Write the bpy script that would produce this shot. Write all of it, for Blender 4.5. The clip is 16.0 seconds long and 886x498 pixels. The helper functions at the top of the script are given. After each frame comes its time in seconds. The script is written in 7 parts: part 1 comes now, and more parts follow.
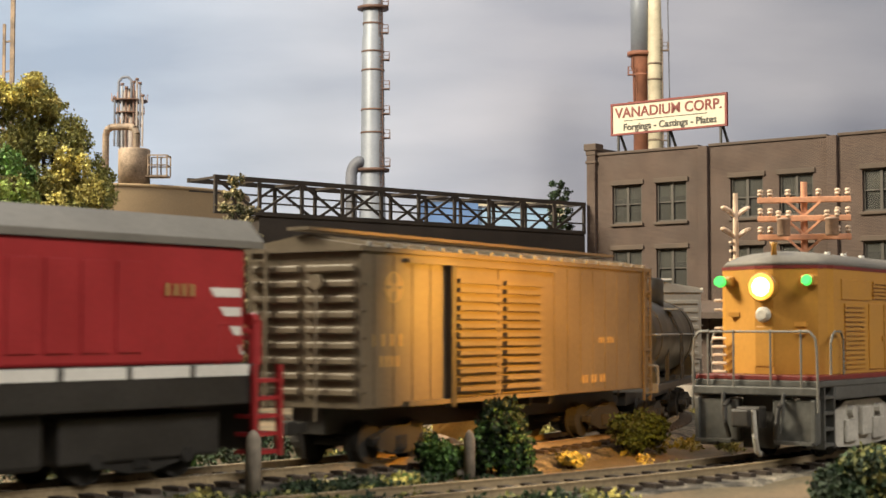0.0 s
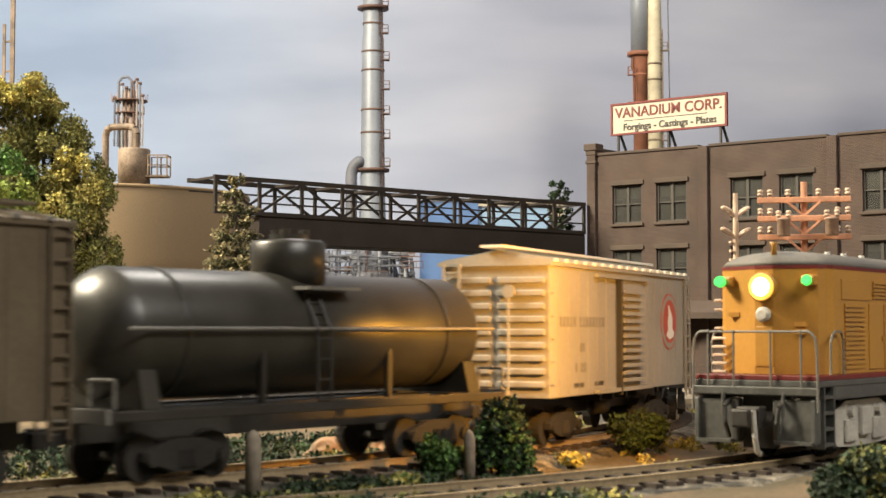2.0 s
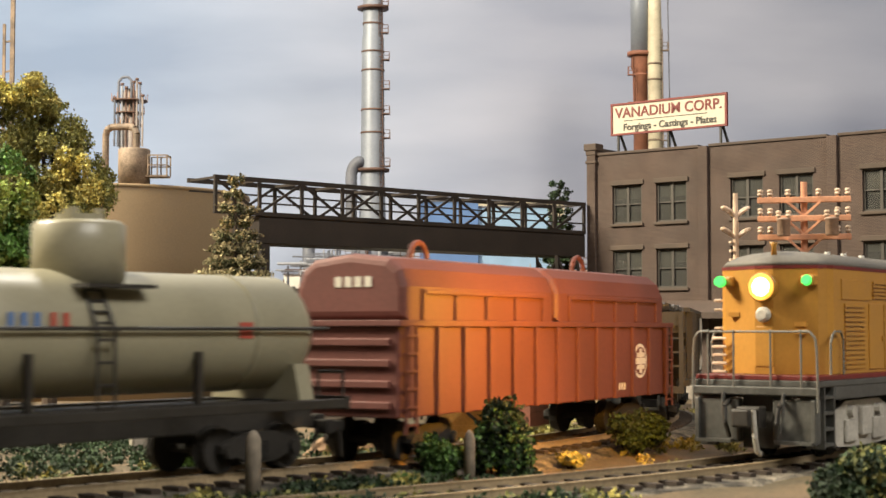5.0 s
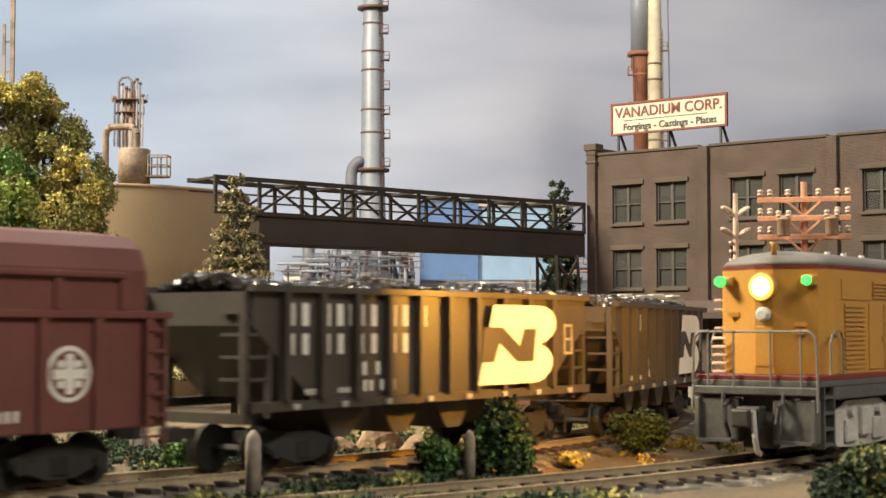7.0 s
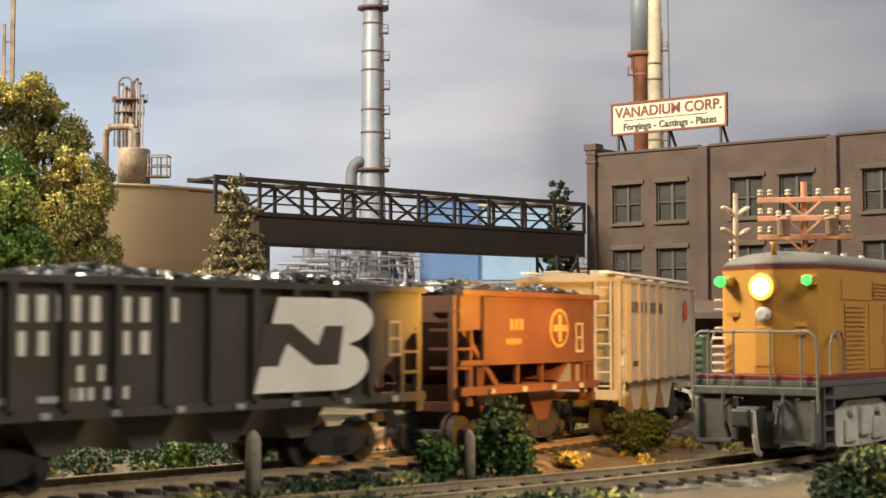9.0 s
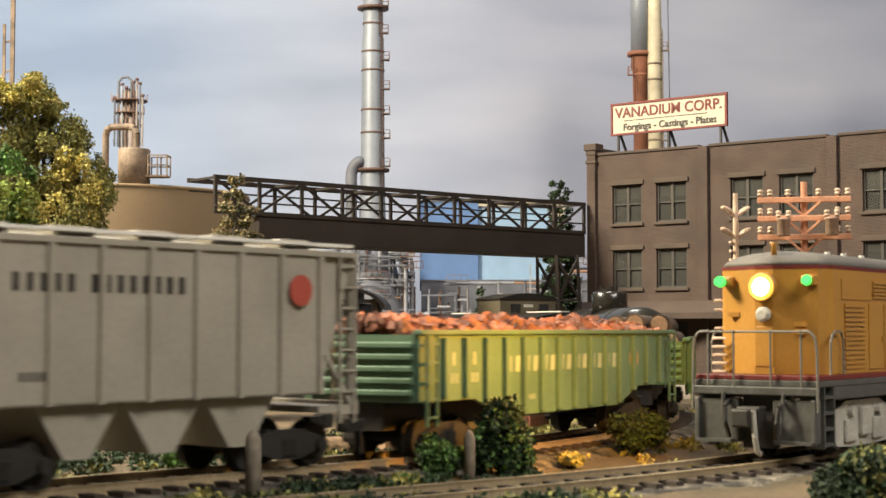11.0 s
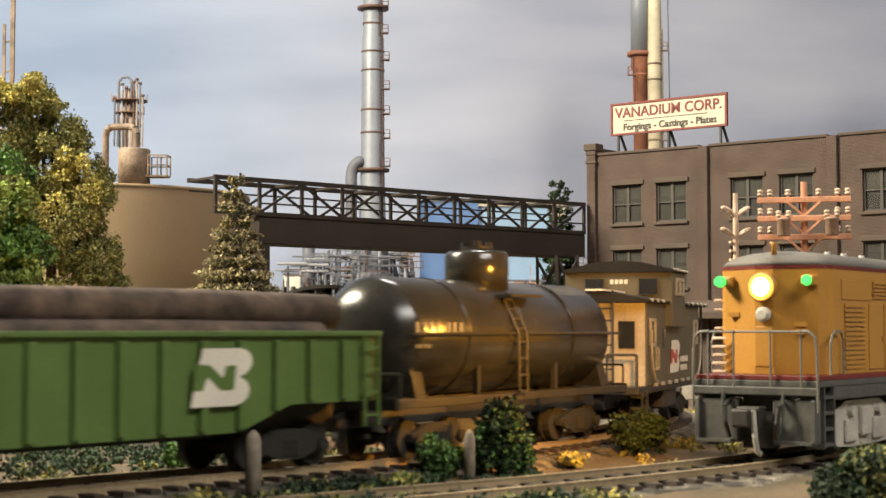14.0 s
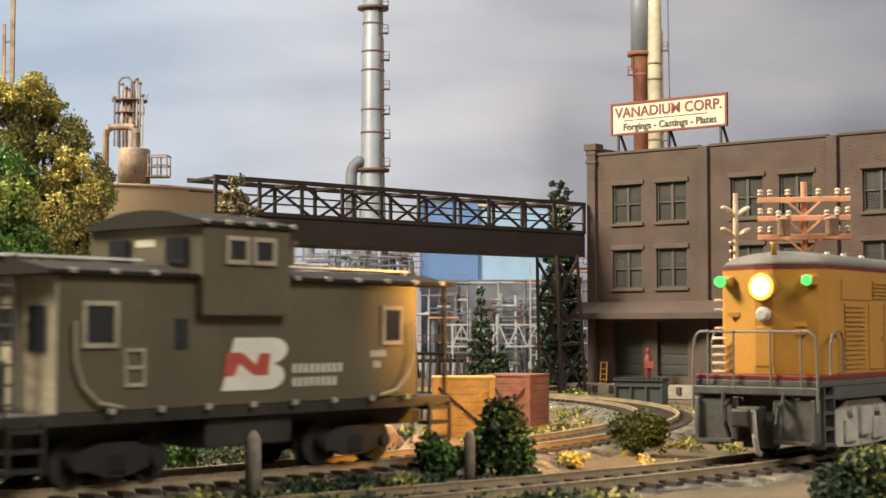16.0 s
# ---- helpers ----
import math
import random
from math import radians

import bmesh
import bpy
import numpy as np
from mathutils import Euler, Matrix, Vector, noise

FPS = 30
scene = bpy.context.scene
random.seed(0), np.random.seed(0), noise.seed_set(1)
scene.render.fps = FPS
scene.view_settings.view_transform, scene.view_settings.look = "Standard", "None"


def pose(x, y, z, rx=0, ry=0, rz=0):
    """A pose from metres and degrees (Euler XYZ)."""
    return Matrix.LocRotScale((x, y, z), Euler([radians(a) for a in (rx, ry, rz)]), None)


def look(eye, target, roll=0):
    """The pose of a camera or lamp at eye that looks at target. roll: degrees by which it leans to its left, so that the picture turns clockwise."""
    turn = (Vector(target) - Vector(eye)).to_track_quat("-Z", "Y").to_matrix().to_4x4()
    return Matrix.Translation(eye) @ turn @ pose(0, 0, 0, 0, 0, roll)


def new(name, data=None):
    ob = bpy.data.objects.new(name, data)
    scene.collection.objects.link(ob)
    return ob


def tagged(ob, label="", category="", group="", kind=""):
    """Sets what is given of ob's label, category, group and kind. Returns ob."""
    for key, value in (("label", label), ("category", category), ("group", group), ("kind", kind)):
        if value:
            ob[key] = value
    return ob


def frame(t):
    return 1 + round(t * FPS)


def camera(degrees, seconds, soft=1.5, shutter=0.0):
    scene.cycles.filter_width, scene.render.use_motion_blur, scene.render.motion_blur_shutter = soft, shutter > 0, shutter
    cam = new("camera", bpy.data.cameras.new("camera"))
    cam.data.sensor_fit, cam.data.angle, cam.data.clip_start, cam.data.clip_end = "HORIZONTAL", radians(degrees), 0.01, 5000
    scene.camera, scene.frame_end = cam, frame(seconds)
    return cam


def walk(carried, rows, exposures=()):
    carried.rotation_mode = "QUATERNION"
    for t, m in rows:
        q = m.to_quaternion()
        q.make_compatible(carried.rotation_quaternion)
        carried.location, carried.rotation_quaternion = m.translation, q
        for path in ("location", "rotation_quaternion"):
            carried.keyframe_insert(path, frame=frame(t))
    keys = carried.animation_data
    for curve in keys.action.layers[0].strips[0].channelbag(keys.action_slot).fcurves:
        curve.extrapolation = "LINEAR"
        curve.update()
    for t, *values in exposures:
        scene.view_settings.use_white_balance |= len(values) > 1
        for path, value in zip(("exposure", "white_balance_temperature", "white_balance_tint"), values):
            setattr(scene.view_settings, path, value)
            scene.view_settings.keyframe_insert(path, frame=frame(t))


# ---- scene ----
cam = camera(32.38, 16.0, soft=1.5, shutter=0.45)
cam.data.dof.use_dof, cam.data.dof.focus_distance, cam.data.dof.aperture_fstop = True, 0.80, 66.0
K = 0.001  # all plan numbers below are millimetres of the model; K turns them into metres


def mpose(x, y, z, rz=0, rx=0, ry=0):
    return pose(x * K, y * K, z * K, rx, ry, rz)


EYE = mpose(0, 0, 32.1, 0, 93.04)
walk(cam, [(0.0, EYE), (16.0, EYE)], exposures=[(0.0, 0.0, 6500, 10), (16.0, 0.0, 6500, 10)])

# ---- world and lamps: a closed layout room with ceiling lamps ----
world = bpy.data.worlds.new("room_air")
scene.world = world
world.use_nodes = True
world.node_tree.nodes["Background"].inputs[0].default_value = (0.75, 0.82, 1.0, 1)
world.node_tree.nodes["Background"].inputs[1].default_value = 0.05


def area(name, loc, target, sx, sy, power, color):
    d = bpy.data.lights.new(name, "AREA")
    d.shape, d.size, d.size_y, d.energy, d.color = "RECTANGLE", sx, sy, power, color
    ob = new(name, d)
    ob.matrix_world = look(loc, target)
    return ob


area("ceiling_lamp_front", (0.75, -0.50, 1.05), (-0.05, 0.45, 0.0), 0.9, 0.35, 19.0, (1.0, 0.95, 0.88))
area("ceiling_lamp_left", (-0.85, 0.55, 0.80), (-0.15, 0.78, 0.05), 0.35, 0.25, 46.0, (1.0, 0.88, 0.66))
area("ceiling_lamp_back", (0.05, 1.05, 1.15), (-0.05, 0.5, 0.0), 0.3, 0.12, 6.5, (1.0, 0.95, 0.88))

# unseen stand-in for the standing locomotive's headlight beam, ahead of its lens and railings
hl = bpy.data.lights.new("headlight_beam_stand_in", "SPOT")
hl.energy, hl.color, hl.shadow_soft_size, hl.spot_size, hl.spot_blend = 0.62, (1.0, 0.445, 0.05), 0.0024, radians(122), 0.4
hl_ob = new("headlight_beam_stand_in", hl)
# aimed aside at the train, not along the locomotive's heading
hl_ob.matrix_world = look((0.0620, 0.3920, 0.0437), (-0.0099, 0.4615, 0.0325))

# ---- materials ----


def mat(name, color, rough=0.6, metal=0.0, var=0.15, grain=900.0, stain=60.0, bump=0.12, tint=None, glow=0.0, glow_color=None, spec=0.5, island=0.0):
    """Procedural paint, stone or metal: fine grain, broad stains and relief at real size."""
    m = bpy.data.materials.new(name)
    m.use_nodes = True
    nt = m.node_tree
    n, l = nt.nodes, nt.links
    b = n["Principled BSDF"]
    tc = n.new("ShaderNodeTexCoord")
    a = n.new("ShaderNodeTexNoise")
    a.inputs["Scale"].default_value, a.inputs["Detail"].default_value = grain, 4
    c = n.new("ShaderNodeTexNoise")
    c.inputs["Scale"].default_value, c.inputs["Detail"].default_value = stain, 5
    l.new(tc.outputs["Object"], a.inputs["Vector"])
    l.new(tc.outputs["Object"], c.inputs["Vector"])
    r = n.new("ShaderNodeValToRGB")
    t = tint or tuple(v * (1 - 2.2 * var) for v in color)
    r.color_ramp.elements[0].position, r.color_ramp.elements[1].position = 0.36, 0.66
    r.color_ramp.elements[0].color = (*[max(0, v) for v in t], 1)
    r.color_ramp.elements[1].color = (*color, 1)
    l.new(c.outputs["Fac"], r.inputs["Fac"])
    mx = n.new("ShaderNodeMix")
    mx.data_type, mx.blend_type = "RGBA", "MULTIPLY"
    mx.inputs[0].default_value = 1.0
    g = n.new("ShaderNodeMapRange")
    g.inputs["From Min"].default_value, g.inputs["From Max"].default_value = 0.25, 0.75
    g.inputs["To Min"].default_value, g.inputs["To Max"].default_value = 1 - var * 1.6, 1 + var * 0.6
    l.new(a.outputs["Fac"], g.inputs["Value"])
    l.new(r.outputs["Color"], mx.inputs[6])
    l.new(g.outputs["Result"], mx.inputs[7])
    out = mx.outputs[2]
    if island:
        geo = n.new("ShaderNodeNewGeometry")
        h = n.new("ShaderNodeHueSaturation")
        mr = n.new("ShaderNodeMapRange")
        mr.inputs["To Min"].default_value, mr.inputs["To Max"].default_value = 1 - island, 1 + island
        l.new(geo.outputs["Random Per Island"], mr.inputs["Value"])
        l.new(mr.outputs["Result"], h.inputs["Value"])
        l.new(out, h.inputs["Color"])
        out = h.outputs["Color"]
    l.new(out, b.inputs["Base Color"])
    b.inputs["Roughness"].default_value, b.inputs["Metallic"].default_value = rough, metal
    b.inputs["Specular IOR Level"].default_value = spec
    rr = n.new("ShaderNodeMapRange")
    rr.inputs["To Min"].default_value, rr.inputs["To Max"].default_value = max(0.03, rough - 0.15), min(1, rough + 0.15)
    l.new(c.outputs["Fac"], rr.inputs["Value"])
    l.new(rr.outputs["Result"], b.inputs["Roughness"])
    if bump:
        bp = n.new("ShaderNodeBump")
        bp.inputs["Strength"].default_value, bp.inputs["Distance"].default_value = bump, 0.0006
        l.new(a.outputs["Fac"], bp.inputs["Height"])
        l.new(bp.outputs["Normal"], b.inputs["Normal"])
    if glow:
        b.inputs["Emission Color"].default_value = (*(glow_color or color), 1)
        b.inputs["Emission Strength"].default_value = glow
    return m


def brick_mat(name, c1, c2, mortar, w=2.6, h=0.8):
    """Moulded brick courses far too fine to pick apart singly."""
    m = mat(name, c1, 0.8, var=0.2)
    n, l = m.node_tree.nodes, m.node_tree.links
    b = n["Principled BSDF"]
    tc = n.new("ShaderNodeTexCoord")
    mp = n.new("ShaderNodeMapping")
    mp.inputs["Rotation"].default_value = (radians(90), 0, 0)
    bk = n.new("ShaderNodeTexBrick")
    bk.inputs["Color1"].default_value, bk.inputs["Color2"].default_value, bk.inputs["Mortar"].default_value = (*c1, 1), (*c2, 1), (*mortar, 1)
    bk.inputs["Scale"].default_value, bk.inputs["Brick Width"].default_value, bk.inputs["Row Height"].default_value = 1.0, w * K, h * K
    bk.inputs["Mortar Size"].default_value = 0.12 * K
    l.new(tc.outputs["Object"], mp.inputs["Vector"])
    l.new(mp.outputs["Vector"], bk.inputs["Vector"])
    ns = n.new("ShaderNodeTexNoise")
    ns.inputs["Scale"].default_value, ns.inputs["Detail"].default_value = 45.0, 6
    l.new(tc.outputs["Object"], ns.inputs["Vector"])
    mr = n.new("ShaderNodeMapRange")
    mr.inputs["From Min"].default_value, mr.inputs["From Max"].default_value = 0.3, 0.7
    mr.inputs["To Min"].default_value, mr.inputs["To Max"].default_value = 0.72, 1.15
    l.new(ns.outputs["Fac"], mr.inputs["Value"])
    mx = n.new("ShaderNodeMix")
    mx.data_type, mx.blend_type = "RGBA", "MULTIPLY"
    mx.inputs[0].default_value = 1
    l.new(bk.outputs["Color"], mx.inputs[6])
    l.new(mr.outputs["Result"], mx.inputs[7])
    l.new(mx.outputs[2], b.inputs["Base Color"])
    return m


def glass_mat(name, tint, rough=0.08, clear=0.55):
    m = bpy.data.materials.new(name)
    m.use_nodes = True
    b = m.node_tree.nodes["Principled BSDF"]
    b.inputs["Base Color"].default_value = (*tint, 1)
    b.inputs["Roughness"].default_value = rough
    b.inputs["Transmission Weight"].default_value = clear
    return m


def sky_mat():
    """Printed sky of a backdrop board: soft blue with pale streaked clouds."""
    m = bpy.data.materials.new("painted_sky")
    m.use_nodes = True
    n, l = m.node_tree.nodes, m.node_tree.links
    b = n["Principled BSDF"]
    b.inputs["Roughness"].default_value = 0.85
    tc = n.new("ShaderNodeTexCoord")
    mp = n.new("ShaderNodeMapping")
    mp.inputs["Rotation"].default_value = (0, radians(24), 0)
    mp.inputs["Scale"].default_value = (1.1, 1, 4.2)
    l.new(tc.outputs["Object"], mp.inputs["Vector"])
    ns = n.new("ShaderNodeTexNoise")
    ns.inputs["Scale"].default_value, ns.inputs["Detail"].default_value, ns.inputs["Roughness"].default_value = 2.3, 5, 0.45
    l.new(mp.outputs["Vector"], ns.inputs["Vector"])
    sx = n.new("ShaderNodeSeparateXYZ")
    l.new(tc.outputs["Object"], sx.inputs["Vector"])
    rx = n.new("ShaderNodeValToRGB")
    e = rx.color_ramp.elements
    e[0].position, e[0].color = 0.05, (0.22, 0.29, 0.43, 1)
    e[1].position, e[1].color = 0.95, (0.24, 0.262, 0.335, 1)
    k = e.new(0.42)
    k.color = (0.285, 0.325, 0.425, 1)
    k = e.new(0.62)
    k.color = (0.275, 0.30, 0.385, 1)
    mr = n.new("ShaderNodeMapRange")
    mr.inputs["From Min"].default_value, mr.inputs["From Max"].default_value = -0.45, 0.45
    l.new(sx.outputs["X"], mr.inputs["Value"])
    l.new(mr.outputs["Result"], rx.inputs["Fac"])
    cr = n.new("ShaderNodeValToRGB")
    cr.color_ramp.elements[0].position, cr.color_ramp.elements[0].color = 0.35, (0.86, 0.88, 0.92, 1)
    cr.color_ramp.elements[1].position, cr.color_ramp.elements[1].color = 0.72, (1.35, 1.3, 1.25, 1)
    l.new(ns.outputs["Fac"], cr.inputs["Fac"])
    mx = n.new("ShaderNodeMix")
    mx.data_type, mx.blend_type = "RGBA", "MULTIPLY"
    mx.inputs[0].default_value = 1
    l.new(rx.outputs["Color"], mx.inputs[6])
    l.new(cr.outputs["Color"], mx.inputs[7])
    l.new(mx.outputs[2], b.inputs["Base Color"])
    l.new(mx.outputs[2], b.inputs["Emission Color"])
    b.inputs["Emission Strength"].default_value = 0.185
    return m


M_DIRT = mat("dirt", (0.17, 0.115, 0.062), 0.95, var=0.3, grain=700, stain=35, bump=0.6, tint=(0.075, 0.058, 0.03))
M_BALLAST = mat("ballast_grit", (0.27, 0.235, 0.18), 0.95, var=0.55, grain=900, stain=150, bump=1.0, island=0.25)
M_TIE = mat("tie_brown", (0.06, 0.042, 0.03), 0.8, var=0.2)
M_RAIL = mat("rail_nickel", (0.50, 0.39, 0.24), 0.45, 0.35, var=0.15, bump=0.05)
M_BRICK = brick_mat("brown_brick", (0.058, 0.034, 0.025), (0.042, 0.025, 0.019), (0.112, 0.080, 0.062))
M_TRIM = mat("brown_trim", (0.082, 0.056, 0.042), 0.75)
M_STONE = mat("sill_tan", (0.098, 0.071, 0.053), 0.8)
M_WINF = mat("window_frame_brown", (0.062, 0.053, 0.043), 0.6)
M_PANE = glass_mat("window_pane", (0.45, 0.45, 0.42), 0.05, 0.9)
M_UNLIT_ROOM = mat("unlit_room_dark", (0.02, 0.02, 0.019), 0.9)
M_BLACK = mat("steel_black", (0.034, 0.030, 0.025), 0.55, var=0.2)
M_ROOFBLK = mat("roof_black", (0.022, 0.019, 0.016), 0.8, var=0.2, spec=0.2)
M_GIRDER = mat("girder_brown_black", (0.030, 0.021, 0.016), 0.6, var=0.2)
M_TAN = mat("tank_tan", (0.27, 0.19, 0.105), 0.7, var=0.06, stain=14)
M_CONC = mat("concrete", (0.33, 0.29, 0.245), 0.9, var=0.2, bump=0.3)
M_SILVER = mat("stack_silver", (0.27, 0.30, 0.355), 0.5, 0.2, var=0.12, stain=25)
M_RUST = mat("stack_rust", (0.34, 0.14, 0.085), 0.7, var=0.2, stain=40)
M_RUSTDK = mat("rust_dark", (0.15, 0.085, 0.065), 0.7, var=0.2, stain=60)
M_CREAM = mat("stack_cream", (0.62, 0.55, 0.40), 0.6)
M_WHITE = mat("white_paint", (0.74, 0.72, 0.66), 0.55, var=0.06)
M_FADED = mat("letter_faded", (0.40, 0.26, 0.09), 0.6, var=0.1)
M_PALEGREEN = mat("letter_pale_green", (0.33, 0.41, 0.29), 0.6, var=0.1)
M_LETTER = mat("letter_white", (0.72, 0.68, 0.58), 0.6, var=0.06)
M_SIGNW = mat("sign_cream", (0.50, 0.465, 0.37), 0.6, var=0.03)
M_SIGNR = mat("sign_red", (0.165, 0.022, 0.018), 0.6, var=0.06)
M_YEL = mat("armour_yellow", (0.46, 0.225, 0.036), 0.45, var=0.06, bump=0.03)
M_PILOT = mat("pilot_grey", (0.10, 0.10, 0.092), 0.5, var=0.18, stain=120)
M_ROOF = mat("roof_grey", (0.155, 0.143, 0.122), 0.6, var=0.12)
M_GREY = mat("harbour_grey", (0.20, 0.19, 0.165), 0.5, var=0.1)
M_UNDER = mat("underframe_grey", (0.19, 0.18, 0.16), 0.6)
M_REDSTR = mat("red_stripe", (0.19, 0.022, 0.018), 0.5)
M_SILTRK = mat("truck_silver", (0.58, 0.55, 0.48), 0.5, 0.1)
M_WHEEL = mat("wheel_dark", (0.034, 0.031, 0.027), 0.75, 0.0, spec=0.25)
M_POLE = mat("pole_orange_brown", (0.72, 0.35, 0.20), 0.6, var=0.15)
M_INSUL = mat("insulator_buff", (0.74, 0.56, 0.41), 0.45)
M_TRANSF = mat("transformer_tan", (0.40, 0.27, 0.19), 0.6)

# ---- building helpers (millimetres) ----


def box(bm, x0, x1, y0, y1, z0, z1, bev=0.0):
    r = bmesh.ops.create_cube(bm, size=1.0, matrix=Matrix.LocRotScale(((x0 + x1) / 2, (y0 + y1) / 2, (z0 + z1) / 2), None, (abs(x1 - x0), abs(y1 - y0), abs(z1 - z0))))
    if bev:
        es = list({e for v in r["verts"] for e in v.link_edges})
        bmesh.ops.bevel(bm, geom=es, offset=bev, segments=2, profile=0.5, affect="EDGES")
    return bm


def rod(bm, a, b, r, n=8, r2=None):
    a, b = Vector(a), Vector(b)
    d = b - a
    m = Matrix.Translation((a + b) / 2) @ d.to_track_quat("Z", "Y").to_matrix().to_4x4()
    bmesh.ops.create_cone(bm, cap_ends=True, segments=n, radius1=r, radius2=r if r2 is None else r2, depth=d.length, matrix=m)
    return bm


def beam(bm, a, b, w, h):
    """A square bar of width w and height h from a to b."""
    a, b = Vector(a), Vector(b)
    d = b - a
    m = Matrix.Translation((a + b) / 2) @ d.to_track_quat("X", "Z").to_matrix().to_4x4() @ Matrix.Diagonal((d.length, w, h, 1))
    bmesh.ops.create_cube(bm, size=1.0, matrix=m)
    return bm


def tube(bm, pts, r, n=6):
    for a, b in zip(pts[:-1], pts[1:]):
        rod(bm, a, b, r, n)
    return bm


def prism(bm, prof, x0, x1, axis="x"):
    """A solid of the outline prof drawn along one axis."""
    put = {"x": lambda p, s: (s, p[0], p[1]), "y": lambda p, s: (p[0], s, p[1])}[axis]
    a = [bm.verts.new(put(p, x0)) for p in prof]
    b = [bm.verts.new(put(p, x1)) for p in prof]
    n = len(prof)
    fs = [bm.faces.new([a[i], a[(i + 1) % n], b[(i + 1) % n], b[i]]) for i in range(n)]
    fs += [bm.faces.new(a[::-1]), bm.faces.new(b)]
    bmesh.ops.recalc_face_normals(bm, faces=fs)
    return bm


def lathe(bm, prof, n=32, axis="z", at=(0, 0, 0)):
    """A turned body: prof gives (along, radius)."""
    rings = []
    for s, r in prof:
        ring = []
        for i in range(n):
            a = 2 * math.pi * i / n
            c, d = r * math.cos(a), r * math.sin(a)
            p = (c, d, s) if axis == "z" else (s, c, d)
            ring.append(bm.verts.new((p[0] + at[0], p[1] + at[1], p[2] + at[2])))
        rings.append(ring)
    fs = []
    for p, q in zip(rings[:-1], rings[1:]):
        for i in range(n):
            fs.append(bm.faces.new([p[i], p[(i + 1) % n], q[(i + 1) % n], q[i]]))
    fs += [bm.faces.new(rings[0][::-1]), bm.faces.new(rings[-1])]
    bmesh.ops.recalc_face_normals(bm, faces=fs)
    for f in fs[:-2]:
        f.smooth = True
    return bm


def nb():
    return bmesh.new()


def part(name, bm, material, parent=None, label="", smooth=False):
    me = bpy.data.meshes.new(name)
    bmesh.ops.scale(bm, vec=(K, K, K), verts=bm.verts)
    if smooth:
        for f in bm.faces:
            f.smooth = True
    bm.to_mesh(me)
    bm.free()
    me.materials.append(material)
    ob = new(name, me)
    if parent:
        ob.parent = parent
    if label:
        ob["label"] = label
    return ob


def share(ob, m, parent=None):
    """A second piece on the same mesh."""
    o = bpy.data.objects.new(ob.name.split(".")[0], ob.data)
    scene.collection.objects.link(o)
    o.parent = parent or ob.parent
    o.matrix_basis = m
    if "label" in ob:
        o["label"] = ob["label"]
    return o


def thing(name, label, category, m=None, group="", kind=""):
    ob = tagged(new(name), label, category, group, kind)
    ob.empty_display_size = 0.005
    if m is not None:
        ob.matrix_basis = m
    return ob


def setting(name, bm, material, label, category):
    return tagged(part(name, bm, material), label, category, "", "structure")


def words(name, text, size, material, parent, m, bold=0.0, label=""):
    """Lettering as a thin raised mesh."""
    cu = bpy.data.curves.new(name, "FONT")
    cu.body, cu.size, cu.extrude, cu.offset, cu.align_x, cu.align_y = text, size * K, 0.15 * K, bold * K, "CENTER", "CENTER"
    tmp = bpy.data.objects.new(name, cu)
    me = bpy.data.meshes.new_from_object(tmp)
    bpy.data.objects.remove(tmp)
    me.materials.clear()
    me.materials.append(material)
    ob = new(name, me)
    ob.parent, ob.matrix_basis = parent, m
    if label:
        ob["label"] = label
    return ob


# ---- the running line of the train: heading in degrees every 100 mm, then the way it takes out of sight ----
HEAD = {-2700: 360, -1500: 360, -1100: 345, -800: 318, -700: 311.2, -600: 297.7, -500: 284.2, -400: 270.6, -300: 257.4, -200: 246.9, -100: 236.6, 0: 229.5,
        100: 233.0, 200: 238.0, 300: 243.4, 400: 246.0, 2600: 246.0}
SPEED = 122.2
_s = np.arange(-2600.0, 2500.0, 4.0)
_h = np.radians(np.interp(_s, list(HEAD.keys()), list(HEAD.values())))
_x, _y = np.cumsum(np.cos(_h)) * 4, np.cumsum(np.sin(_h)) * 4
_i0 = int(np.argmin(abs(_s)))
_x, _y = _x - _x[_i0] - 54.4, _y - _y[_i0] + 352.0


def line_at(s):
    return np.array([np.interp(s, _s, _x), np.interp(s, _s, _y), 0.0079 * min(60.0, max(-800.0, s))])


def car_pose(s, half):
    a, b = line_at(s + half), line_at(s - half)
    d, c = a - b, (a + b) / 2
    return mpose(c[0], c[1], c[2], math.degrees(math.atan2(d[1], d[0])))


# the second track, on which the yellow locomotive stands
T2 = [(-330, -160), (-230, 20), (-150, 160), (-95, 243), (-52, 291), (-26, 314), (-1, 334), (21.6, 353), (52, 380), (84, 413), (115, 455), (152, 506), (190, 560), (260, 660), (420, 880)]


def smooth_line(pts, step=2.5):
    p = np.array(pts, float)
    for _ in range(4):
        q = np.empty((2 * len(p), 2))
        q[0::2], q[1::2] = p, np.vstack([(p[:-1] + p[1:]) / 2, p[-1:]])
        q = q[:-1]
        q[1:-1] = (q[:-2] + 2 * q[1:-1] + q[2:]) / 4
        p = q
    d = np.concatenate([[0], np.cumsum(np.hypot(*np.diff(p, axis=0).T))])
    s = np.arange(0, d[-1], step)
    return np.stack([np.interp(s, d, p[:, 0]), np.interp(s, d, p[:, 1])], 1)


def ground_z(y):
    return -5.2 - 0.0085 * max(0.0, min(900.0, y - 330.0))


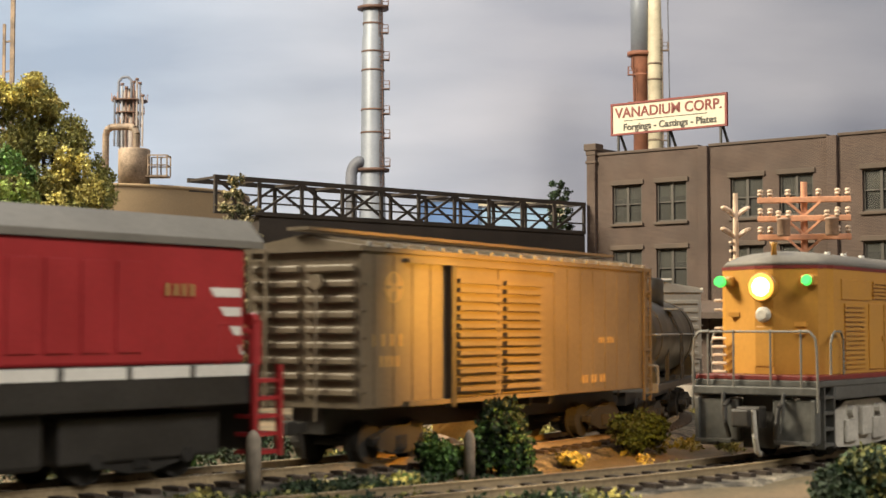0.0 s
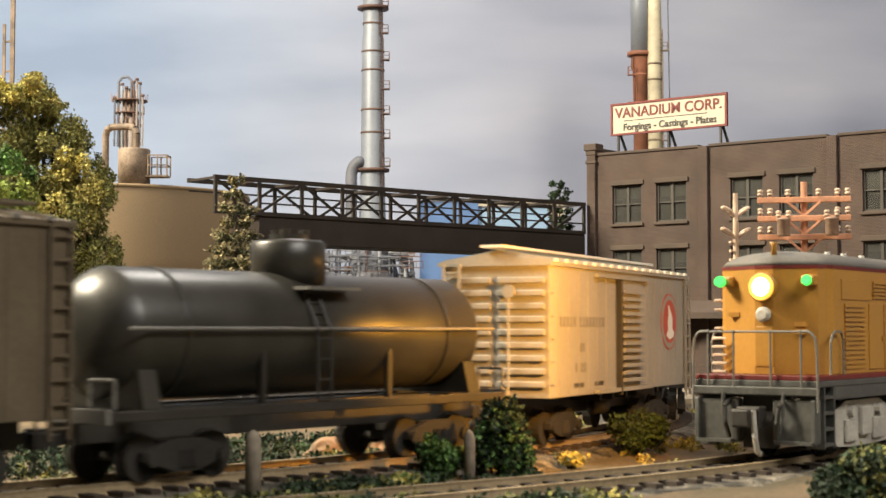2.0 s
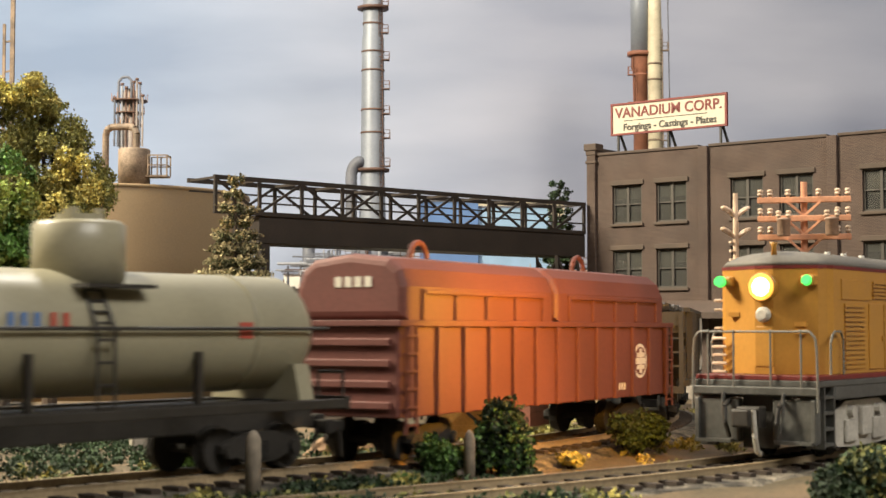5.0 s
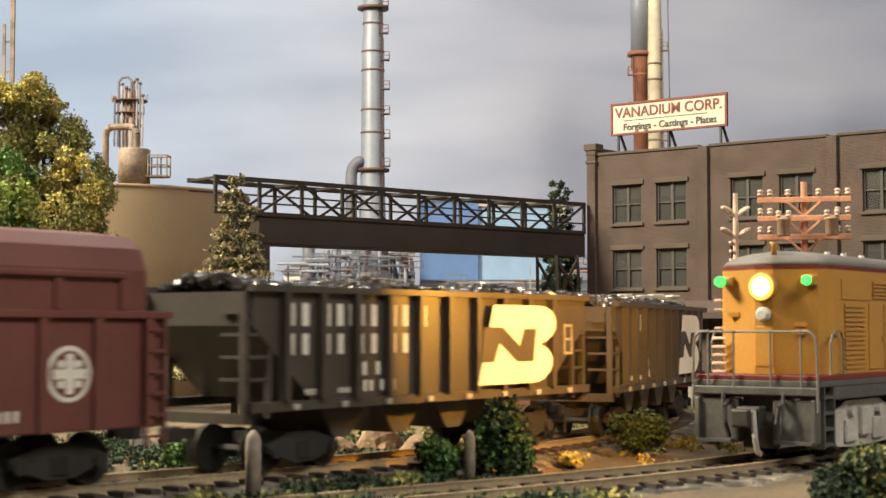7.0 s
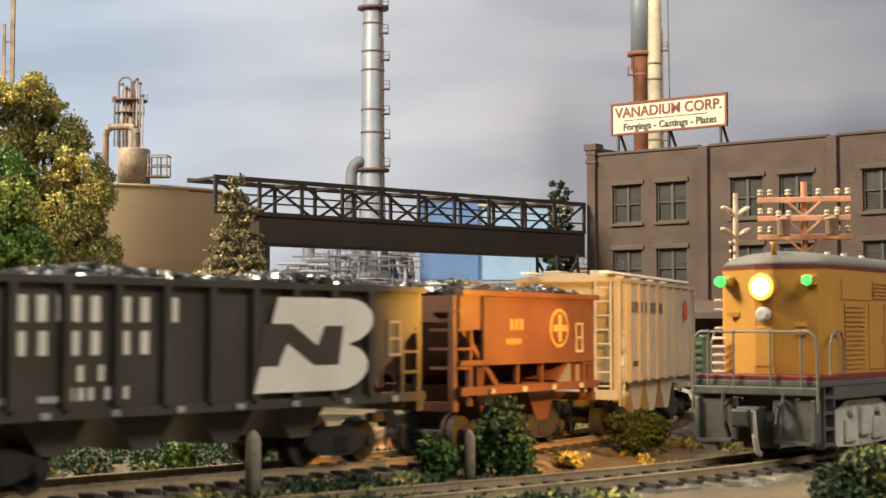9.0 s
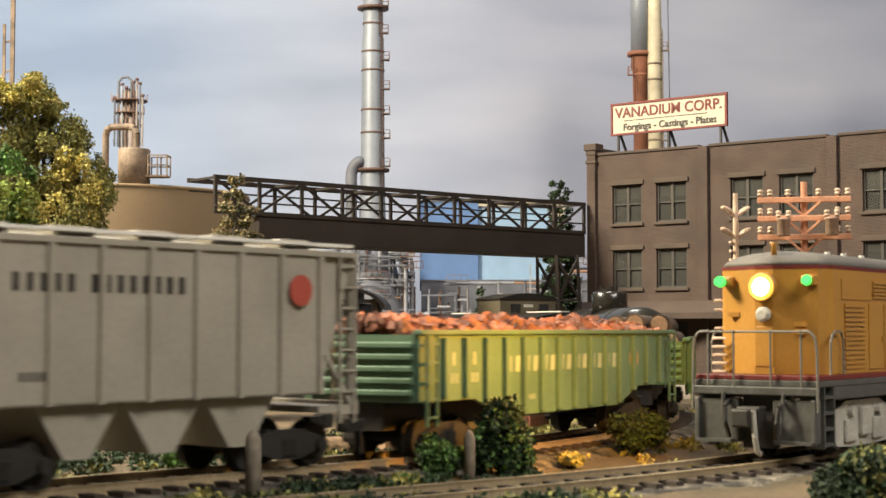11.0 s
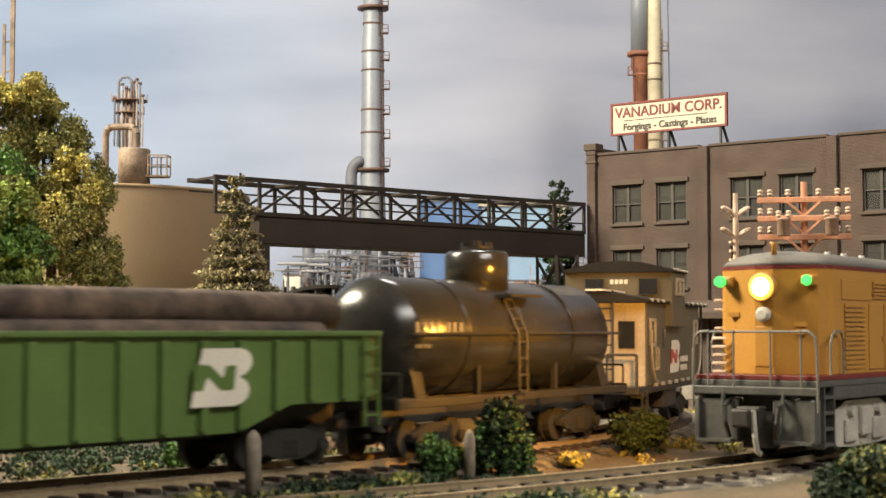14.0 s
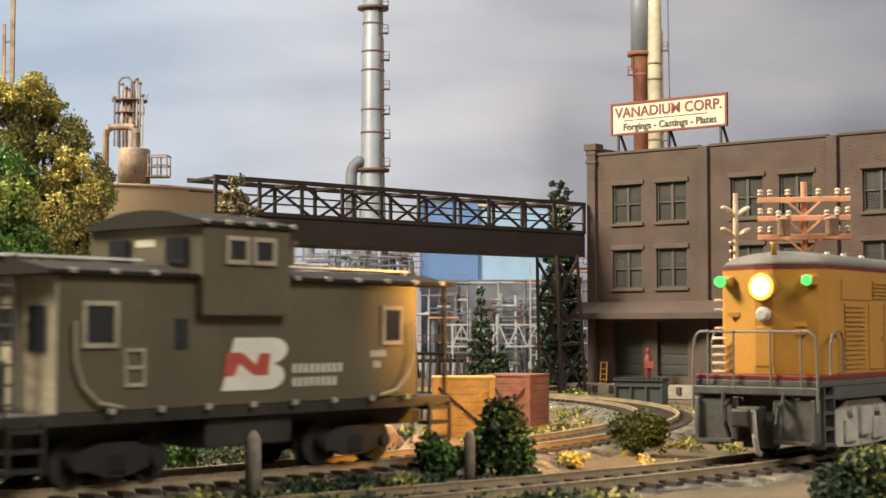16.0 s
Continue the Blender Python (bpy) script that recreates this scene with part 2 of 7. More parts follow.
def strip(bm, line, prof):
    """Sweep a cross-section (side, height) along a line of x, y, z."""
    t = np.gradient(line[:, :2], axis=0)
    t /= np.hypot(t[:, 0], t[:, 1])[:, None]
    rows = []
    for (x, y, z), (a, b) in zip(line, t):
        rows.append([bm.verts.new((x - b * u, y + a * u, z + w)) for u, w in prof])
    fs = []
    for p, q in zip(rows[:-1], rows[1:]):
        for i in range(len(prof) - 1):
            fs.append(bm.faces.new([p[i], p[i + 1], q[i + 1], q[i]]))
    bmesh.ops.recalc_face_normals(bm, faces=fs)
    return bm


# ---- room, layout board and ground ----
bm = nb()
NX, NY = 110, 130
gv = {}
for i in range(NX + 1):
    for j in range(NY + 1):
        u, w = i / NX * 2 - 1, j / NY
        x = 1700 * (0.35 * u + 0.65 * u ** 3)
        y = np.interp(w, [0, 0.1, 0.62, 0.85, 1], [-1750, 180, 620, 1100, 1700])
        z = ground_z(y) + 1.3 * noise.noise((x * 0.03, y * 0.03, 0)) + 0.5 * noise.noise((x * 0.13, y * 0.13, 3))
        gv[i, j] = bm.verts.new((x, y, z))
for i in range(NX):
    for j in range(NY):
        bm.faces.new([gv[i, j], gv[i + 1, j], gv[i + 1, j + 1], gv[i, j + 1]]).smooth = True
setting("ground", bm, M_DIRT, "brown dirt scenery with sparse dry grass", "ground")

M_ROOM = mat("room_paint", (0.55, 0.52, 0.47), 0.9, var=0.04, grain=40, stain=2, bump=0.05)
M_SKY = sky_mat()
setting("floor", box(nb(), -2600, 2600, -2600, 2400, -1060, -1000), mat("floor_grey", (0.25, 0.24, 0.22), 0.8, grain=30, stain=3), "plain grey floor of the layout room", "floor")
setting("ceiling", box(nb(), -2600, 2600, -2600, 2400, 1450, 1500), M_ROOM, "plain off-white ceiling", "ceiling")
setting("wall_south", box(nb(), -2600, 2600, -2660, -2602, -1000, 1450), M_ROOM, "plain painted wall of the layout room", "wall")
setting("wall_west", box(nb(), -2660, -2602, -2600, 2400, -1000, 1450), M_ROOM, "plain painted wall of the layout room", "wall")
setting("wall_east", box(nb(), 2602, 2660, -2600, 2400, -1000, 1450), M_ROOM, "plain painted wall of the layout room", "wall")
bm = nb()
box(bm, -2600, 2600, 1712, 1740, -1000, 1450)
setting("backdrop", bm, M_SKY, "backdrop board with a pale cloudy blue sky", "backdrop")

# ---- roadbeds, rails ----
L1 = np.array([line_at(s) for s in np.arange(-1500, 1200, 5.0)])
l2 = smooth_line(T2)
L2 = np.column_stack([l2, np.full(len(l2), -2.3)])


def rough_strip(line, seed):
    bm = strip(nb(), line, [(-31, -8), (-25, -5.0), (-19, -2.6), (-9, -2.6), (0, -2.6), (9, -2.6), (19, -2.6), (25, -5.0), (31, -8)])
    for v in bm.verts:
        v.co.z += 0.22 * noise.noise(v.co * 0.4 + Vector((seed, 0, 0)))
        v.co.xy += Vector((noise.noise(v.co * 0.3), noise.noise(v.co * 0.3 + Vector((9, 9, 0))))) * 0.8
    return bm


RAIL = [(-1.1, -2.4), (-0.45, -1.9), (-0.45, -0.7), (-0.7, 0.0), (0.7, 0.0), (0.45, -0.7), (0.45, -1.9), (1.1, -2.4)]


def track(name, line, label, seed):
    bed = tagged(part(name, rough_strip(line, seed), M_BALLAST), label, "railway track", "", "structure")
    for side in (-8.6, 8.6):
        part("rail", strip(nb(), line, [(u + side, w) for u, w in RAIL]), M_RAIL, bed, "nickel-silver rail")
    return bed


BED1 = track("track_main", L1, "curved model track on grey ballast with brown ties", 1.0)
BED2 = track("track_siding", L2, "model track on grey ballast with brown ties", 7.0)


def ties(bed, line, first, last):
    d = np.concatenate([[0], np.cumsum(np.hypot(*np.diff(line[:, :2], axis=0).T))])
    one = None
    rest = nb()
    for s in np.arange(2, d[-1] - 2, 7.4):
        x, y, z = (np.interp(s, d, line[:, k]) for k in range(3))
        a, b = (np.array([np.interp(s + e, d, line[:, k]) for k in range(2)]) for e in (-2, 2))
        m = mpose(x, y, z, math.degrees(math.atan2(*(b - a)[::-1])))
        if first < s < last:
            if one is None:
                one = part("tie", box(nb(), -1.35, 1.35, -14.5, 14.5, -3.4, -1.55), M_TIE, bed)
                one.matrix_basis = m
            else:
                share(one, m)
        else:
            bmesh.ops.create_cube(rest, size=1.0, matrix=Matrix.Translation((x, y, z - 2.2)) @ m.to_3x3().to_4x4() @ Matrix.Diagonal((2.7, 29, 1.3, 1)))
    tagged(part("far_ties", rest, M_TIE, bed), kind="stuff")

# ---- brick works building ----
UX, UY = 0.786, -0.618  # the street front runs this way from its corner
FRONT = mpose(96, 1000, -10, math.degrees(math.atan2(UY, UX)))


def brick_building():
    b = thing("factory_building", "three-storey brown brick factory with paired sash windows", "building", FRONT)
    H, DEP, BAY, N = 156.0, 150.0, 85.0, 4
    W = BAY * N
    wins = []
    for k in range(N):
        for c in (29.0, 61.5):
            wins.append((BAY * k + c - 11, BAY * k + c + 11))
    rows = [(110.8, 135.6), (68.8, 93.6)]
    xs = sorted({0.0, W, *[v for w in wins for v in w]})
    # street wall in pieces round its openings
    zs = [0, 13, 47, 68.8, 93.6, 110.8, 135.6, H]
    bm = nb()
    grid = {}
    faces = []
    for x0, x1 in zip(xs[:-1], xs[1:]):
        opening = any(abs(x0 - w[0]) < 0.01 for w in wins)
        for z0, z1 in zip(zs[:-1], zs[1:]):
            if opening and (z0, z1) in [(110.8, 135.6), (68.8, 93.6), (13, 47)]:
                continue
            q = []
            for p in ((x0, z0), (x1, z0), (x1, z1), (x0, z1)):
                if p not in grid:
                    grid[p] = bm.verts.new((p[0], 0, p[1]))
                q.append(grid[p])
            faces.append(bm.faces.new(q))
    ext = bmesh.ops.extrude_face_region(bm, geom=faces)
    bmesh.ops.translate(bm, vec=(0, 5, 0), verts=[v for v in ext["geom"] if isinstance(v, bmesh.types.BMVert)])
    bmesh.ops.recalc_face_normals(bm, faces=bm.faces)
    part("wall", bm, M_BRICK, b, "brown brick street wall")
    bm = nb()
    box(bm, 0, 5, 5.01, DEP, 0, H)
    part("wall", bm, M_BRICK, b)
    bm = nb()
    box(bm, W - 5, W, 5.01, DEP, 0, H)
    part("wall", bm, M_BRICK, b)
    bm = nb()
    box(bm, 5.01, W - 5.01, DEP - 5, DEP, 0, H)
    part("wall", bm, M_BRICK, b)
    part("roof", box(nb(), 5.01, W - 5.01, 5.01, DEP - 5.01, H - 12, H - 10), M_BLACK, b, "flat dark roof behind the parapet")
    # Near-black wall and floors put the unlit rooms behind the glass into colour.
    part("inner_wall", box(nb(), 5.02, W - 5.02, 34, 36, 0, H - 13), M_UNLIT_ROOM, b)
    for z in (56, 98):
        part("storey_floor", box(nb(), 5.02, W - 5.02, 5.02, 33.9, z, z + 3), M_UNLIT_ROOM, b)
    for k in range(N + 1):
        bm = nb()
        x0 = BAY * k - (3.2 if k else 0.4)
        box(bm, x0, x0 + 6.4, -2.2, -0.01, 0, H + 0.6, 0.3)
        part("pilaster", bm, M_BRICK, b)
        bm = nb()
        if k in (0,):
            box(bm, x0 - 1.6, x0 + 8, -3.4, 6, H + 3.6, H + 8.2, 0.5)
            box(bm, x0 - 0.6, x0 + 7, -2.6, 5.2, H + 0.7, H + 3.58, 0.3)
            box(bm, x0 - 0.8, x0 + 7.2, -2.8, 5.5, H - 5, H - 3, 0.4)
            part("capital", bm, M_TRIM, b)
    part("side_parapet", box(nb(), 0.3, 4.6, 6.3, 66, H + 0.05, H + 6.0, 0.2), M_BRICK, b)
    for k in range(N):
        part("coping", box(nb(), BAY * k + 3.4, BAY * k + 81.6, -1.0, 5.6, H + 0.05, H + 1.8, 0.3), M_TRIM, b, "brown stone coping")
        part("string_course", box(nb(), BAY * k + 3.4, BAY * k + 81.6, -0.9, -0.02, 56, 58.2, 0.3), M_TRIM, b)
    for (x0, x1) in wins:
        for z0, z1 in rows:
            w = part("window", nb_frame(x0, x1, z0, z1), M_WINF, b, "paired double-hung sash window")
            part("sill", box(nb(), x0 - 1.2, x1 + 1.2, -1.6, 1.4, z0 - 1.9, z0 - 0.02, 0.3), M_STONE, w)
            part("lintel", box(nb(), x0 - 1.4, x1 + 1.4, -1.1, 1.2, z1 + 0.02, z1 + 3.0, 0.3), M_STONE, w)
            xm, zm = (x0 + x1) / 2, (z0 + z1) / 2
            for a, c in ((x0 + 1.2, xm - 0.9), (xm + 0.9, x1 - 1.2)):
                for e, f, y in ((z0 + 1.2, zm - 0.4, 2.6), (zm + 0.4, z1 - 1.2, 2.0)):
                    part("pane", box(nb(), a, c, y, y + 0.25, e, f), M_PANE, w)
                blind = random.choice((0.25, 0.45, 0.6, 0.35))
                part("blind", box(nb(), a, c, 4.6, 4.8, z1 - (z1 - z0) * blind, z1), M_BLIND, w, "drawn pale blind")
    for (x0, x1) in wins:
        d = part("dock_door", box(nb(), x0 + 0.3, x1 - 0.3, 3, 4.2, 13, 46.8), M_DOOR, b, "dark closed dock door")
        for k in range(1, 5):
            part("panel", box(nb(), x0 + 1, x1 - 1, 2.6, 2.98, 13 + 6.6 * k - 5.6, 13 + 6.6 * k - 0.6, 0.2), M_DOOR, d)
    c = part("canopy", prism(nb(), [(-2.4, 58.6), (-2.4, 60.4), (-19, 52.4), (-19, 50.6)], -3, W), M_TRIM, b, "sloping brown awning over the loading dock")
    part("fascia", box(nb(), -3.4, W, -20.2, -19.05, 49.0, 53.0, 0.2), M_TRIM, c)
    dk = part("loading_dock", box(nb(), -3, W, -24, -2.4, 0, 8.2, 0.4), M_CONC, b, "worn concrete loading dock")
    for x in np.arange(6, W, 12):
        part("bumper", box(nb(), x, x + 3, -25.2, -24.05, 3, 7.4, 0.2), M_TIE, dk)
    return b


def nb_frame(x0, x1, z0, z1):
    bm = nb()
    xm, zm = (x0 + x1) / 2, (z0 + z1) / 2
    for a, c in ((x0, x0 + 1.2), (xm - 0.9, xm + 0.9), (x1 - 1.2, x1)):
        box(bm, a, c, 1.3, 3.4, z0, z1)
    for a, c in ((x0 + 1.2, xm - 0.9), (xm + 0.9, x1 - 1.2)):
        for e, f in ((z0, z0 + 1.2), (zm - 0.4, zm + 0.4), (z1 - 1.2, z1)):
            box(bm, a, c, 1.5, 3.2, e, f)
    return bm


M_BLIND = mat("blind_pale", (0.30, 0.29, 0.24), 0.8)
M_DOOR = mat("door_dark_green", (0.035, 0.036, 0.03), 0.6)


def roof_sign():
    s = thing("roof_sign", "cream billboard with red frame and lettering on the factory roof", "sign", FRONT)
    Y0 = 12.0
    X0, X1, Z0, Z1 = 9.9, 95.0, 170.0, 191.2
    part("board", box(nb(), X0 + 1, X1 - 1, Y0, Y0 + 1.0, Z0 + 1, Z1 - 1), M_SIGNW, s, "cream painted board")
    bm = nb()
    box(bm, X0, X1, Y0 - 0.6, Y0 + 1.5, Z1 - 1.3, Z1)
    box(bm, X0, X1, Y0 - 0.6, Y0 + 1.5, Z0, Z0 + 1.3)
    box(bm, X0, X0 + 1.3, Y0 - 0.6, Y0 + 1.5, Z0 + 1.3, Z1 - 1.3)
    box(bm, X1 - 1.3, X1, Y0 - 0.6, Y0 + 1.5, Z0 + 1.3, Z1 - 1.3)
    part("frame", bm, M_SIGNR, s, "dark red frame")
    xm = (X0 + X1) / 2
    r = pose(0, 0, 0, 90)
    words("lettering", "VANADIUM CORP.", 9.4, M_SIGNR, s, mpose(xm, Y0 - 0.2, 184.4) @ r, 0.13, "red serif capitals")
    words("lettering", "Forgings - Castings - Plates", 6.3, M_BLACK, s, mpose(xm + 1, Y0 - 0.2, 174.9) @ r, 0.11, "black letters")
    part("rule", box(nb(), X0 + 10, X1 - 14, Y0 - 0.25, Y0 - 0.02, 179.2, 179.55), M_BLACK, s)
    for x in (X0 + 5, xm, X1 - 5):
        bm = nb()
        beam(bm, (x, Y0 + 1, 152.5), (x, Y0 + 1, Z0 + 8), 1.3, 1.3)
        beam(bm, (x, Y0 + 16, 152.5), (x, Y0 + 1.6, Z0 + 4), 1.3, 1.3)
        part("support", bm, M_BLACK, s)
    return s


def truss_bridge():
    """Covered conveyor girder with an open truss either side, from the factory to the tank."""
    A, B = Vector((-122, 815, 0)), Vector((93, 997, 0))
    d = (B - A).normalized()
    L = (B - A).length
    t = thing("conveyor_bridge", "dark steel girder footbridge with open truss railings", "bridge", mpose(A.x, A.y, 0, math.degrees(math.atan2(d.y, d.x))))
    W = 27.0
    part("girder", box(nb(), 28, L, 0, W, 79.7, 93.6, 0.3), M_GIRDER, t, "deep brown-black plate girder")
    part("deck", box(nb(), 26, L, 0.5, W - 0.5, 93.62, 94.6), M_GIRDER, t)
    n = 10
    step = L / n
    for side, y in enumerate((0.0, W)):
        bm = nb()
        beam(bm, (-1, y, 114.2), (L, y, 114.2), 2.0, 2.4)
        part("top_chord", bm, M_GIRDER, t)
        bm = nb()
        beam(bm, (26 * side - 1, y, 95.7), (L, y, 95.7), 1.8, 2.2)
        part("bottom_chord", bm, M_GIRDER, t)
        part("mid_rail", beam(nb(), (0, y, 108.5) if side else (28, y, 101.5), (L, y, 108.5) if side else (L, y, 101.5), 0.9, 0.9), M_GIRDER, t)
        for k in range(n + 1):
            x = min(L - 1, k * step)
            if side and not k:
                continue
            part("post", beam(nb(), (x, y, 95.5), (x, y, 114), 1.7, 1.7), M_GIRDER, t)
            if k < n:
                x2 = min(L - 1, x + step)
                a, c = ((x, 113.5), (x2, 96.2)) if k % 2 == 0 else ((x, 96.2), (x2, 113.5))
                part("brace", beam(nb(), (a[0], y, a[1]), (c[0], y, c[1]), 1.3, 1.3), M_GIRDER, t)
    for k in range(n + 1):
        x = min(L - 1, k * step)
        part("cross_beam", beam(nb(), (x, 0, 114), (x, W, 114), 1.3, 1.3), M_GIRDER, t)
    # end columns under the girder
    for y in (4, W - 4):
        part("column", box(nb(), 30, 36, y - 3, y + 3, -11, 79.6, 0.3), M_GIRDER, t)
    return t


def lattice_tower():
    t = thing("lattice_tower", "dark steel lattice tower carrying the footbridge", "tower", mpose(76, 974, -11, 38) @ pose(0, 0, 0, 0, -2.6, 0))
    for x, y in ((-9, -9), (9, -9), (9, 9), (-9, 9)):
        part("leg", beam(nb(), (x * 1.15, y * 1.15, 0), (x, y, 90.4), 2.0, 2.0), M_GIRDER, t)
    for k in range(3):
        z0, z1 = 6 + 28 * k, 32 + 28 * k
        for (xa, ya), (xb, yb) in zip(((-9, -9), (9, -9), (9, 9), (-9, 9)), ((9, -9), (9, 9), (-9, 9), (-9, -9))):
            part("brace", beam(nb(), (xa, ya, z0), (xb, yb, z1), 1.2, 1.2), M_GIRDER, t)
            part("brace", beam(nb(), (xb, yb, z0), (xa, ya, z1), 1.2, 1.2), M_GIRDER, t)
            part("strut", beam(nb(), (xa, ya, z0), (xb, yb, z0), 1.3, 1.3), M_GIRDER, t)
    return t


def storage_tank():
    t = thing("storage_tank", "huge plain tan cylindrical storage tank", "tank", mpose(-224, 1000, -11))
    part("shell", lathe(nb(), [(0, 96), (40, 96), (80, 96), (129, 96), (130.2, 95.6), (130.6, 94.5)], 96), M_TAN, t, "smooth tan tank wall", False)
    part("rim", lathe(nb(), [(128.6, 96.3), (130.9, 96.3)], 96), M_TAN, t)
    part("vent_drum", lathe(nb(), [(130.7, 9.6), (152, 9.6), (152.8, 9.0)], 28, at=(36.6, -78, 0)), M_PIPE, t, "weathered grey-brown vent drum")
    bm = nb()
    tube(bm, [(17.4, -70, 131), (17.4, -70, 162), (18.4, -71, 165.4), (21, -72, 167), (33.4, -74, 167), (36.4, -76, 165.4), (37.6, -77, 162), (37.6, -77, 152)], 2.1, 12)
    part("pipe_arch", bm, M_PIPE, t, "bent brown pipe")
    part("cage", nb_cage(), M_PIPE, t, "small railed platform")
    return t


def nb_cage():
    bm = nb()
    x0, x1, y0, y1, z = 46, 57.5, -84, -72, 136.5
    box(bm, x0 - 4, x1, y0, y1, z - 1, z)
    for x in (x0, (x0 + x1) / 2, x1):
        for y in (y0, y1):
            beam(bm, (x, y, z), (x, y, z + 12), 0.8, 0.8)
    for h in (6, 12):
        for y in (y0, y1):
            beam(bm, (x0, y, z + h), (x1, y, z + h), 0.7, 0.7)
        beam(bm, (x1, y0, z + h), (x1, y1, z + h), 0.7, 0.7)
    return bm


M_PIPE = mat("pipe_brown_grey", (0.29, 0.215, 0.155), 0.7, var=0.25, stain=120)


def tall_stack(name, x, y, prof, label, mats, rings, platforms, side):
    """A refinery stack: turned shell, bands, ladder and platforms."""
    t = thing(name, label, "chimney", mpose(x, y, -20))
    part("shell", lathe(nb(), prof, 40), mats[0], t)

    def rad(z):
        return float(np.interp(z, [p[0] for p in prof], [p[1] for p in prof]))
    for z in rings:
        part("band", lathe(nb(), [(z - 0.8, rad(z) + 0.5), (z + 0.8, rad(z) + 0.5)], 40), mats[1], t)
    zs = sorted(platforms)
    lad = nb()
    for z in zs:
        r = rad(z)
        bm = nb()
        box(bm, side * (r - 2) if side > 0 else -(r + 5.5), side * (r + 5.5) if side > 0 else -(r - 2), -r * 0.9, -r * 0.1, z - 1, z)
        for e in (3.5, 7):
            beam(bm, (side * (r + 5.2), -r * 0.8, z + e), (side * (r + 5.2), -r * 0.1, z + e), 0.6, 0.6)
            beam(bm, (side * r, -r * 0.8, z + e), (side * (r + 5.2), -r * 0.8, z + e), 0.6, 0.6)
        for q in (r * 0.1, r * 0.8):
            beam(bm, (side * (r + 5.2), -q, z), (side * (r + 5.2), -q, z + 7), 0.7, 0.7)
        part("platform", bm, mats[1], t, "rusty service platform")
    z0, z1 = zs[0] - 20, zs[-1] + 20
    for off in (-1.6, 1.6):
        beam(lad, (side * (rad(z0) * 0.75) + off, -rad(z0) * 0.75, z0), (side * (rad(z1) * 0.75) + off, -rad(z1) * 0.75, z1), 0.7, 0.7)
    for k in range(int((z1 - z0) / 4)):
        z = z0 + 4 * k
        r = rad(z) * 0.75
        beam(lad, (side * r - 1.6, -r, z), (side * r + 1.6, -r, z), 0.5, 0.5)
    part("ladder", lad, mats[1], t, "rust-red ladder")
    return t

# ---- rolling stock: x forward, y to the left, z up from the rail ----
M_BOXBR = mat("boxcar_brown", (0.135, 0.105, 0.068), 0.5, var=0.12, stain=40)
M_TANKBLK = mat("tank_black", (0.036, 0.034, 0.028), 0.36, var=0.15, stain=60, bump=0.04)
M_TANKGLOSS = mat("tank_gloss_black", (0.024, 0.023, 0.020), 0.22, var=0.15, stain=60, bump=0.03)
M_GNW = mat("boxcar_offwhite", (0.295, 0.277, 0.236), 0.6, var=0.07, stain=50)
M_MOB = mat("tank_cream", (0.305, 0.285, 0.20), 0.36, var=0.06, bump=0.03)
M_COIL = mat("coil_car_red", (0.142, 0.044, 0.034), 0.62, var=0.1, stain=40)
M_HOP = mat("hopper_black", (0.062, 0.053, 0.042), 0.5, var=0.12)
M_COAL = mat("coal", (0.075, 0.071, 0.066), 0.16, spec=1.0, var=0.4, grain=400, bump=0.8, island=0.5)
M_ORE = mat("ore_hopper_red", (0.125, 0.048, 0.028), 0.5, var=0.15)
M_COV = mat("covered_hopper_grey", (0.36, 0.33, 0.27), 0.5, var=0.07, stain=50)
M_GREEN = mat("gondola_dull_green", (0.105, 0.19, 0.115), 0.55, var=0.1, stain=50)
M_GREEN2 = mat("gondola_bright_green", (0.10, 0.17, 0.042), 0.5, var=0.08)
M_SCRAP = mat("scrap_rust", (0.42, 0.16, 0.085), 0.7, var=0.4, grain=500, bump=0.8, island=0.6, tint=(0.10, 0.04, 0.025))
M_LOG = mat("log_bark", (0.15, 0.10, 0.07), 0.85, var=0.35, grain=300, stain=90, bump=0.8)
M_LOGEND = mat("log_end", (0.30, 0.20, 0.125), 0.8)
M_CAB = mat("caboose_olive", (0.115, 0.098, 0.062), 0.5, var=0.1, stain=50)
M_REDLOCO = mat("loco_red", (0.36, 0.024, 0.028), 0.45, var=0.08)
M_BEIGE = mat("cupola_beige", (0.46, 0.40, 0.29), 0.6)
M_LOGO = mat("logo_orange_red", (0.42, 0.075, 0.05), 0.6, var=0.06)
# Pale tone for card frames, sill brackets and the painted eave glints.
M_PALE_GLINT = mat("pale_and_glint", (0.40, 0.375, 0.32), 0.5, var=0.15)
M_WINGLASS = glass_mat("cab_glass", (0.05, 0.055, 0.06))


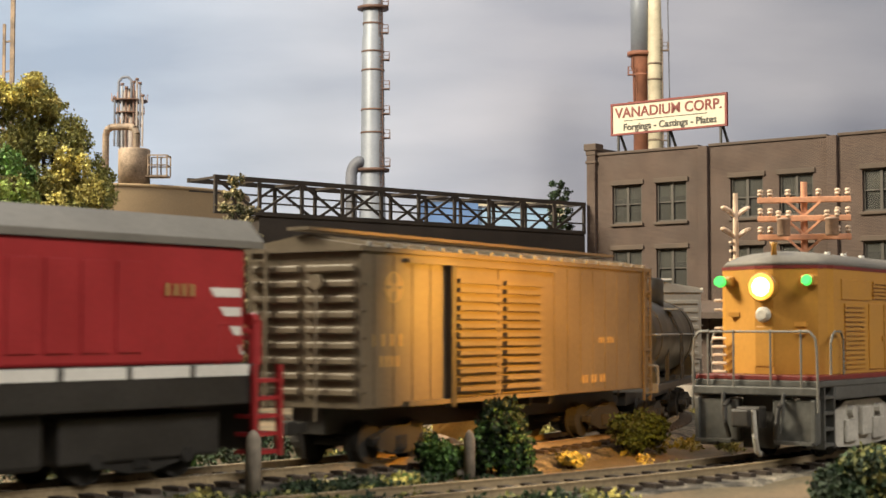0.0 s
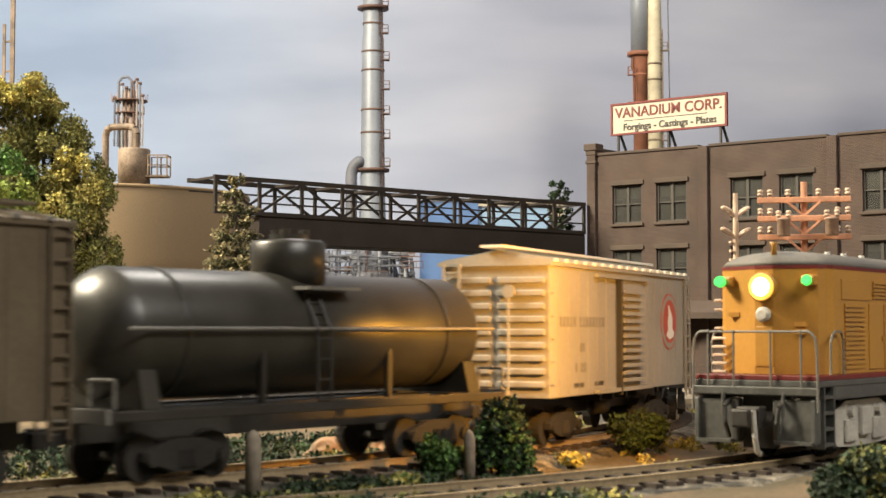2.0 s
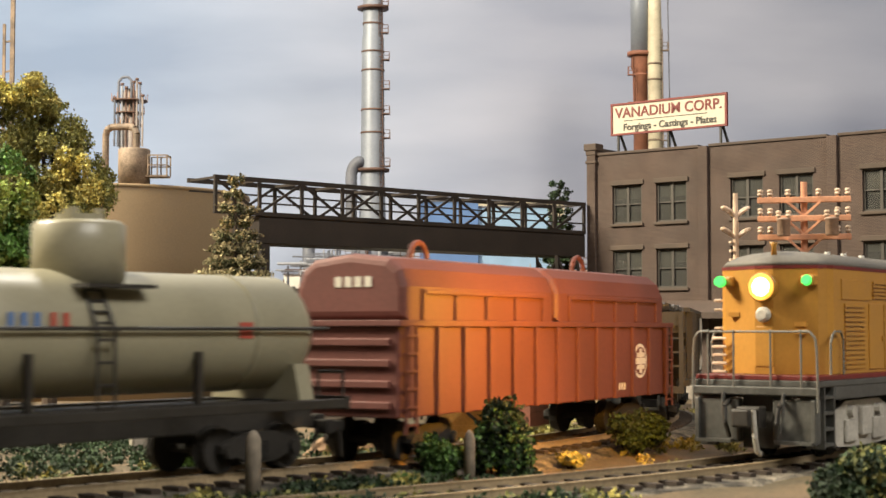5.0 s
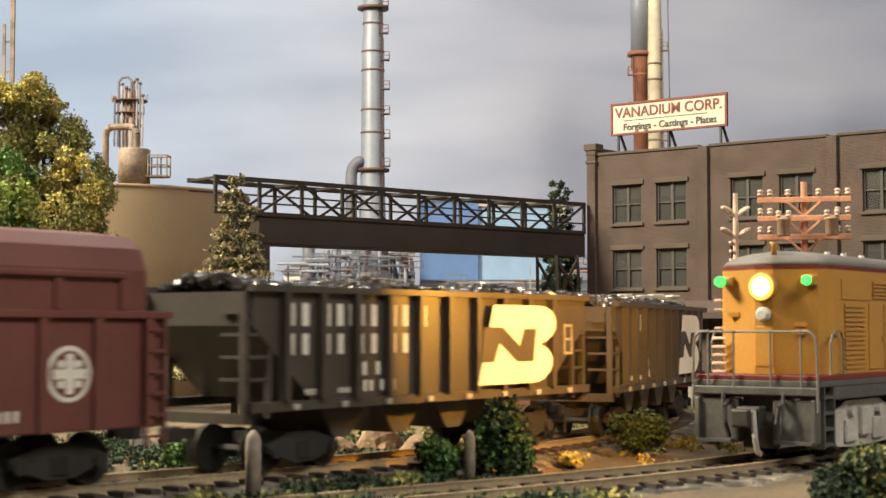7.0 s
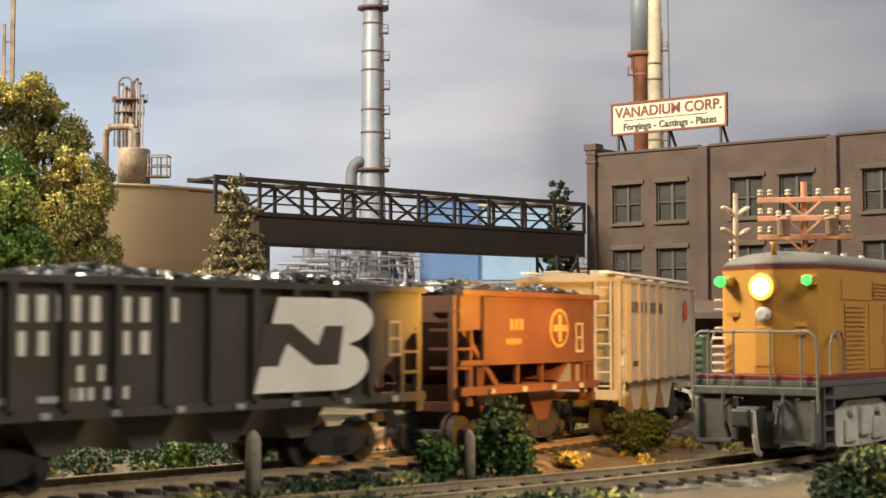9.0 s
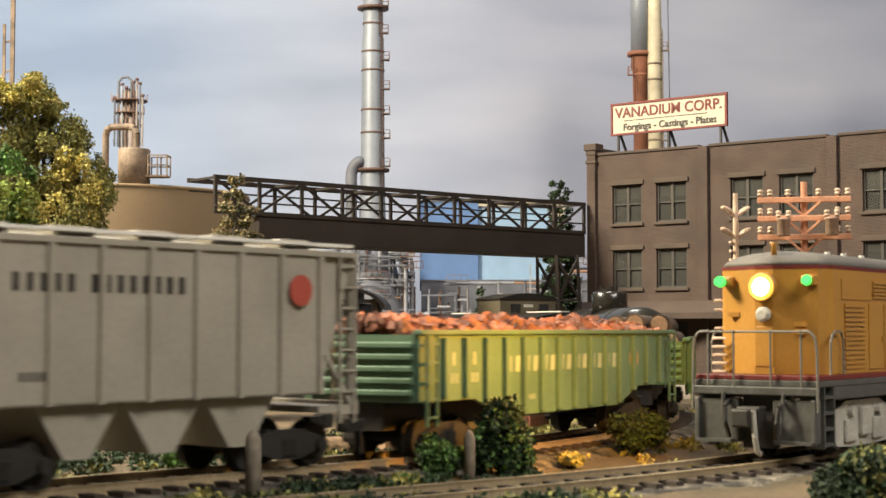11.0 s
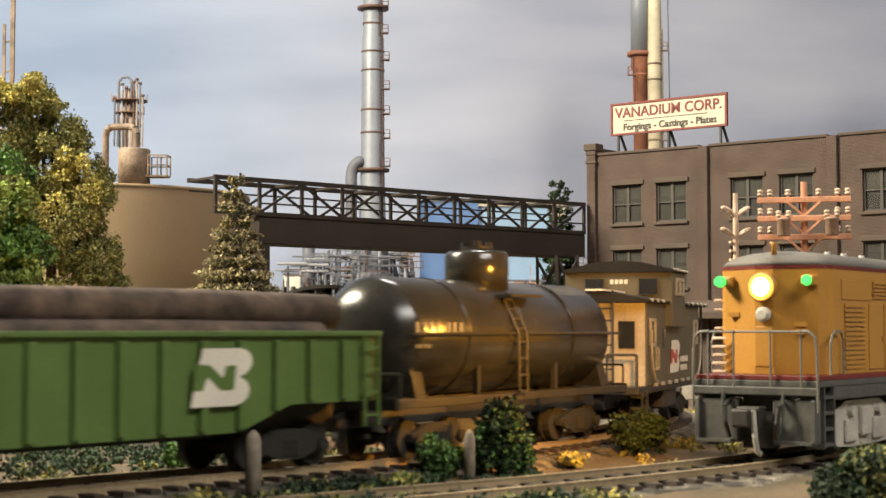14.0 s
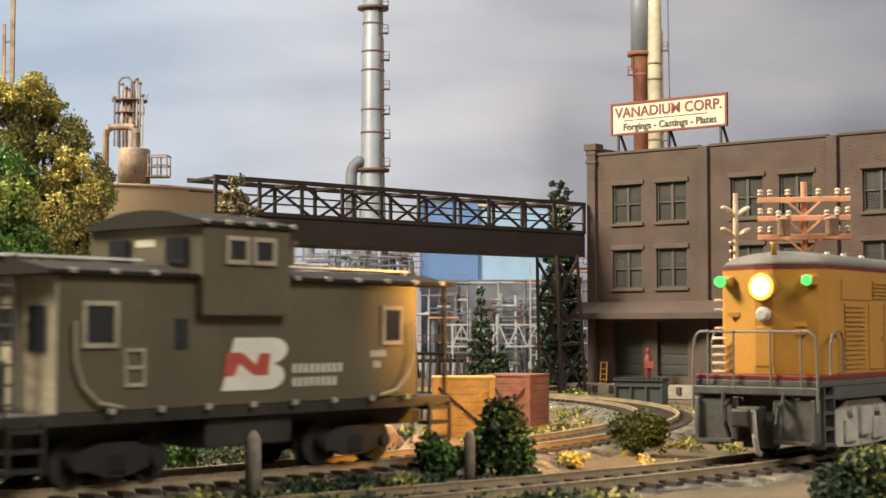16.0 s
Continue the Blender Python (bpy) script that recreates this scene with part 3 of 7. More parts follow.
def truck(parent, x, gap=9.0, material=None, big=False):
    """A two-axle bogie: side frames with springs, axles and wheels."""
    r, w = (5.6, 12.5) if big else (5.0, 10.2)
    m = material or M_WHEEL
    t = part("truck", box(nb(), x - 2.2, x + 2.2, -8, 8, 5.5, 8.5, 0.3), M_WHEEL, parent)
    for s in (-1, 1):
        bm = nb()
        prof = [(x - w - 2, 4.6), (x - w + 2, 3.6), (x - 3.5, 2.0), (x + 3.5, 2.0), (x + w - 2, 3.6), (x + w + 2, 4.6), (x + w + 2, 6.4), (x + 4, 9.0), (x - 4, 9.0), (x - w - 2, 6.4)]
        prism(bm, prof, s * 10.6, s * 12.6, "y")
        for xx in (x - w, x + w):
            rod(bm, (xx, s * 12.4, 5.0), (xx, s * 13.6, 5.0), 1.7, 10)
        for k in (-1.6, 0, 1.6):
            rod(bm, (x + k, s * 12.7, 3.0), (x + k, s * 12.7, 6.6), 0.7, 6)
        part("side_frame", bm, m, t)
    for xx in (x - w, x + w):
        bm = nb()
        rod(bm, (xx, -9, r), (xx, 9, r), 1.0, 8)
        for s in (-1, 1):
            rod(bm, (xx, s * 7.4, r), (xx, s * 10.0, r), r, 20)
            rod(bm, (xx, s * 6.7, r), (xx, s * 7.4, r), r + 0.7, 20)
        part("wheelset", bm, M_WHEEL, t)
    return t


def coupler(parent, x, s):
    bm = nb()
    box(bm, x, x + s * 6, -1.3, 1.3, 8.3, 10.6)
    box(bm, x + s * 4.6, x + s * 8.2, -2.2, 1.8, 7.7, 11.2, 0.4)
    rod(bm, (x + s * 4, 2.5, 8.2), (x + s * 3.2, 2.6, 2.2), 0.4, 6)
    part("coupler", bm, M_WHEEL, parent)


def ladder(parent, x, y, z0, z1, w=5.0, material=None, along="x", rungs=None):
    bm = nb()
    n = rungs or max(3, int((z1 - z0) / 4.4))
    d = (w / 2, 0) if along == "x" else (0, w / 2)
    for s in (-1, 1):
        beam(bm, (x + s * d[0], y + s * d[1], z0), (x + s * d[0], y + s * d[1], z1), 0.7, 0.7)
    for k in range(n):
        z = z0 + (z1 - z0) * (k + 0.5) / n
        beam(bm, (x - d[0], y - d[1], z), (x + d[0], y + d[1], z), 0.55, 0.55)
    part("ladder", bm, material or M_BLACK, parent)


def letters(parent, x, y, z, size, counts, material, gap=0.28, label="row of letter-sized bars"):
    """Painted lettering as plain upright bars, word by word; x is the left end as seen from the +y side."""
    bm = nb()
    cx = x
    for c in counts:
        for j in range(c):
            box(bm, cx - size * 0.43, cx, y, y + 0.12, z, z + size)
            cx -= size * (0.55 + max(gap, 0.35))
        cx -= size * 0.7
    part("lettering", bm, material, parent, label)


def disc(bm, x, y, z, r, d=0.15, n=28, ry=1.0):
    m = Matrix.Translation((x, y, z)) @ Matrix.Rotation(radians(-90), 4, "X") @ Matrix.Diagonal((1, ry, 1, 1))
    bmesh.ops.create_cone(bm, cap_ends=True, segments=n, radius1=r, radius2=r, depth=d, matrix=m)
    return bm


def flat(bm, pts, y, d=0.12):
    """A thin painted shape on a side: pts are (x, z)."""
    a = [bm.verts.new((px, y, pz)) for px, pz in pts]
    f = bm.faces.new(a)
    r = bmesh.ops.extrude_face_region(bm, geom=[f])
    bmesh.ops.translate(bm, vec=(0, d, 0), verts=[v for v in r["geom"] if isinstance(v, bmesh.types.BMVert)])
    bmesh.ops.recalc_face_normals(bm, faces=bm.faces)
    return bm


def slanted_logo(parent, x, y, z, w, h, white, inner):
    """A slanted two-lobed emblem: x is its left end as seen from the +y side."""
    def P(u, v):
        return (x - (u + 0.10 * (v - 0.5)) * w, z + v * h)
    outer = [P(0, 0), P(0.72, 0)]
    outer += [P(0.72 + 0.26 * math.sin(a), 0.25 - 0.25 * math.cos(a)) for a in np.linspace(0.3, math.pi - 0.25, 8)]
    outer += [P(0.72 + 0.26 * math.sin(a), 0.75 - 0.25 * math.cos(a)) for a in np.linspace(0.25, math.pi - 0.3, 8)]
    outer += [P(0.72, 1), P(0.10, 1)]
    g = part("emblem", flat(nb(), outer, y), white, parent, "pale slanted two-lobed emblem")
    inn = [P(0.0, 0.28), P(0.17, 0.28), P(0.22, 0.52), P(0.48, 0.28), P(0.70, 0.28), P(0.70, 0.70), P(0.53, 0.70), P(0.49, 0.48), P(0.24, 0.72), P(0.0, 0.72)]
    part("emblem_core", flat(nb(), inn, y + 0.13), inner, g)


def freight(name, label, length, m_under=None, trk=None, tx=None):
    t = thing(name, label, "railway car", group="cars of the passing train")
    tx = tx or length / 2 - 25
    for x in (-tx, tx):
        truck(t, x)
    for s in (-1, 1):
        coupler(t, s * (length / 2 - 1), s)
    return t


def roof_prof(w, ze, zp, over=0.8):
    return [(-w - over, ze - 0.6), (-w - over, ze + 0.6), (0, zp), (w + over, ze + 0.6), (w + over, ze - 0.6)]


def boxcar(name, label, L, body, zs, ze, door, ribs, roof, walk_mat, post=2.6):
    t = freight(name, label, L)
    h, w = L / 2, 17.0
    b = part("body", box(nb(), -h + 1, h - 1, -w, w, zs, ze - 0.5, 0.3), body, t)
    part("roof", prism(nb(), roof_prof(w, ze, ze + 3.4), -h, h), roof, t)
    bm = nb()
    for x in np.arange(-h + 6, h - 4, 8.2):
        prism(bm, [(-w - 0.9, ze + 0.5), (-w - 0.9, ze + 1.4), (0, ze + 4.2), (w + 0.9, ze + 1.4), (w + 0.9, ze + 0.5)], x, x + 1.1)
    part("roof_ribs", bm, roof, t)
    # Tabs stand in for the glints along the roof edge.
    for x in np.arange(-h + 6, h - 4, 8.2):
        part("eave_tab", box(nb(), x, x + 1.8, w + 0.5, w + 1.4, ze + 0.4, ze + 1.5, 0.2), M_LETTER if roof is M_GNW else M_UNDER, t, "pale rib end painted as a glint" if roof is M_GNW else "")
    wk = nb()
    box(wk, -h - 1.5, h + 1.5, -3.4, 3.4, ze + 4.7, ze + 5.5)
    part("running_board", wk, walk_mat, t, "light roof walkway")
    for e in (-1, 1):  # pressed ends
        bm = nb()
        for k in range(9):
            z = zs + 3 + k * (ze - zs - 5) / 9
            for y0, y1 in ((-15.6, -1), (1, 15.6)):
                box(bm, e * (h - 1.05), e * (h - 0.1), y0, y1, z, z + 1.9, 0.4)
        part("end_ribs", bm, body, t, "pressed corrugated end")
        if e < 0:
            ladder(t, e * (h - 4), w + 0.9, zs - 4, ze, 5, body)
        ladder(t, e * (h + 0.7), -w + 4, zs, ze, 5, body, "y")
        bm = nb()
        for k in range(5):
            z = zs + 4 + k * 6.5
            tube(bm, [(e * (h - 2), w, z), (e * (h - 2), w + 0.9, z)], 0.25)
        rod(bm, (e * (h + 1.2), 5, ze - 8), (e * (h + 0.2), 5, ze - 8), 1.9, 16)
        rod(bm, (e * (h + 0.8), 5, zs - 3), (e * (h + 0.8), 5, ze - 8), 0.35, 6)
        part("brake_wheel", bm, body, t)
    for x in np.arange(-h + 8, h - 6, 8.4):
        if abs(x - door[0]) > door[1] / 2 + 2:
            part("side_seam", box(nb(), x - 0.35, x + 0.35, w, w + 0.22, zs + 1, ze - 1.5), body, t)
    for dx, dw in ribs:
        d = part("door", box(nb(), dx - dw / 2, dx + dw / 2, w + 0.15, w + 0.5, zs + 1.5, ze - 3, 0.1), body, t, "ribbed sliding door")
        n = 13
        for k in range(n):
            z = zs + 3 + (ze - zs - 8) * k / n
            part("slat", box(nb(), dx - dw / 2 + 1, dx + dw / 2 - 1, w + 0.52, w + 2.5, z, z + 1.2), body, d)
    x0, x1 = min(dx - dw / 2 for dx, dw in ribs), max(dx + dw / 2 for dx, dw in ribs)
    part("door_track", box(nb(), x0 - 8, x1 + 22, w + 0.1, w + 1.6, ze - 2.9, ze - 1.9), body, t)
    part("door_track", box(nb(), x0 - 8, x1 + 22, w + 0.1, w + 1.8, zs + 0.1, zs + 1.3), body, t)
    part("door_post", box(nb(), x1 + 0.2, x1 + post, w + 0.05, w + 2.2, zs - 1, ze - 2.95, 0.2), M_BLACK, t)
    part("centre_sill", box(nb(), -h + 3, h - 3, -5, 5, 7.5, zs, 0.3), M_BLACK, t)
    for x in (-18, -6, 8, 20):
        part("crossbearer", box(nb(), x, x + 1.6, -15, 15, zs - 2.5, zs - 0.02), M_BLACK, t)
    part("brake_tank", lathe(nb(), [(-6, 1), (-5, 2.4), (5, 2.4), (6, 1)], 14, "x", (6, 9, 9)), M_BLACK, t)
    return t


def tank_car(name, label, L, body, R, za, dome_r, dome_z, frame_mat, rail_mat, dome_mat, bands):
    t = freight(name, label, L)
    h = L / 2 - 4
    s = h - R * 0.38
    prof = [(-h, 0.5), (-h + 0.4, R * 0.4), (-h + R * 0.12, R * 0.7), (-s + 0.6, R * 0.95), (-s + 2.2, R), (s - 2.2, R), (s - 0.6, R * 0.95), (h - R * 0.12, R * 0.7), (h - 0.4, R * 0.4), (h, 0.5)]
    part("tank", lathe(nb(), prof, 48, "x", (0, 0, za)), body, t)
    for x in bands:
        part("tank_band", lathe(nb(), [(x - 0.6, R + 0.25), (x + 0.6, R + 0.25)], 48, "x", (0, 0, za)), body, t)
    d = part("dome", lathe(nb(), [(za + R - 3, dome_r), (dome_z - 1.2, dome_r), (dome_z - 0.3, dome_r * 0.9), (dome_z, dome_r * 0.5)], 32), dome_mat, t)
    bm = nb()
    rod(bm, (0, 0, dome_z - 0.1), (0, 0, dome_z + 1.2), dome_r * 0.5, 20)
    for x, y in ((-3.6, 2), (3.4, 2.4), (0, -4)):
        rod(bm, (x, y, dome_z - 0.3), (x, y, dome_z + 2.6), 1.1, 10)
    part("valve", bm, dome_mat, d)
    bm = nb()
    for sgn in (-1, 1):
        box(bm, -9, 9, sgn * (R * 0.72), sgn * (R * 0.72) + sgn * 5.2, za + R * 0.70, za + R * 0.70 + 0.8)
    part("dome_platform", bm, rail_mat, t)
    for sgn in (-1, 1):
        bm = nb()
        rod(bm, (-h + 2, sgn * (R + 1.4), za + 1), (h - 2, sgn * (R + 1.4), za + 1), 0.42, 6)
        for x in np.linspace(-h + 4, h - 4, 7):
            rod(bm, (x, sgn * (R - 1.2), za + 1), (x, sgn * (R + 1.4), za + 1), 0.3, 6)
        part("handrail", bm, rail_mat, t)
        bm = nb()
        pts = [(4.5, sgn * (R * 0.8), za + R * 0.66), (4.5, sgn * (R + 1.8), za + 1), (4.5, sgn * (R + 2.0), 16)]
        for dx in (-2.2, 2.2):
            tube(bm, [(p[0] + dx, p[1], p[2]) for p in pts], 0.38)
        for k in range(8):
            u = k / 7 * (len(pts) - 1)
            i = min(int(u), len(pts) - 2)
            q = Vector(pts[i]).lerp(Vector(pts[i + 1]), u - i)
            rod(bm, (q.x - 2.2, q.y, q.z), (q.x + 2.2, q.y, q.z), 0.3, 6)
        part("ladder", bm, frame_mat, t)
        part("side_sill", box(nb(), -L / 2 + 1, L / 2 - 1, sgn * 14.2, sgn * 16.4, 13.4, 15.6, 0.2), frame_mat, t)
    part("centre_sill", box(nb(), -L / 2 + 1, L / 2 - 1, -5, 5, 8.5, 15.4, 0.3), frame_mat, t)
    for x in (-h + 9, h - 9):
        bm = nb()
        prism(bm, [(-15, 15.7), (-13, 24), (-R * 0.7, za - R * 0.55), (R * 0.7, za - R * 0.55), (13, 24), (15, 15.7)], x - 2.4, x + 2.4)
        part("saddle", bm, body, t)
    for x in (-22, 22):
        part("strap", box(nb(), x - 0.7, x + 0.7, 12.6, 14.1, 15.7, za - 4), frame_mat, t)
    for e in (-1, 1):
        bm = nb()
        box(bm, e * (L / 2 - 1), e * (L / 2 + 0.4), -16.4, 16.4, 13.0, 16.2, 0.2)
        tube(bm, [(e * (L / 2 - 2), 16, 16), (e * (L / 2 - 2), 16, 22), (e * (L / 2 - 2), 8, 22), (e * (L / 2 - 2), 8, 16)], 0.4)
        part("end_sill", bm, rail_mat, t)
    return t


def heap(bm, x0, x1, y0, y1, z, n, size, rng, crown=4.0):
    """A load of many small broken lumps, each a skewed eight-cornered stone."""
    faces = ((0, 1, 3, 2), (4, 6, 7, 5), (0, 4, 5, 1), (2, 3, 7, 6), (0, 2, 6, 4), (1, 5, 7, 3))
    for _ in range(n):
        x, y = rng.uniform(x0, x1), rng.uniform(y0, y1)
        u = 1 - (2 * (y - y0) / (y1 - y0) - 1) ** 2
        zz = z + crown * u * (0.75 + 0.25 * math.sin(x * 0.11)) + rng.uniform(-0.8, 0.8)
        s = size * rng.uniform(0.5, 1.3)
        m = Matrix.LocRotScale((x, y, zz), Euler((rng.uniform(0, 6), rng.uniform(0, 6), rng.uniform(0, 6))), (s, s * rng.uniform(0.6, 1.2), s * rng.uniform(0.4, 0.9)))
        v = [bm.verts.new(m @ Vector((i + rng.uniform(-0.16, 0.16), j + rng.uniform(-0.16, 0.16), k + rng.uniform(-0.16, 0.16)))) for i in (-0.5, 0.5) for j in (-0.5, 0.5) for k in (-0.5, 0.5)]
        for f in faces:
            bm.faces.new([v[q] for q in f])
    return bm


def open_hopper(name, label, L, body, zs, ze, rng, logo=True):
    t = freight(name, label, L)
    h, w = L / 2, 17.0
    bay = 22.0
    # side sheets between slope ends
    for s in (-1, 1):
        if not logo:
            part("side", flat(nb(), [(-h + 2, ze - 17), (h - 14, ze - 17), (h - 14, ze), (-h + 2, ze)], s * w - 0.6, 1.2), body, t, "deep plain side sheet")
            part("side", flat(nb(), [(h - 12.5, ze - 9), (h - 2, ze - 9), (h - 2, ze), (h - 12.5, ze)], s * w - 0.6, 1.2), body, t)
            part("side_rail", box(nb(), -h + 2, h - 2, s * w - 0.9, s * w + 0.9, ze - 18.4, ze - 17.02), body, t)
            for x in (-h + 3, -h + 12, -8, 6, h - 15, h - 13.2):
                part("stay", beam(nb(), (x, s * (w - 1), zs - 1), (x, s * (w - 1), ze - 17.5), 1.1, 1.1), body, t)
            continue
        part("side", flat(nb(), [(-h + bay, zs), (h - bay, zs), (h - 2, zs + 17), (h - 2, ze), (-h + 2, ze), (-h + 2, zs + 17)], s * w - 0.6, 1.2), body, t)
    for e in (-1, 1):
        bm = nb()
        a = [(e * (h - 2), zs + 17), (e * (h - bay), zs), (e * (h - bay - 2), zs + 0.5), (e * (h - 3.4), zs + 18)]
        prism(bm, a, -w + 0.7, w - 0.7, "y")
        part("slope_sheet", bm, body, t)
        part("end", box(nb(), e * (h - 3), e * (h - 1.6), -w, w, zs + 17, ze), body, t)
        bm = nb()
        for y in (-w + 1, w - 1):
            beam(bm, (e * (h - 1), y, 12), (e * (h - 1), y, ze), 1.6, 1.6)
        beam(bm, (e * (h - 1), -w, 13), (e * (h - 1), w, 13), 2.4, 2.4)
        for z in np.arange(zs + 5, ze - 2, 5):
            beam(bm, (e * (h - 1), w - 1, z), (e * (h - 1), w - 8, z), 0.7, 0.7)
            beam(bm, (e * (h - 1), w, z), (e * (h - 8), w, z), 0.7, 0.7)
        beam(bm, (e * (h - 8), w - 0.2, 13), (e * (h - 8), w - 0.2, ze), 1.2, 1.2)
        part("end_frame", bm, body, t)
        if e < 0:
            bm = nb()
            for z in (ze - 15.6, ze - 11.6, ze - 7.6):
                box(bm, e * (h - 14), e * (h - 9.5), w + 0.7, w + 1.1, z, z + 0.7)
            for x in (h - 14, h - 10.1):
                box(bm, e * x, e * (x + 0.6), w + 0.7, w + 1.05, ze - 14.88, ze - 7.62)
            part("placard", bm, M_PALE_GLINT, t, "pale two-panel card frame")
    for x in (np.arange(62.0, -56, -12.6) if logo else ()):
        for s in (-1, 1):
            part("side_post", box(nb(), x - 0.9, x + 0.9, s * (w + 0.6), s * (w + 2.9), zs, ze), body, t)
    for s in (-1, 1):
        part("top_chord", box(nb(), -h + 1, h - 1, s * (w - 0.2), s * (w + 2.2), ze, ze + 1.5), body, t)
        part("side_sill", box(nb(), -h + 1, h - 1, s * (w - 0.2), s * (w + 1.8), zs - 2.2, zs - 0.02), body, t)
    for x in ((-34, -11, 12, 35) if logo else (-14, 14)):
        part("discharge_bay", prism(nb(), [(x - 10, zs), (x + 10, zs), (x + 3, 7), (x - 3, 7)], -13, 13, "y"), body, t)
    for x in np.arange(-h + 12, h - 8, 17):
        part("sill_tab", box(nb(), x, x + 2.2, w + 1.9, w + 2.6, zs - 2.0, zs - 0.6, 0.2), M_PALE_GLINT, t, "small pale sill bracket")
    part("load", heap(nb(), -h + 4, h - 4, -15.5, 15.5, ze - 0.6, 2600, 1.8, rng, 4.0), M_COAL, t, "glinting lumps of black coal")
    if logo:
        y = w + 0.72
        for k, n in enumerate((2, 3, 2, 2, 1)):
            letters(t, 60.0 - 12.6 * k, y, ze - 7.6, 5.2, [n], M_LETTER, 0.22 if n == 3 else 0.4)
        for k in range(4):
            letters(t, 60.0 - 12.6 * k, y, ze - 14.2, 4.8, [2], M_LETTER, 0.5)
        letters(t, 33, y, ze - 19.4, 3.2, [1, 1], M_LETTER)
        letters(t, 35, y, ze - 23.2, 2.6, [3, 3], M_LETTER)
        letters(t, 54, y, zs + 1.2, 1.3, [4], M_LETTER)
        letters(t, 42, y, zs + 1.2, 1.3, [4], M_LETTER)
        slanted_logo(t, -14.5, w + 2.95, zs + 1.4, 37, 21.4, M_LETTER, body)
    return t


def gondola(name, label, L, body, zs, zb, ze, logo):
    """Low open car with a deeper belly between its trucks."""
    t = freight(name, label, L)
    h, w = L / 2, 16.8
    belly = [(-h + 1, zs), (-h + 30, zs), (-h + 46, zb), (h - 46, zb), (h - 30, zs), (h - 1, zs), (h - 1, ze), (-h + 1, ze)]
    for s in (-1, 1):
        part("side", flat(nb(), belly, s * w - 0.5, 1.0), body, t)
        for x in np.linspace(-h + 13, h - 13, 14):
            zz = float(np.interp(abs(x), [h - 46, h - 30], [zb, zs]))
            part("side_post", box(nb(), x - 1.1, x + 1.1, s * (w + 0.5), s * (w + 2.0), zz + 0.6, ze - 0.8, 0.25), body, t)
        part("top_chord", box(nb(), -h, h, s * (w - 0.7), s * (w + 1.9), ze, ze + 1.2, 0.2), body, t)
    for e in (-1, 1):
        part("end", box(nb(), e * (h - 2), e * (h - 0.8), -w + 0.6, w - 0.6, zs, ze), body, t)
        bm = nb()
        for k in range(5):
            z = zs + 1.5 + k * (ze - zs - 2) / 5
            box(bm, e * (h - 0.78), e * (h + 0.2), -w + 1, w - 1, z, z + 1.7, 0.4)
        part("end_ribs", bm, body, t)
        ladder(t, e * (h - 4.5), w + 2.3, zs - 6, ze, 5, body)
    part("floor_plate", box(nb(), -h + 2, h - 2, -w + 0.7, w - 0.7, zs, zs + 1.2), body, t)
    part("centre_sill", box(nb(), -h + 3, h - 3, -5, 5, 7.5, zs - 0.02), M_BLACK, t)
    return t


def covered_hopper(name, label, L, body, zs, ze):
    t = freight(name, label, L, tx=L / 2 - 19)
    h, w = L / 2, 17.0
    part("body", box(nb(), -h + 13, h - 13, -w, w, zs, ze, 0.6), body, t)
    for e in (-1, 1):
        bm = nb()
        prism(bm, [(e * (h - 13.02), zs), (e * (h - 13.02), ze), (e * (h - 3), ze), (e * (h - 3), ze - 5)], -w + 0.8, w - 0.8, "y")
        part("slope_sheet", bm, body, t)
        bm = nb()
        for y in (-w + 1, w - 1):
            beam(bm, (e * (h - 2.5), y, 13), (e * (h - 2.5), y, ze - 0.5), 1.5, 1.5)
            beam(bm, (e * (h - 3), y, 15), (e * (h - 13), y, zs + 12), 1.2, 1.2)
        beam(bm, (e * (h - 2), -w, 13.5), (e * (h - 2), w, 13.5), 3, 3)
        box(bm, e * (h - 14), e * (h - 1), -w, w, 12.6, 14.2)
        part("end_frame", bm, body, t)
        ladder(t, e * (h - 4.6), w + 0.2, 10, ze, 5, body)
        ladder(t, e * (h - 1.5), w - 5, 14, ze, 5, body, "y")
    part("roof", prism(nb(), roof_prof(w, ze + 0.2, ze + 2.6), -h + 2, h - 2), body, t)
    bm = nb()
    for x in np.linspace(-h + 16, h - 16, 5):
        for y in (-8, 8):
            box(bm, x - 5, x + 5, y - 3, y + 3, ze + 1.5, ze + 3.6, 0.3)
    part("hatches", bm, body, t)
    bm = nb()
    for y in (-13, 13):
        box(bm, -h, h, y - 1.8, y + 1.8, ze + 2.2, ze + 2.9)
    part("running_board", bm, M_WHITE, t)
    for x in np.linspace(-h + 14, h - 14, 8):
        part("side_post", box(nb(), x - 0.7, x + 0.7, w, w + 1.0, zs, ze - 0.5), body, t)
    for x in (-22, 0, 22):
        part("discharge_bay", prism(nb(), [(x - 10.5, zs), (x + 10.5, zs), (x + 3.2, 6), (x - 3.2, 6)], -14, 14, "y"), body, t)
    letters(t, h - 18, w + 0.1, ze - 10, 3.6, [5, 8], M_BLACK)
    letters(t, h - 20, w + 0.1, zs + 5, 1.8, [4], M_BLACK)
    part("round_emblem", disc(nb(), -h + 21, w + 1.06, ze - 8.5, 3.6), M_LOGO, t, "small round red emblem")
    return t


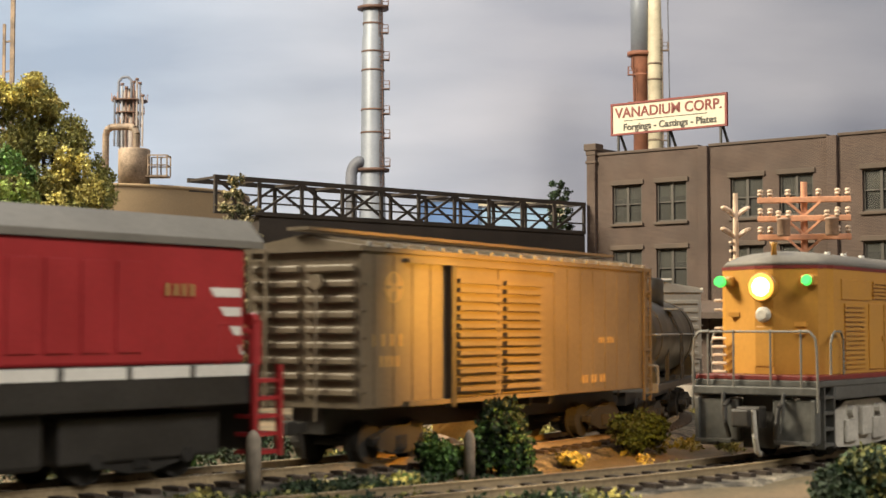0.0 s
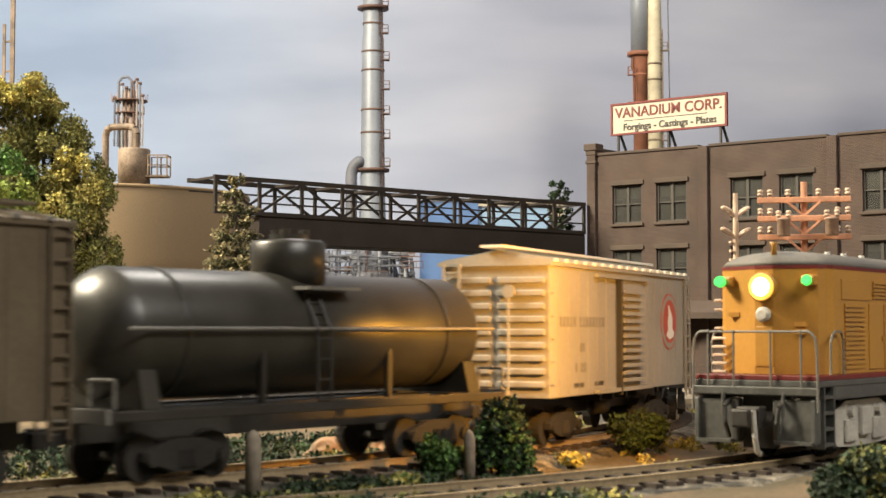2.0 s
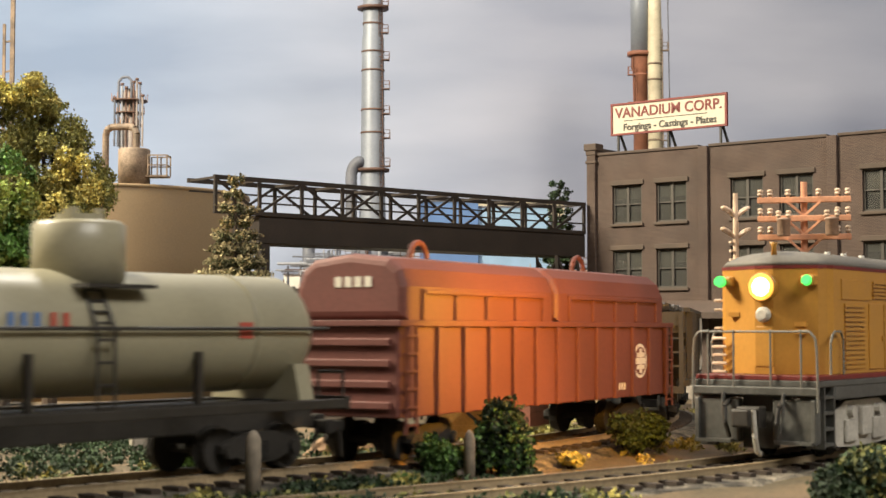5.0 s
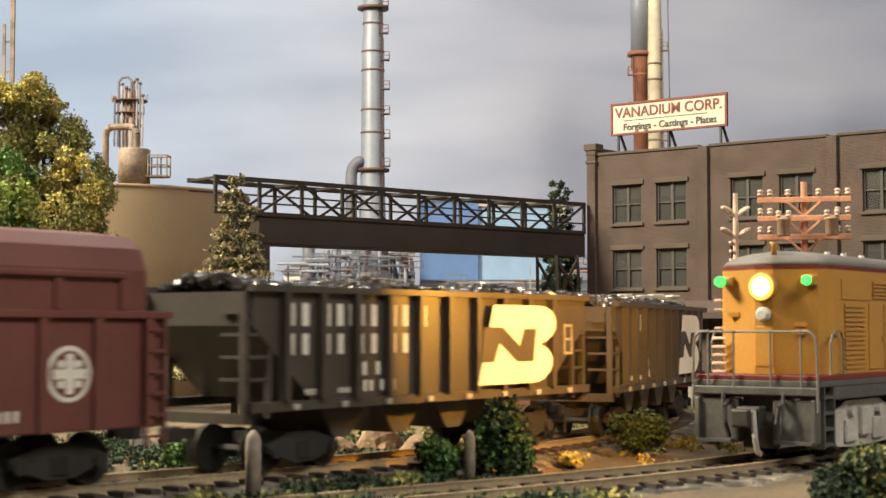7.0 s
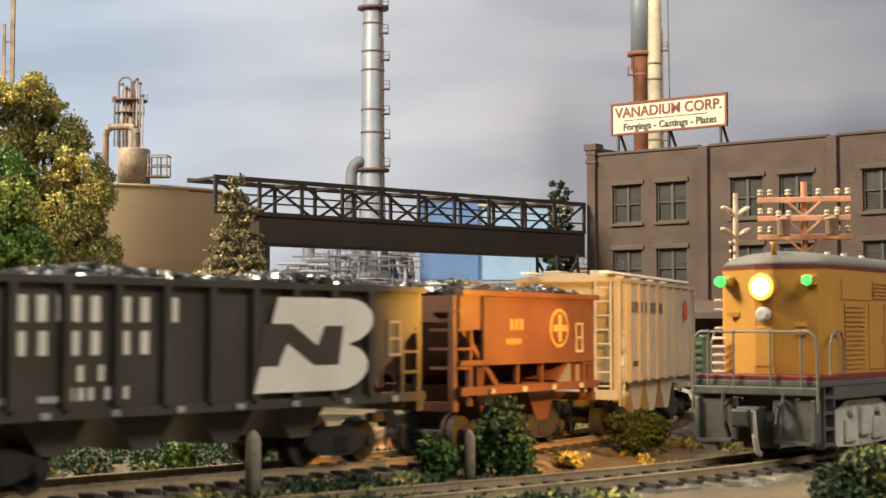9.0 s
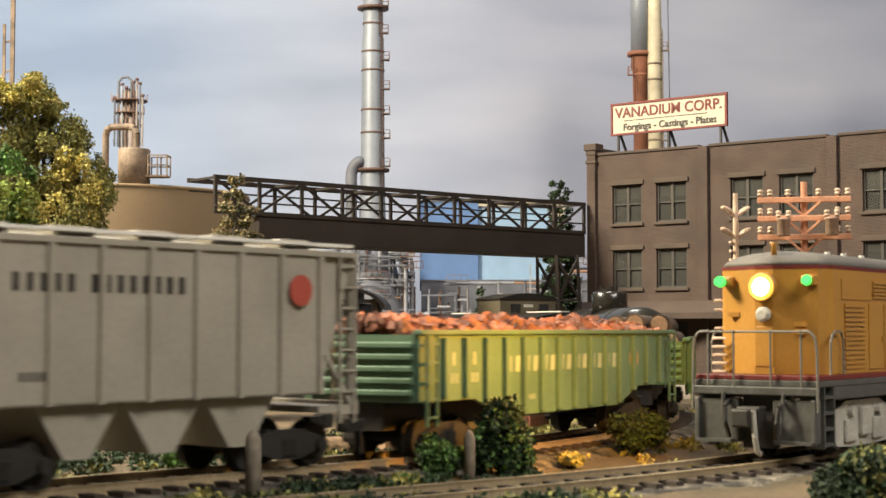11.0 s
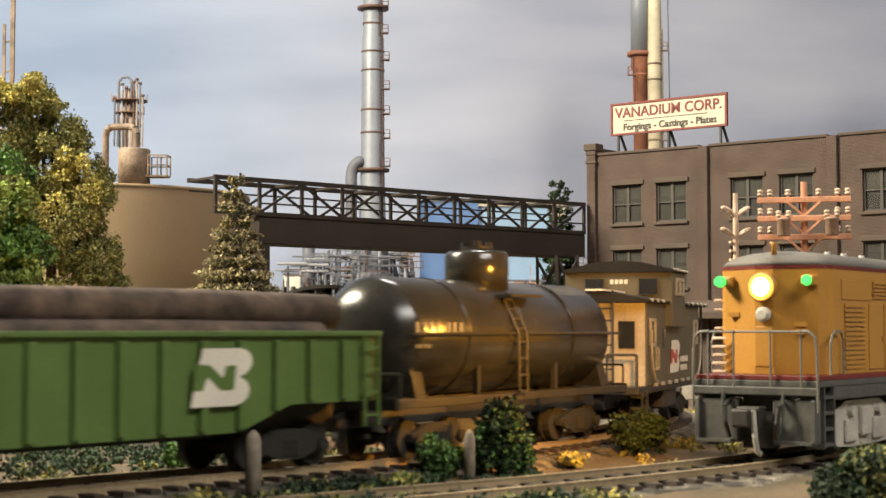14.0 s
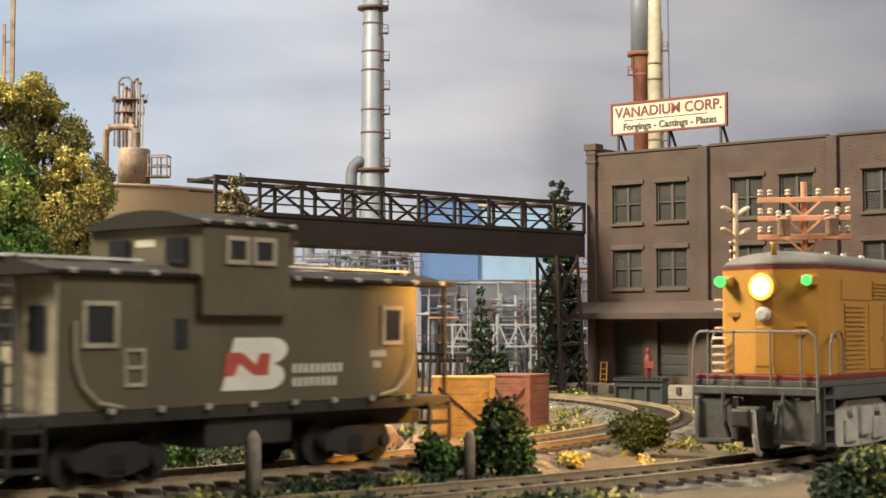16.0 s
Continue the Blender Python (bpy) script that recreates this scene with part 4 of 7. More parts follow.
def window_pair(parent, x0, x1, y, z0, z1, frame_mat, d=0.7):
    bm = nb()
    box(bm, x0, x1, y, y + d, z1 - 1.0, z1)
    box(bm, x0, x1, y, y + d, z0, z0 + 1.0)
    box(bm, x0, x0 + 1.0, y, y + d, z0 + 1.0, z1 - 1.0)
    box(bm, x1 - 1.0, x1, y, y + d, z0 + 1.0, z1 - 1.0)
    f = part("window", bm, frame_mat, parent, "framed window")
    part("pane", box(nb(), x0 + 1.0, x1 - 1.0, y + 0.02, y + 0.25, z0 + 1.0, z1 - 1.0), M_WINGLASS, f)
    return f


def caboose():
    L = 124.0
    t = freight("caboose", "dark olive wide-vision caboose with beige window frames", L + 8, tx=36)
    h, w, zs, ze = 54.0, 16.8, 15.6, 43.2
    part("body", box(nb(), -h, h, -w, w, zs, ze, 0.3), M_CAB, t)
    part("roof", prism(nb(), [(-w - 1.6, ze + 0.02), (-w - 1.6, ze + 0.9), (-8, ze + 3.0), (0, ze + 3.4), (8, ze + 3.0), (w + 1.6, ze + 0.9), (w + 1.6, ze + 0.02)], -h - 13, h + 3.5), M_ROOFBLK, t, "dark roof with painted bright edge specks")
    part("floor_deck", box(nb(), -h - 13, h + 13, -w, w, 13.0, 15.5, 0.2), M_BLACK, t)
    part("centre_sill", box(nb(), -h - 12, h + 12, -5, 5, 8, 12.98), M_BLACK, t)
    c0, c1 = -7.0, 19.0
    cw = 19.4
    cu = part("cupola", box(nb(), c0, c1, -cw, cw, ze - 8, 54.6, 0.3), M_CAB, t, "wide cupola overhanging the sides")
    part("cupola_roof", prism(nb(), [(-cw - 0.7, 54.62), (-cw - 0.7, 55.5), (-8, 58.2), (0, 58.6), (8, 58.2), (cw + 0.7, 55.5), (cw + 0.7, 54.62)], c0 - 1.2, c1 + 1.2), M_ROOFBLK, cu)
    # Small pale tabs paint bright specks along the cupola and roof eaves.
    for x in np.linspace(c0, c1, 5):
        part("eave_tab", box(nb(), x - 0.7, x + 0.7, cw + 0.3, cw + 1.3, 54.9, 55.9, 0.2), M_PALE_GLINT, cu, "pale eave clip painted as a glint")
    for x in np.linspace(-h - 8, h - 2, 12):
        if not c0 - 2 < x < c1 + 2:
            part("eave_tab", box(nb(), x - 0.8, x + 0.8, w + 1.0, w + 2.1, ze + 0.2, ze + 1.3, 0.2), M_PALE_GLINT, t, "pale eave clip painted as a glint")
    window_pair(cu, c0 + 5, c0 + 12, cw, 46.4, 52.6, M_BEIGE)
    window_pair(cu, c0 + 13, c0 + 20, cw, 46.4, 52.6, M_BEIGE)
    for y in (-12, 7.5):
        bm = nb()
        box(bm, c1, c1 + 0.6, y, y + 6.5, 46.6, 52.2)
        part("cupola_end_window", bm, M_WINGLASS, cu)
    bm = nb()
    for k in range(4):
        box(bm, c1 + 0.02, c1 + 0.14, -3 + k * 1.7, -1.8 + k * 1.7, 50.4, 52)
    part("lettering", bm, M_LETTER, cu)
    window_pair(t, h - 14.2, h - 5.2, w, 28.5, 38.0, M_BEIGE)
    window_pair(t, -h + 6, -h + 13.5, w, 28.5, 38.0, M_BEIGE)
    part("vent_window", box(nb(), 21.0, 24.5, w, w + 0.3, 28, 34.5, 0.1), M_WINGLASS, t)
    bm = nb()
    for z in (20.4, 24.0, 27.6):
        box(bm, 32.6, 38.1, w, w + 0.5, z, z + 0.8)
    for x in (32.6, 37.4):
        box(bm, x, x + 0.7, w, w + 0.45, 21.2, 27.6)
    part("tack_board", bm, M_BEIGE, t, "pale two-panel frame")
    slanted_logo(t, 10.5, w + 0.1, 18.8, 19.0, 11.6, M_LETTER, M_LOGO)
    letters(t, -10.5, w + 0.02, 22.3, 2.1, [9], M_LETTER)
    letters(t, -10.5, w + 0.02, 19.2, 2.1, [8], M_LETTER)
    letters(t, -37, w + 0.05, 25.6, 1.6, [4], M_LETTER)
    letters(t, -38, w + 0.05, 23.0, 1.6, [2], M_LETTER)
    for x, s in ((h - 3, -1), (-h + 3, 1)):
        pts = [(x, w + 1.2, 34), (x, w + 1.2, 26), (x + s * 2, w + 1.2, 21), (x + s * 6, w + 1.2, 17.5), (x + s * 12, w + 1.2, 16.4)]
        part("grab_iron", tube(nb(), pts, 0.4), M_BEIGE, t)
    for e in (-1, 1):
        # Front end wall is beige, the rear one body olive.
        part("end_wall", box(nb(), e * h, e * (h + 0.5), -w + 0.5, w - 0.5, zs, ze - 0.2), M_BEIGE if e > 0 else M_CAB, t, "end wall, pale beige at the front end")
        bm = nb()
        for y0, y1 in ((-13, -7.5), (7.5, 13)):
            box(bm, e * (h + 0.5), e * (h + 0.9), y0, y1, 28, 37)
        part("end_window", bm, M_WINGLASS, t)
        d = part("end_door", box(nb(), e * (h + 0.5), e * (h + 1.1), -4.5, 4.5, 16, 39, 0.2), M_BEIGE, t)
        part("pane", box(nb(), e * (h + 1.1), e * (h + 1.3), -2.6, 2.6, 30, 36.5), M_WINGLASS, d)
        bm = nb()
        for y in (-w + 1, w - 1):
            rod(bm, (e * (h + 12), y, 13), (e * (h + 12), y, ze + 0.5 if e < 0 else 26), 0.55, 8)
        tube(bm, [(e * (h + 12), -w + 1, 26), (e * (h + 12), -6, 26), (e * (h + 12), -6, 15)], 0.45)
        tube(bm, [(e * (h + 12), w - 1, 26), (e * (h + 12), 6, 26), (e * (h + 12), 6, 15)], 0.45)
        part("end_railing", bm, M_BLACK, t, "end railing")
        ladder(t, e * (h + (11.6 if e < 0 else 3.0)), 3.5, 15, ze + 4, 5.2, M_BLACK, "y", 8)
        for y in (-1, 1):
            for k in range(3):
                part("step", box(nb(), e * (h + 4), e * (h + 12), y * (w - 1) - 2, y * (w - 1) + 2, 4.5 + 3.8 * k, 5.4 + 3.8 * k), M_BLACK, t)
            for x in (4, 12):
                part("step_hanger", beam(nb(), (e * (h + x), y * (w + 0.8), 4), (e * (h + x), y * (w + 0.8), 14), 0.7, 0.7), M_BLACK, t)
    bm = nb()
    for x in np.arange(-h + 4, h, 13):
        box(bm, x, x + 1.6, w + 0.1, w + 1.5, zs - 0.6, zs + 0.7, 0.2)
    part("sill_brackets", bm, M_PALE_GLINT, t)
    bm = nb()
    rod(bm, (-30, -4, ze + 3), (-30, -4, ze + 10), 1.2, 10)
    rod(bm, (-30, -4, ze + 10), (-30, -4, ze + 11), 2.0, 10)
    part("smoke_jack", bm, M_BLACK, t)
    part("roof_walk", box(nb(), -h - 13, c0 - 3, -3, 3, ze + 3.9, ze + 4.5), M_WHITE, t)
    part("roof_walk", box(nb(), c1 + 3, h + 4, -3, 3, ze + 3.9, ze + 4.5), M_WHITE, t)
    part("tool_box", box(nb(), -12, 14, -12, 15, 6.5, 12.9, 0.4), M_BLACK, t)
    return t


def coil_car():
    L = 178.0
    t = freight("coil_car", "brown-red covered coil car with two rounded hoods", L)
    h, w, zs, ze = L / 2, 17.0, 11.5, 34.0
    part("body", box(nb(), -h + 1, h - 1, -w, w, zs, ze, 0.4), M_COIL, t)
    part("top_rail", box(nb(), -h, h, -w - 1.2, w + 1.2, ze + 0.02, ze + 1.6, 0.2), M_COIL, t)
    for x in np.linspace(-h + 6, h - 6, 13):
        for s in (-1, 1):
            part("side_post", box(nb(), x - 1.1, x + 1.1, s * w, s * (w + 1.1), zs, ze, 0.2), M_COIL, t)
    for e in (-1, 1):
        x0, x1 = (1.0, h - 5) if e > 0 else (-h + 5, -1.0)
        prof = [(-w + 0.2, ze + 1.62), (-w + 0.2, ze + 10), (-w + 2.0, ze + 14.5), (-w + 5.5, ze + 17.2), (0, ze + 18.6), (w - 5.5, ze + 17.2), (w - 2.0, ze + 14.5), (w - 0.2, ze + 10), (w - 0.2, ze + 1.62)]
        hd = nb()
        prism(hd, prof, x0, x1)
        es = [ed for ed in hd.edges if len({round(v.co.x, 3) for v in ed.verts}) == 1]
        bmesh.ops.bevel(hd, geom=es, offset=2.2, segments=3, profile=0.5, affect="EDGES")
        hood = part("hood", hd, M_COIL, t, "rounded steel hood")
        for x in np.linspace(x0 + 8, x1 - 8, 5):
            part("stiffener", box(nb(), x - 0.9, x + 0.9, w - 0.4, w + 0.6, ze + 1.7, ze + 9.5, 0.2), M_COIL, hood)
        part("shelf", box(nb(), x0 + 8, x1 - 8, w - 0.3, w + 1.0, ze + 8.2, ze + 9.4, 0.2), M_COIL, hood)
        xm = (x0 + x1) / 2 + e * 8
        ring = [(xm + 4.5 * math.cos(a), 0, ze + 18.2 + 4.8 * math.sin(a)) for a in np.linspace(0, math.pi, 11)]
        part("lifting_ring", tube(nb(), ring, 0.8, 8), M_COIL, hood)
        bm = nb()
        for k in range(4):
            box(bm, e * (h - 0.98), e * (h - 0.2), -w + 2, w - 2, zs + 2 + 5.2 * k, zs + 4 + 5.2 * k, 0.3)
        part("end_ribs", bm, M_COIL, t)
        ladder(t, e * (h - 5), w + 1.4, zs - 4, ze, 5, M_COIL)
        bm = nb()
        for k in range(4):
            box(bm, e * (h - 4.95), e * (h - 4.83), 4.6 - k * 3, 6.6 - k * 3, ze + 10, ze + 12.6)
        part("lettering", bm, M_LETTER, t)
    y = w + 0.05
    g = part("round_emblem", disc(nb(), -h + 26.8, y, 23, 5.6), M_LETTER, t, "pale round emblem with a cross")
    part("emblem_ring", disc(nb(), -h + 26.8, y + 0.14, 23, 4.6), M_COIL, g)
    bm = nb()
    box(bm, -h + 22.8, -h + 30.8, y + 0.22, y + 0.36, 22, 24)
    box(bm, -h + 25.8, -h + 27.8, y + 0.2, y + 0.34, 19, 27)
    for sx in (-1, 1):
        for sz in (-1, 1):
            box(bm, -h + 26.8 + sx * 1.3, -h + 26.8 + sx * 3.1, y + 0.2, y + 0.3, 23 + sz * 1.3, 23 + sz * 2.7)
    part("emblem_cross", bm, M_LETTER, g)
    letters(t, -h + 44, y, 14, 2.2, [3], M_LETTER)
    return t


def lead_loco():
    L = 166.0
    t = thing("red_locomotive", "red diesel locomotive with grey roof and white sill stripe", "locomotive", group="cars of the passing train")
    h, w = L / 2, 17.0
    part("long_hood", box(nb(), -h + 6, h - 24, -w + 1, w - 1, 24.4, 50, 0.8), M_REDLOCO, t)
    part("roof", prism(nb(), [(-w + 0.2, 50.02), (-w + 0.2, 51.6), (-12, 56.6), (12, 56.6), (w - 0.2, 51.6), (w - 0.2, 50.02)], -h + 1, h - 22), M_GREY, t, "worn grey roof")
    part("sill", box(nb(), -h + 3, h - 3, -w, w, 15.4, 24.3, 0.3), M_BLACK, t)
    bm = nb()
    for x in np.arange(-h + 6, h - 16, 17.5):
        box(bm, x, x + 16, w + 0.02, w + 0.2, 21.7, 24.2)
    part("sill_stripe", bm, M_WHITE, t, "white blocks along the sill")
    part("fuel_tank", box(nb(), -24, 24, -14, 14, 4, 15.3, 1.2), M_BLACK, t)
    for x in (-50, 50):
        truck(t, x, big=True)
        part("truck_skirt", box(nb(), x - 22, x + 22, -13.4, 13.4, 4.5, 14, 0.6), M_BLACK, t)
    bm = nb()
    for k in range(4):
        flat(bm, [(-h + 7.5, 41 - 4.2 * k), (-h + 17 - 3 * k, 41 - 4.2 * k), (-h + 15.5 - 3 * k, 39 - 4.2 * k), (-h + 7.5, 39 - 4.2 * k)], w - 0.98)
    part("chevron_stripe", bm, M_WHITE, t, "pale tail striping")
    letters(t, -h + 30, w - 0.55, 39, 2.6, [4], M_FADED)
    part("end_pilot", box(nb(), -h + 2, -h + 4, -w, w, 5, 24, 0.4), M_BLACK, t)
    for y in (-w + 2, w - 2):
        for k in range(5):
            part("step", box(nb(), -h - 3, -h + 5, y - 3, y + 3, 4 + 4 * k, 4.9 + 4 * k), M_REDLOCO, t)
        for x in (-h + 5, -h - 3):
            part("step_hanger", beam(nb(), (x, y + 3 * (1 if y > 0 else -1), 3.5), (x, y + 3 * (1 if y > 0 else -1), 24), 1.2, 1.2), M_REDLOCO, t)
    bm = nb()
    for y in (-w + 1.5, w - 1.5):
        tube(bm, [(-h + 3, y, 19), (-h + 3, y, 30), (-h + 7, y, 33), (-h + 14, y, 33), (-h + 14, y, 19)], 0.6, 8)
    tube(bm, [(-h + 1.5, -w + 2, 30), (-h + 1.5, w - 2, 30)], 0.5, 8)
    part("handrail", bm, M_REDLOCO, t)
    part("grab_rail", tube(nb(), [(-h + 3, w - 1, 24), (-h + 3, w - 1, 34), (-h + 5, w - 1, 34)], 1.6, 8), M_REDLOCO, t)
    for x in np.arange(-h + 36, h - 30, 9):
        part("hood_door", box(nb(), x, x + 7, w - 0.98, w - 0.6, 27, 46, 0.2), M_REDLOCO, t)
    cab = part("cab", box(nb(), h - 50, h - 26, -w, w, 24.4, 54, 0.8), M_REDLOCO, t)
    window_pair(cab, h - 46, h - 30, w, 36, 47, M_GREY)
    for s in (-1, 1):
        coupler(t, s * (h - 1), s)
    return t


def yellow_loco():
    """Standing road switcher: x forward from the end sill, y left."""
    t = thing("yellow_locomotive", "yellow road-switcher locomotive with grey roof, red trim and lit headlight", "locomotive", mpose(82.9, 408, -2.3, 180 + 54) @ Matrix.Diagonal((1.042, 1.042, 1.042, 1)))
    w = 15.4
    NOSE = 7.6
    zt = 48.9
    # hood with rounded nose: outline in plan, set back 13 mm from the end sill
    def hood_ring(z, inset):
        half = [(-165, w), (-23, w), (-20.4, w - 0.7), (-18.6, w - 2.4), (-14.9, 4.2), (-14.2, 2.6)]
        f = 1 - inset / w
        pts = half + [(x, -y) for x, y in half[::-1]]
        return [(x + NOSE - (inset * 0.7 if x > -100 else 0), y * f, z) for x, y in pts]
    bm = nb()
    rings = [[bm.verts.new(p) for p in hood_ring(z, i)] for z, i in ((21.6, 0), (zt, 0))]
    for a, b in zip(rings[:-1], rings[1:]):
        n = len(a)
        for i in range(n):
            bm.faces.new([a[i], a[(i + 1) % n], b[(i + 1) % n], b[i]])
    bm.faces.new(rings[0][::-1])
    bm.faces.new(rings[-1])
    bmesh.ops.recalc_face_normals(bm, faces=bm.faces)
    hood = part("hood", bm, M_YEL, t, "glossy yellow hood")
    bm = nb()
    rings = [[bm.verts.new(p) for p in hood_ring(z, i)] for z, i in ((zt + 0.9, -0.02), (51.0, 0.9), (52.5, 3.4), (53.4, 7.0), (53.8, 10.5))]
    for a, b in zip(rings[:-1], rings[1:]):
        n = len(a)
        for i in range(n):
            bm.faces.new([a[i], a[(i + 1) % n], b[(i + 1) % n], b[i]]).smooth = True
    bm.faces.new(rings[0][::-1])
    bm.faces.new(rings[-1])
    bmesh.ops.recalc_face_normals(bm, faces=bm.faces)
    part("roof", bm, M_ROOF, t, "rounded grey roof")
    bm = nb()
    rings = [[bm.verts.new(p) for p in hood_ring(z, -0.12)] for z in (zt + 0.02, zt + 0.88)]
    a, b = rings
    for i in range(len(a)):
        bm.faces.new([a[i], a[(i + 1) % len(a)], b[(i + 1) % len(a)], b[i]])
    bm.faces.new(a[::-1])
    bm.faces.new(b)
    bmesh.ops.recalc_face_normals(bm, faces=bm.faces)
    part("roof_stripe", bm, M_REDSTR, t, "thin red stripe under the roof")
    # headlight
    hl_box = part("headlight", lathe(nb(), [(-14.6, 3.9), (-13.0, 3.9), (-12.6, 3.6)], 24, "x", (NOSE, 0, 44.2)), M_YEL, t, "round headlight casing")
    # Orange glowing rim is oversized to imitate the glare around the bulb.
    part("lens", lathe(nb(), [(-12.59, 3.5), (-12.2, 3.4)], 24, "x", (NOSE, 0, 44.2)), M_HALO, hl_box, "glowing orange lens rim standing in for glare")
    part("bulb", lathe(nb(), [(-12.19, 2.45), (-11.7, 2.1), (-11.4, 1.2)], 20, "x", (NOSE, 0, 44.2)), M_HEAD, hl_box, "glowing warm-white bulb")
    nl = part("nose_lamp", lathe(nb(), [(-14.4, 2.0), (-13.2, 2.0), (-12.9, 1.6)], 24, "x", (NOSE, 0, 37.0)), M_SILTRK, t, "unlit lower lamp")
    part("lens", lathe(nb(), [(-12.89, 1.4), (-12.7, 1.2)], 20, "x", (NOSE, 0, 37.0)), M_SILTRK, nl)
    for s in (-1, 1):
        c = part("class_light", box(nb(), -18.6 + NOSE, -15.2 + NOSE, s * 9.6, s * 13.4, 44.4, 47.2, 0.6), M_YEL, t, "small housing with a green marker lamp")
        if s > 0:
            part("lens", lathe(nb(), [(-15.19, 1.4), (-14.0, 1.1)], 18, "x", (NOSE, s * 11.4, 45.8)), M_GREENLAMP, c, "glowing green lens")
        else:
            part("lens", lathe(nb(), [(-15.19, 1.5), (-13.4, 1.2)], 18, "x", (NOSE, s * 12.6, 45.8)), M_GREENLAMP, c, "glowing green lens")
    # nose details
    part("nose_door", box(nb(), -14.6 + NOSE, -14.0 + NOSE, -2.5, 2.5, 23.5, 34, 0.2), M_YEL, t)
    bm = nb()
    for y, z in ((9, 34), (9, 32), (-9.5, 36.5)):
        box(bm, -17.4 + NOSE, -16.2 + NOSE, y - 1.6, y + 1.6, z, z + 1.2)
    part("nose_hatch", bm, M_YEL, t)
    bm = nb()
    for k, z in enumerate((33.5, 38.5, 41.0)):
        tube(bm, [(-21 + NOSE, -w, z), (-21 + NOSE, -w - 1.8, z), (-24 + NOSE, -w - 1.8, z), (-24 + NOSE, -w, z)], 0.35)
    part("grab_iron", bm, M_INSUL, t)
    part("horn", lathe(nb(), [(0, 0.9), (3.2, 0.6), (4.2, 1.2)], 12, "z", (-17.5 + NOSE, 1.5, 51.8)), M_YEL, t)
    bm = nb()
    for x in (-40, -52, -66):
        rod(bm, (x, 4, 52.6), (x, 4, 54.6), 0.8, 10)
    part("roof_lifting_eye", bm, M_WHITE, t)
    # side doors, louvres
    for x in np.arange(-40, -160, -11.5):
        d = part("hood_door", box(nb(), x - 10.6, x, w, w + 0.35, 22.4, 40.2, 0.15), M_YEL, t)
        part("latch", box(nb(), x - 9.8, x - 9.0, w + 0.36, w + 0.8, 30, 31.4), M_YEL, d)
    bm = nb()
    for z in np.arange(22.8, 40, 1.25):
        box(bm, -37, -22.5, w + 0.02, w + 0.4, z, z + 0.8)
    part("louvres", bm, M_YEL, t)
    bm = nb()
    for z in np.arange(41.6, 46.6, 1.0):
        box(bm, -58, -43, w + 0.02, w + 0.5, z, z + 0.6)
    part("upper_louvres", bm, M_YEL, t)
    part("side_panel", box(nb(), -41, -20.5, w + 0.02, w + 0.3, 41.0, 46.4, 0.15), M_YEL, t)
    # deck, stripe, pilot
    part("deck", box(nb(), -170, -0.8, -17.2, 17.2, 18.6, 20.2, 0.25), M_PILOT, t)
    part("deck_stripe", box(nb(), -170, -0.9, -16.9, 16.9, 20.22, 21.5, 0.2), M_REDSTR, t, "dark red deck edge stripe")
    bm = nb()
    for s in (-1, 1):
        box(bm, -170, -12, s * 15.2, s * 17.0, 15.2, 18.58, 0.2)
    part("side_sill", bm, M_PILOT, t)
    for s in (-1, 1):
        part("pilot_plate", box(nb(), -3.4, -0.6, s * 4.6, s * 16.6, 4.3, 15.6, 0.5), M_PILOT, t, "grey footboard pilot plate")
        part("pilot_flange", box(nb(), -0.58, 0.5, s * 15.4, s * 16.6, 4.0, 15.4, 0.2), M_PILOT, t)
    # Black block and strip paint recess shade between the plates and under the beam.
    part("coupler_pocket", box(nb(), -6, -2.6, -4.5, 4.5, 2.8, 18.5, 0.3), M_BLACK, t)
    part("recess_shade_strip", box(nb(), -4.0, -1.8, -16.6, 16.6, 15.7, 16.3), M_BLACK, t)
    for y in (-7.2, 7.6):
        part("air_hose", tube(nb(), [(-0.4, y, 15), (2.2, y, 13.4), (2.8, y * 0.95, 9.5), (1.8, y * 0.85, 5.6)], 0.6, 8), M_BLACK, t)
    part("bumper_beam", box(nb(), -1.6, 0.4, -17.0, 17.0, 16.4, 18.6, 0.3), M_PILOT, t)
    bm = nb()
    box(bm, -0.6, 4.0, -3.2, 3.2, 8.2, 13.6, 0.4)
    box(bm, 3.0, 8.6, -2.6, 2.4, 8.6, 13.2, 0.6)
    part("coupler", bm, M_BLACK, t)
    part("coupler_pin", tube(nb(), [(6.5, 2.6, 13), (6.8, 3.2, 6), (5.5, 3.2, 2.6), (3.5, 3.0, 1.8)], 0.75, 8), M_SILTRK, t, "bright bent uncoupling wire")
    bm = nb()
    for y in (-11, 11):
        box(bm, -1, 1.4, y - 5.0, y + 5.0, 4.2, 5.0)
        tube(bm, [(0.6, y * 0.75, 17), (1.2, y * 0.75, 12), (0.8, y * 0.65, 7)], 0.45)
    part("footboard", bm, M_PILOT, t)
    # front railing
    bm = nb()
    zr = 32.6
    for y in (-12.8, -5.6, 4.6, 12.8):
        rod(bm, (0.1, y, 17), (0.1, y, zr), 0.3, 8)
        bmesh.ops.create_icosphere(bm, subdivisions=1, radius=0.6, matrix=Matrix.Translation((0.1, y, zr)))
    tube(bm, [(0.1, -12.8, zr), (0.1, 12.8, zr)], 0.28, 8)
    for s in (-1, 1):
        tube(bm, [(0.1, s * 12.8, zr), (0.1, s * 15.2, zr), (0.1, s * 16.6, zr - 1.6), (0.1, s * 17.0, zr - 5), (0.1, s * 17.2, 12.5)], 0.36, 8)
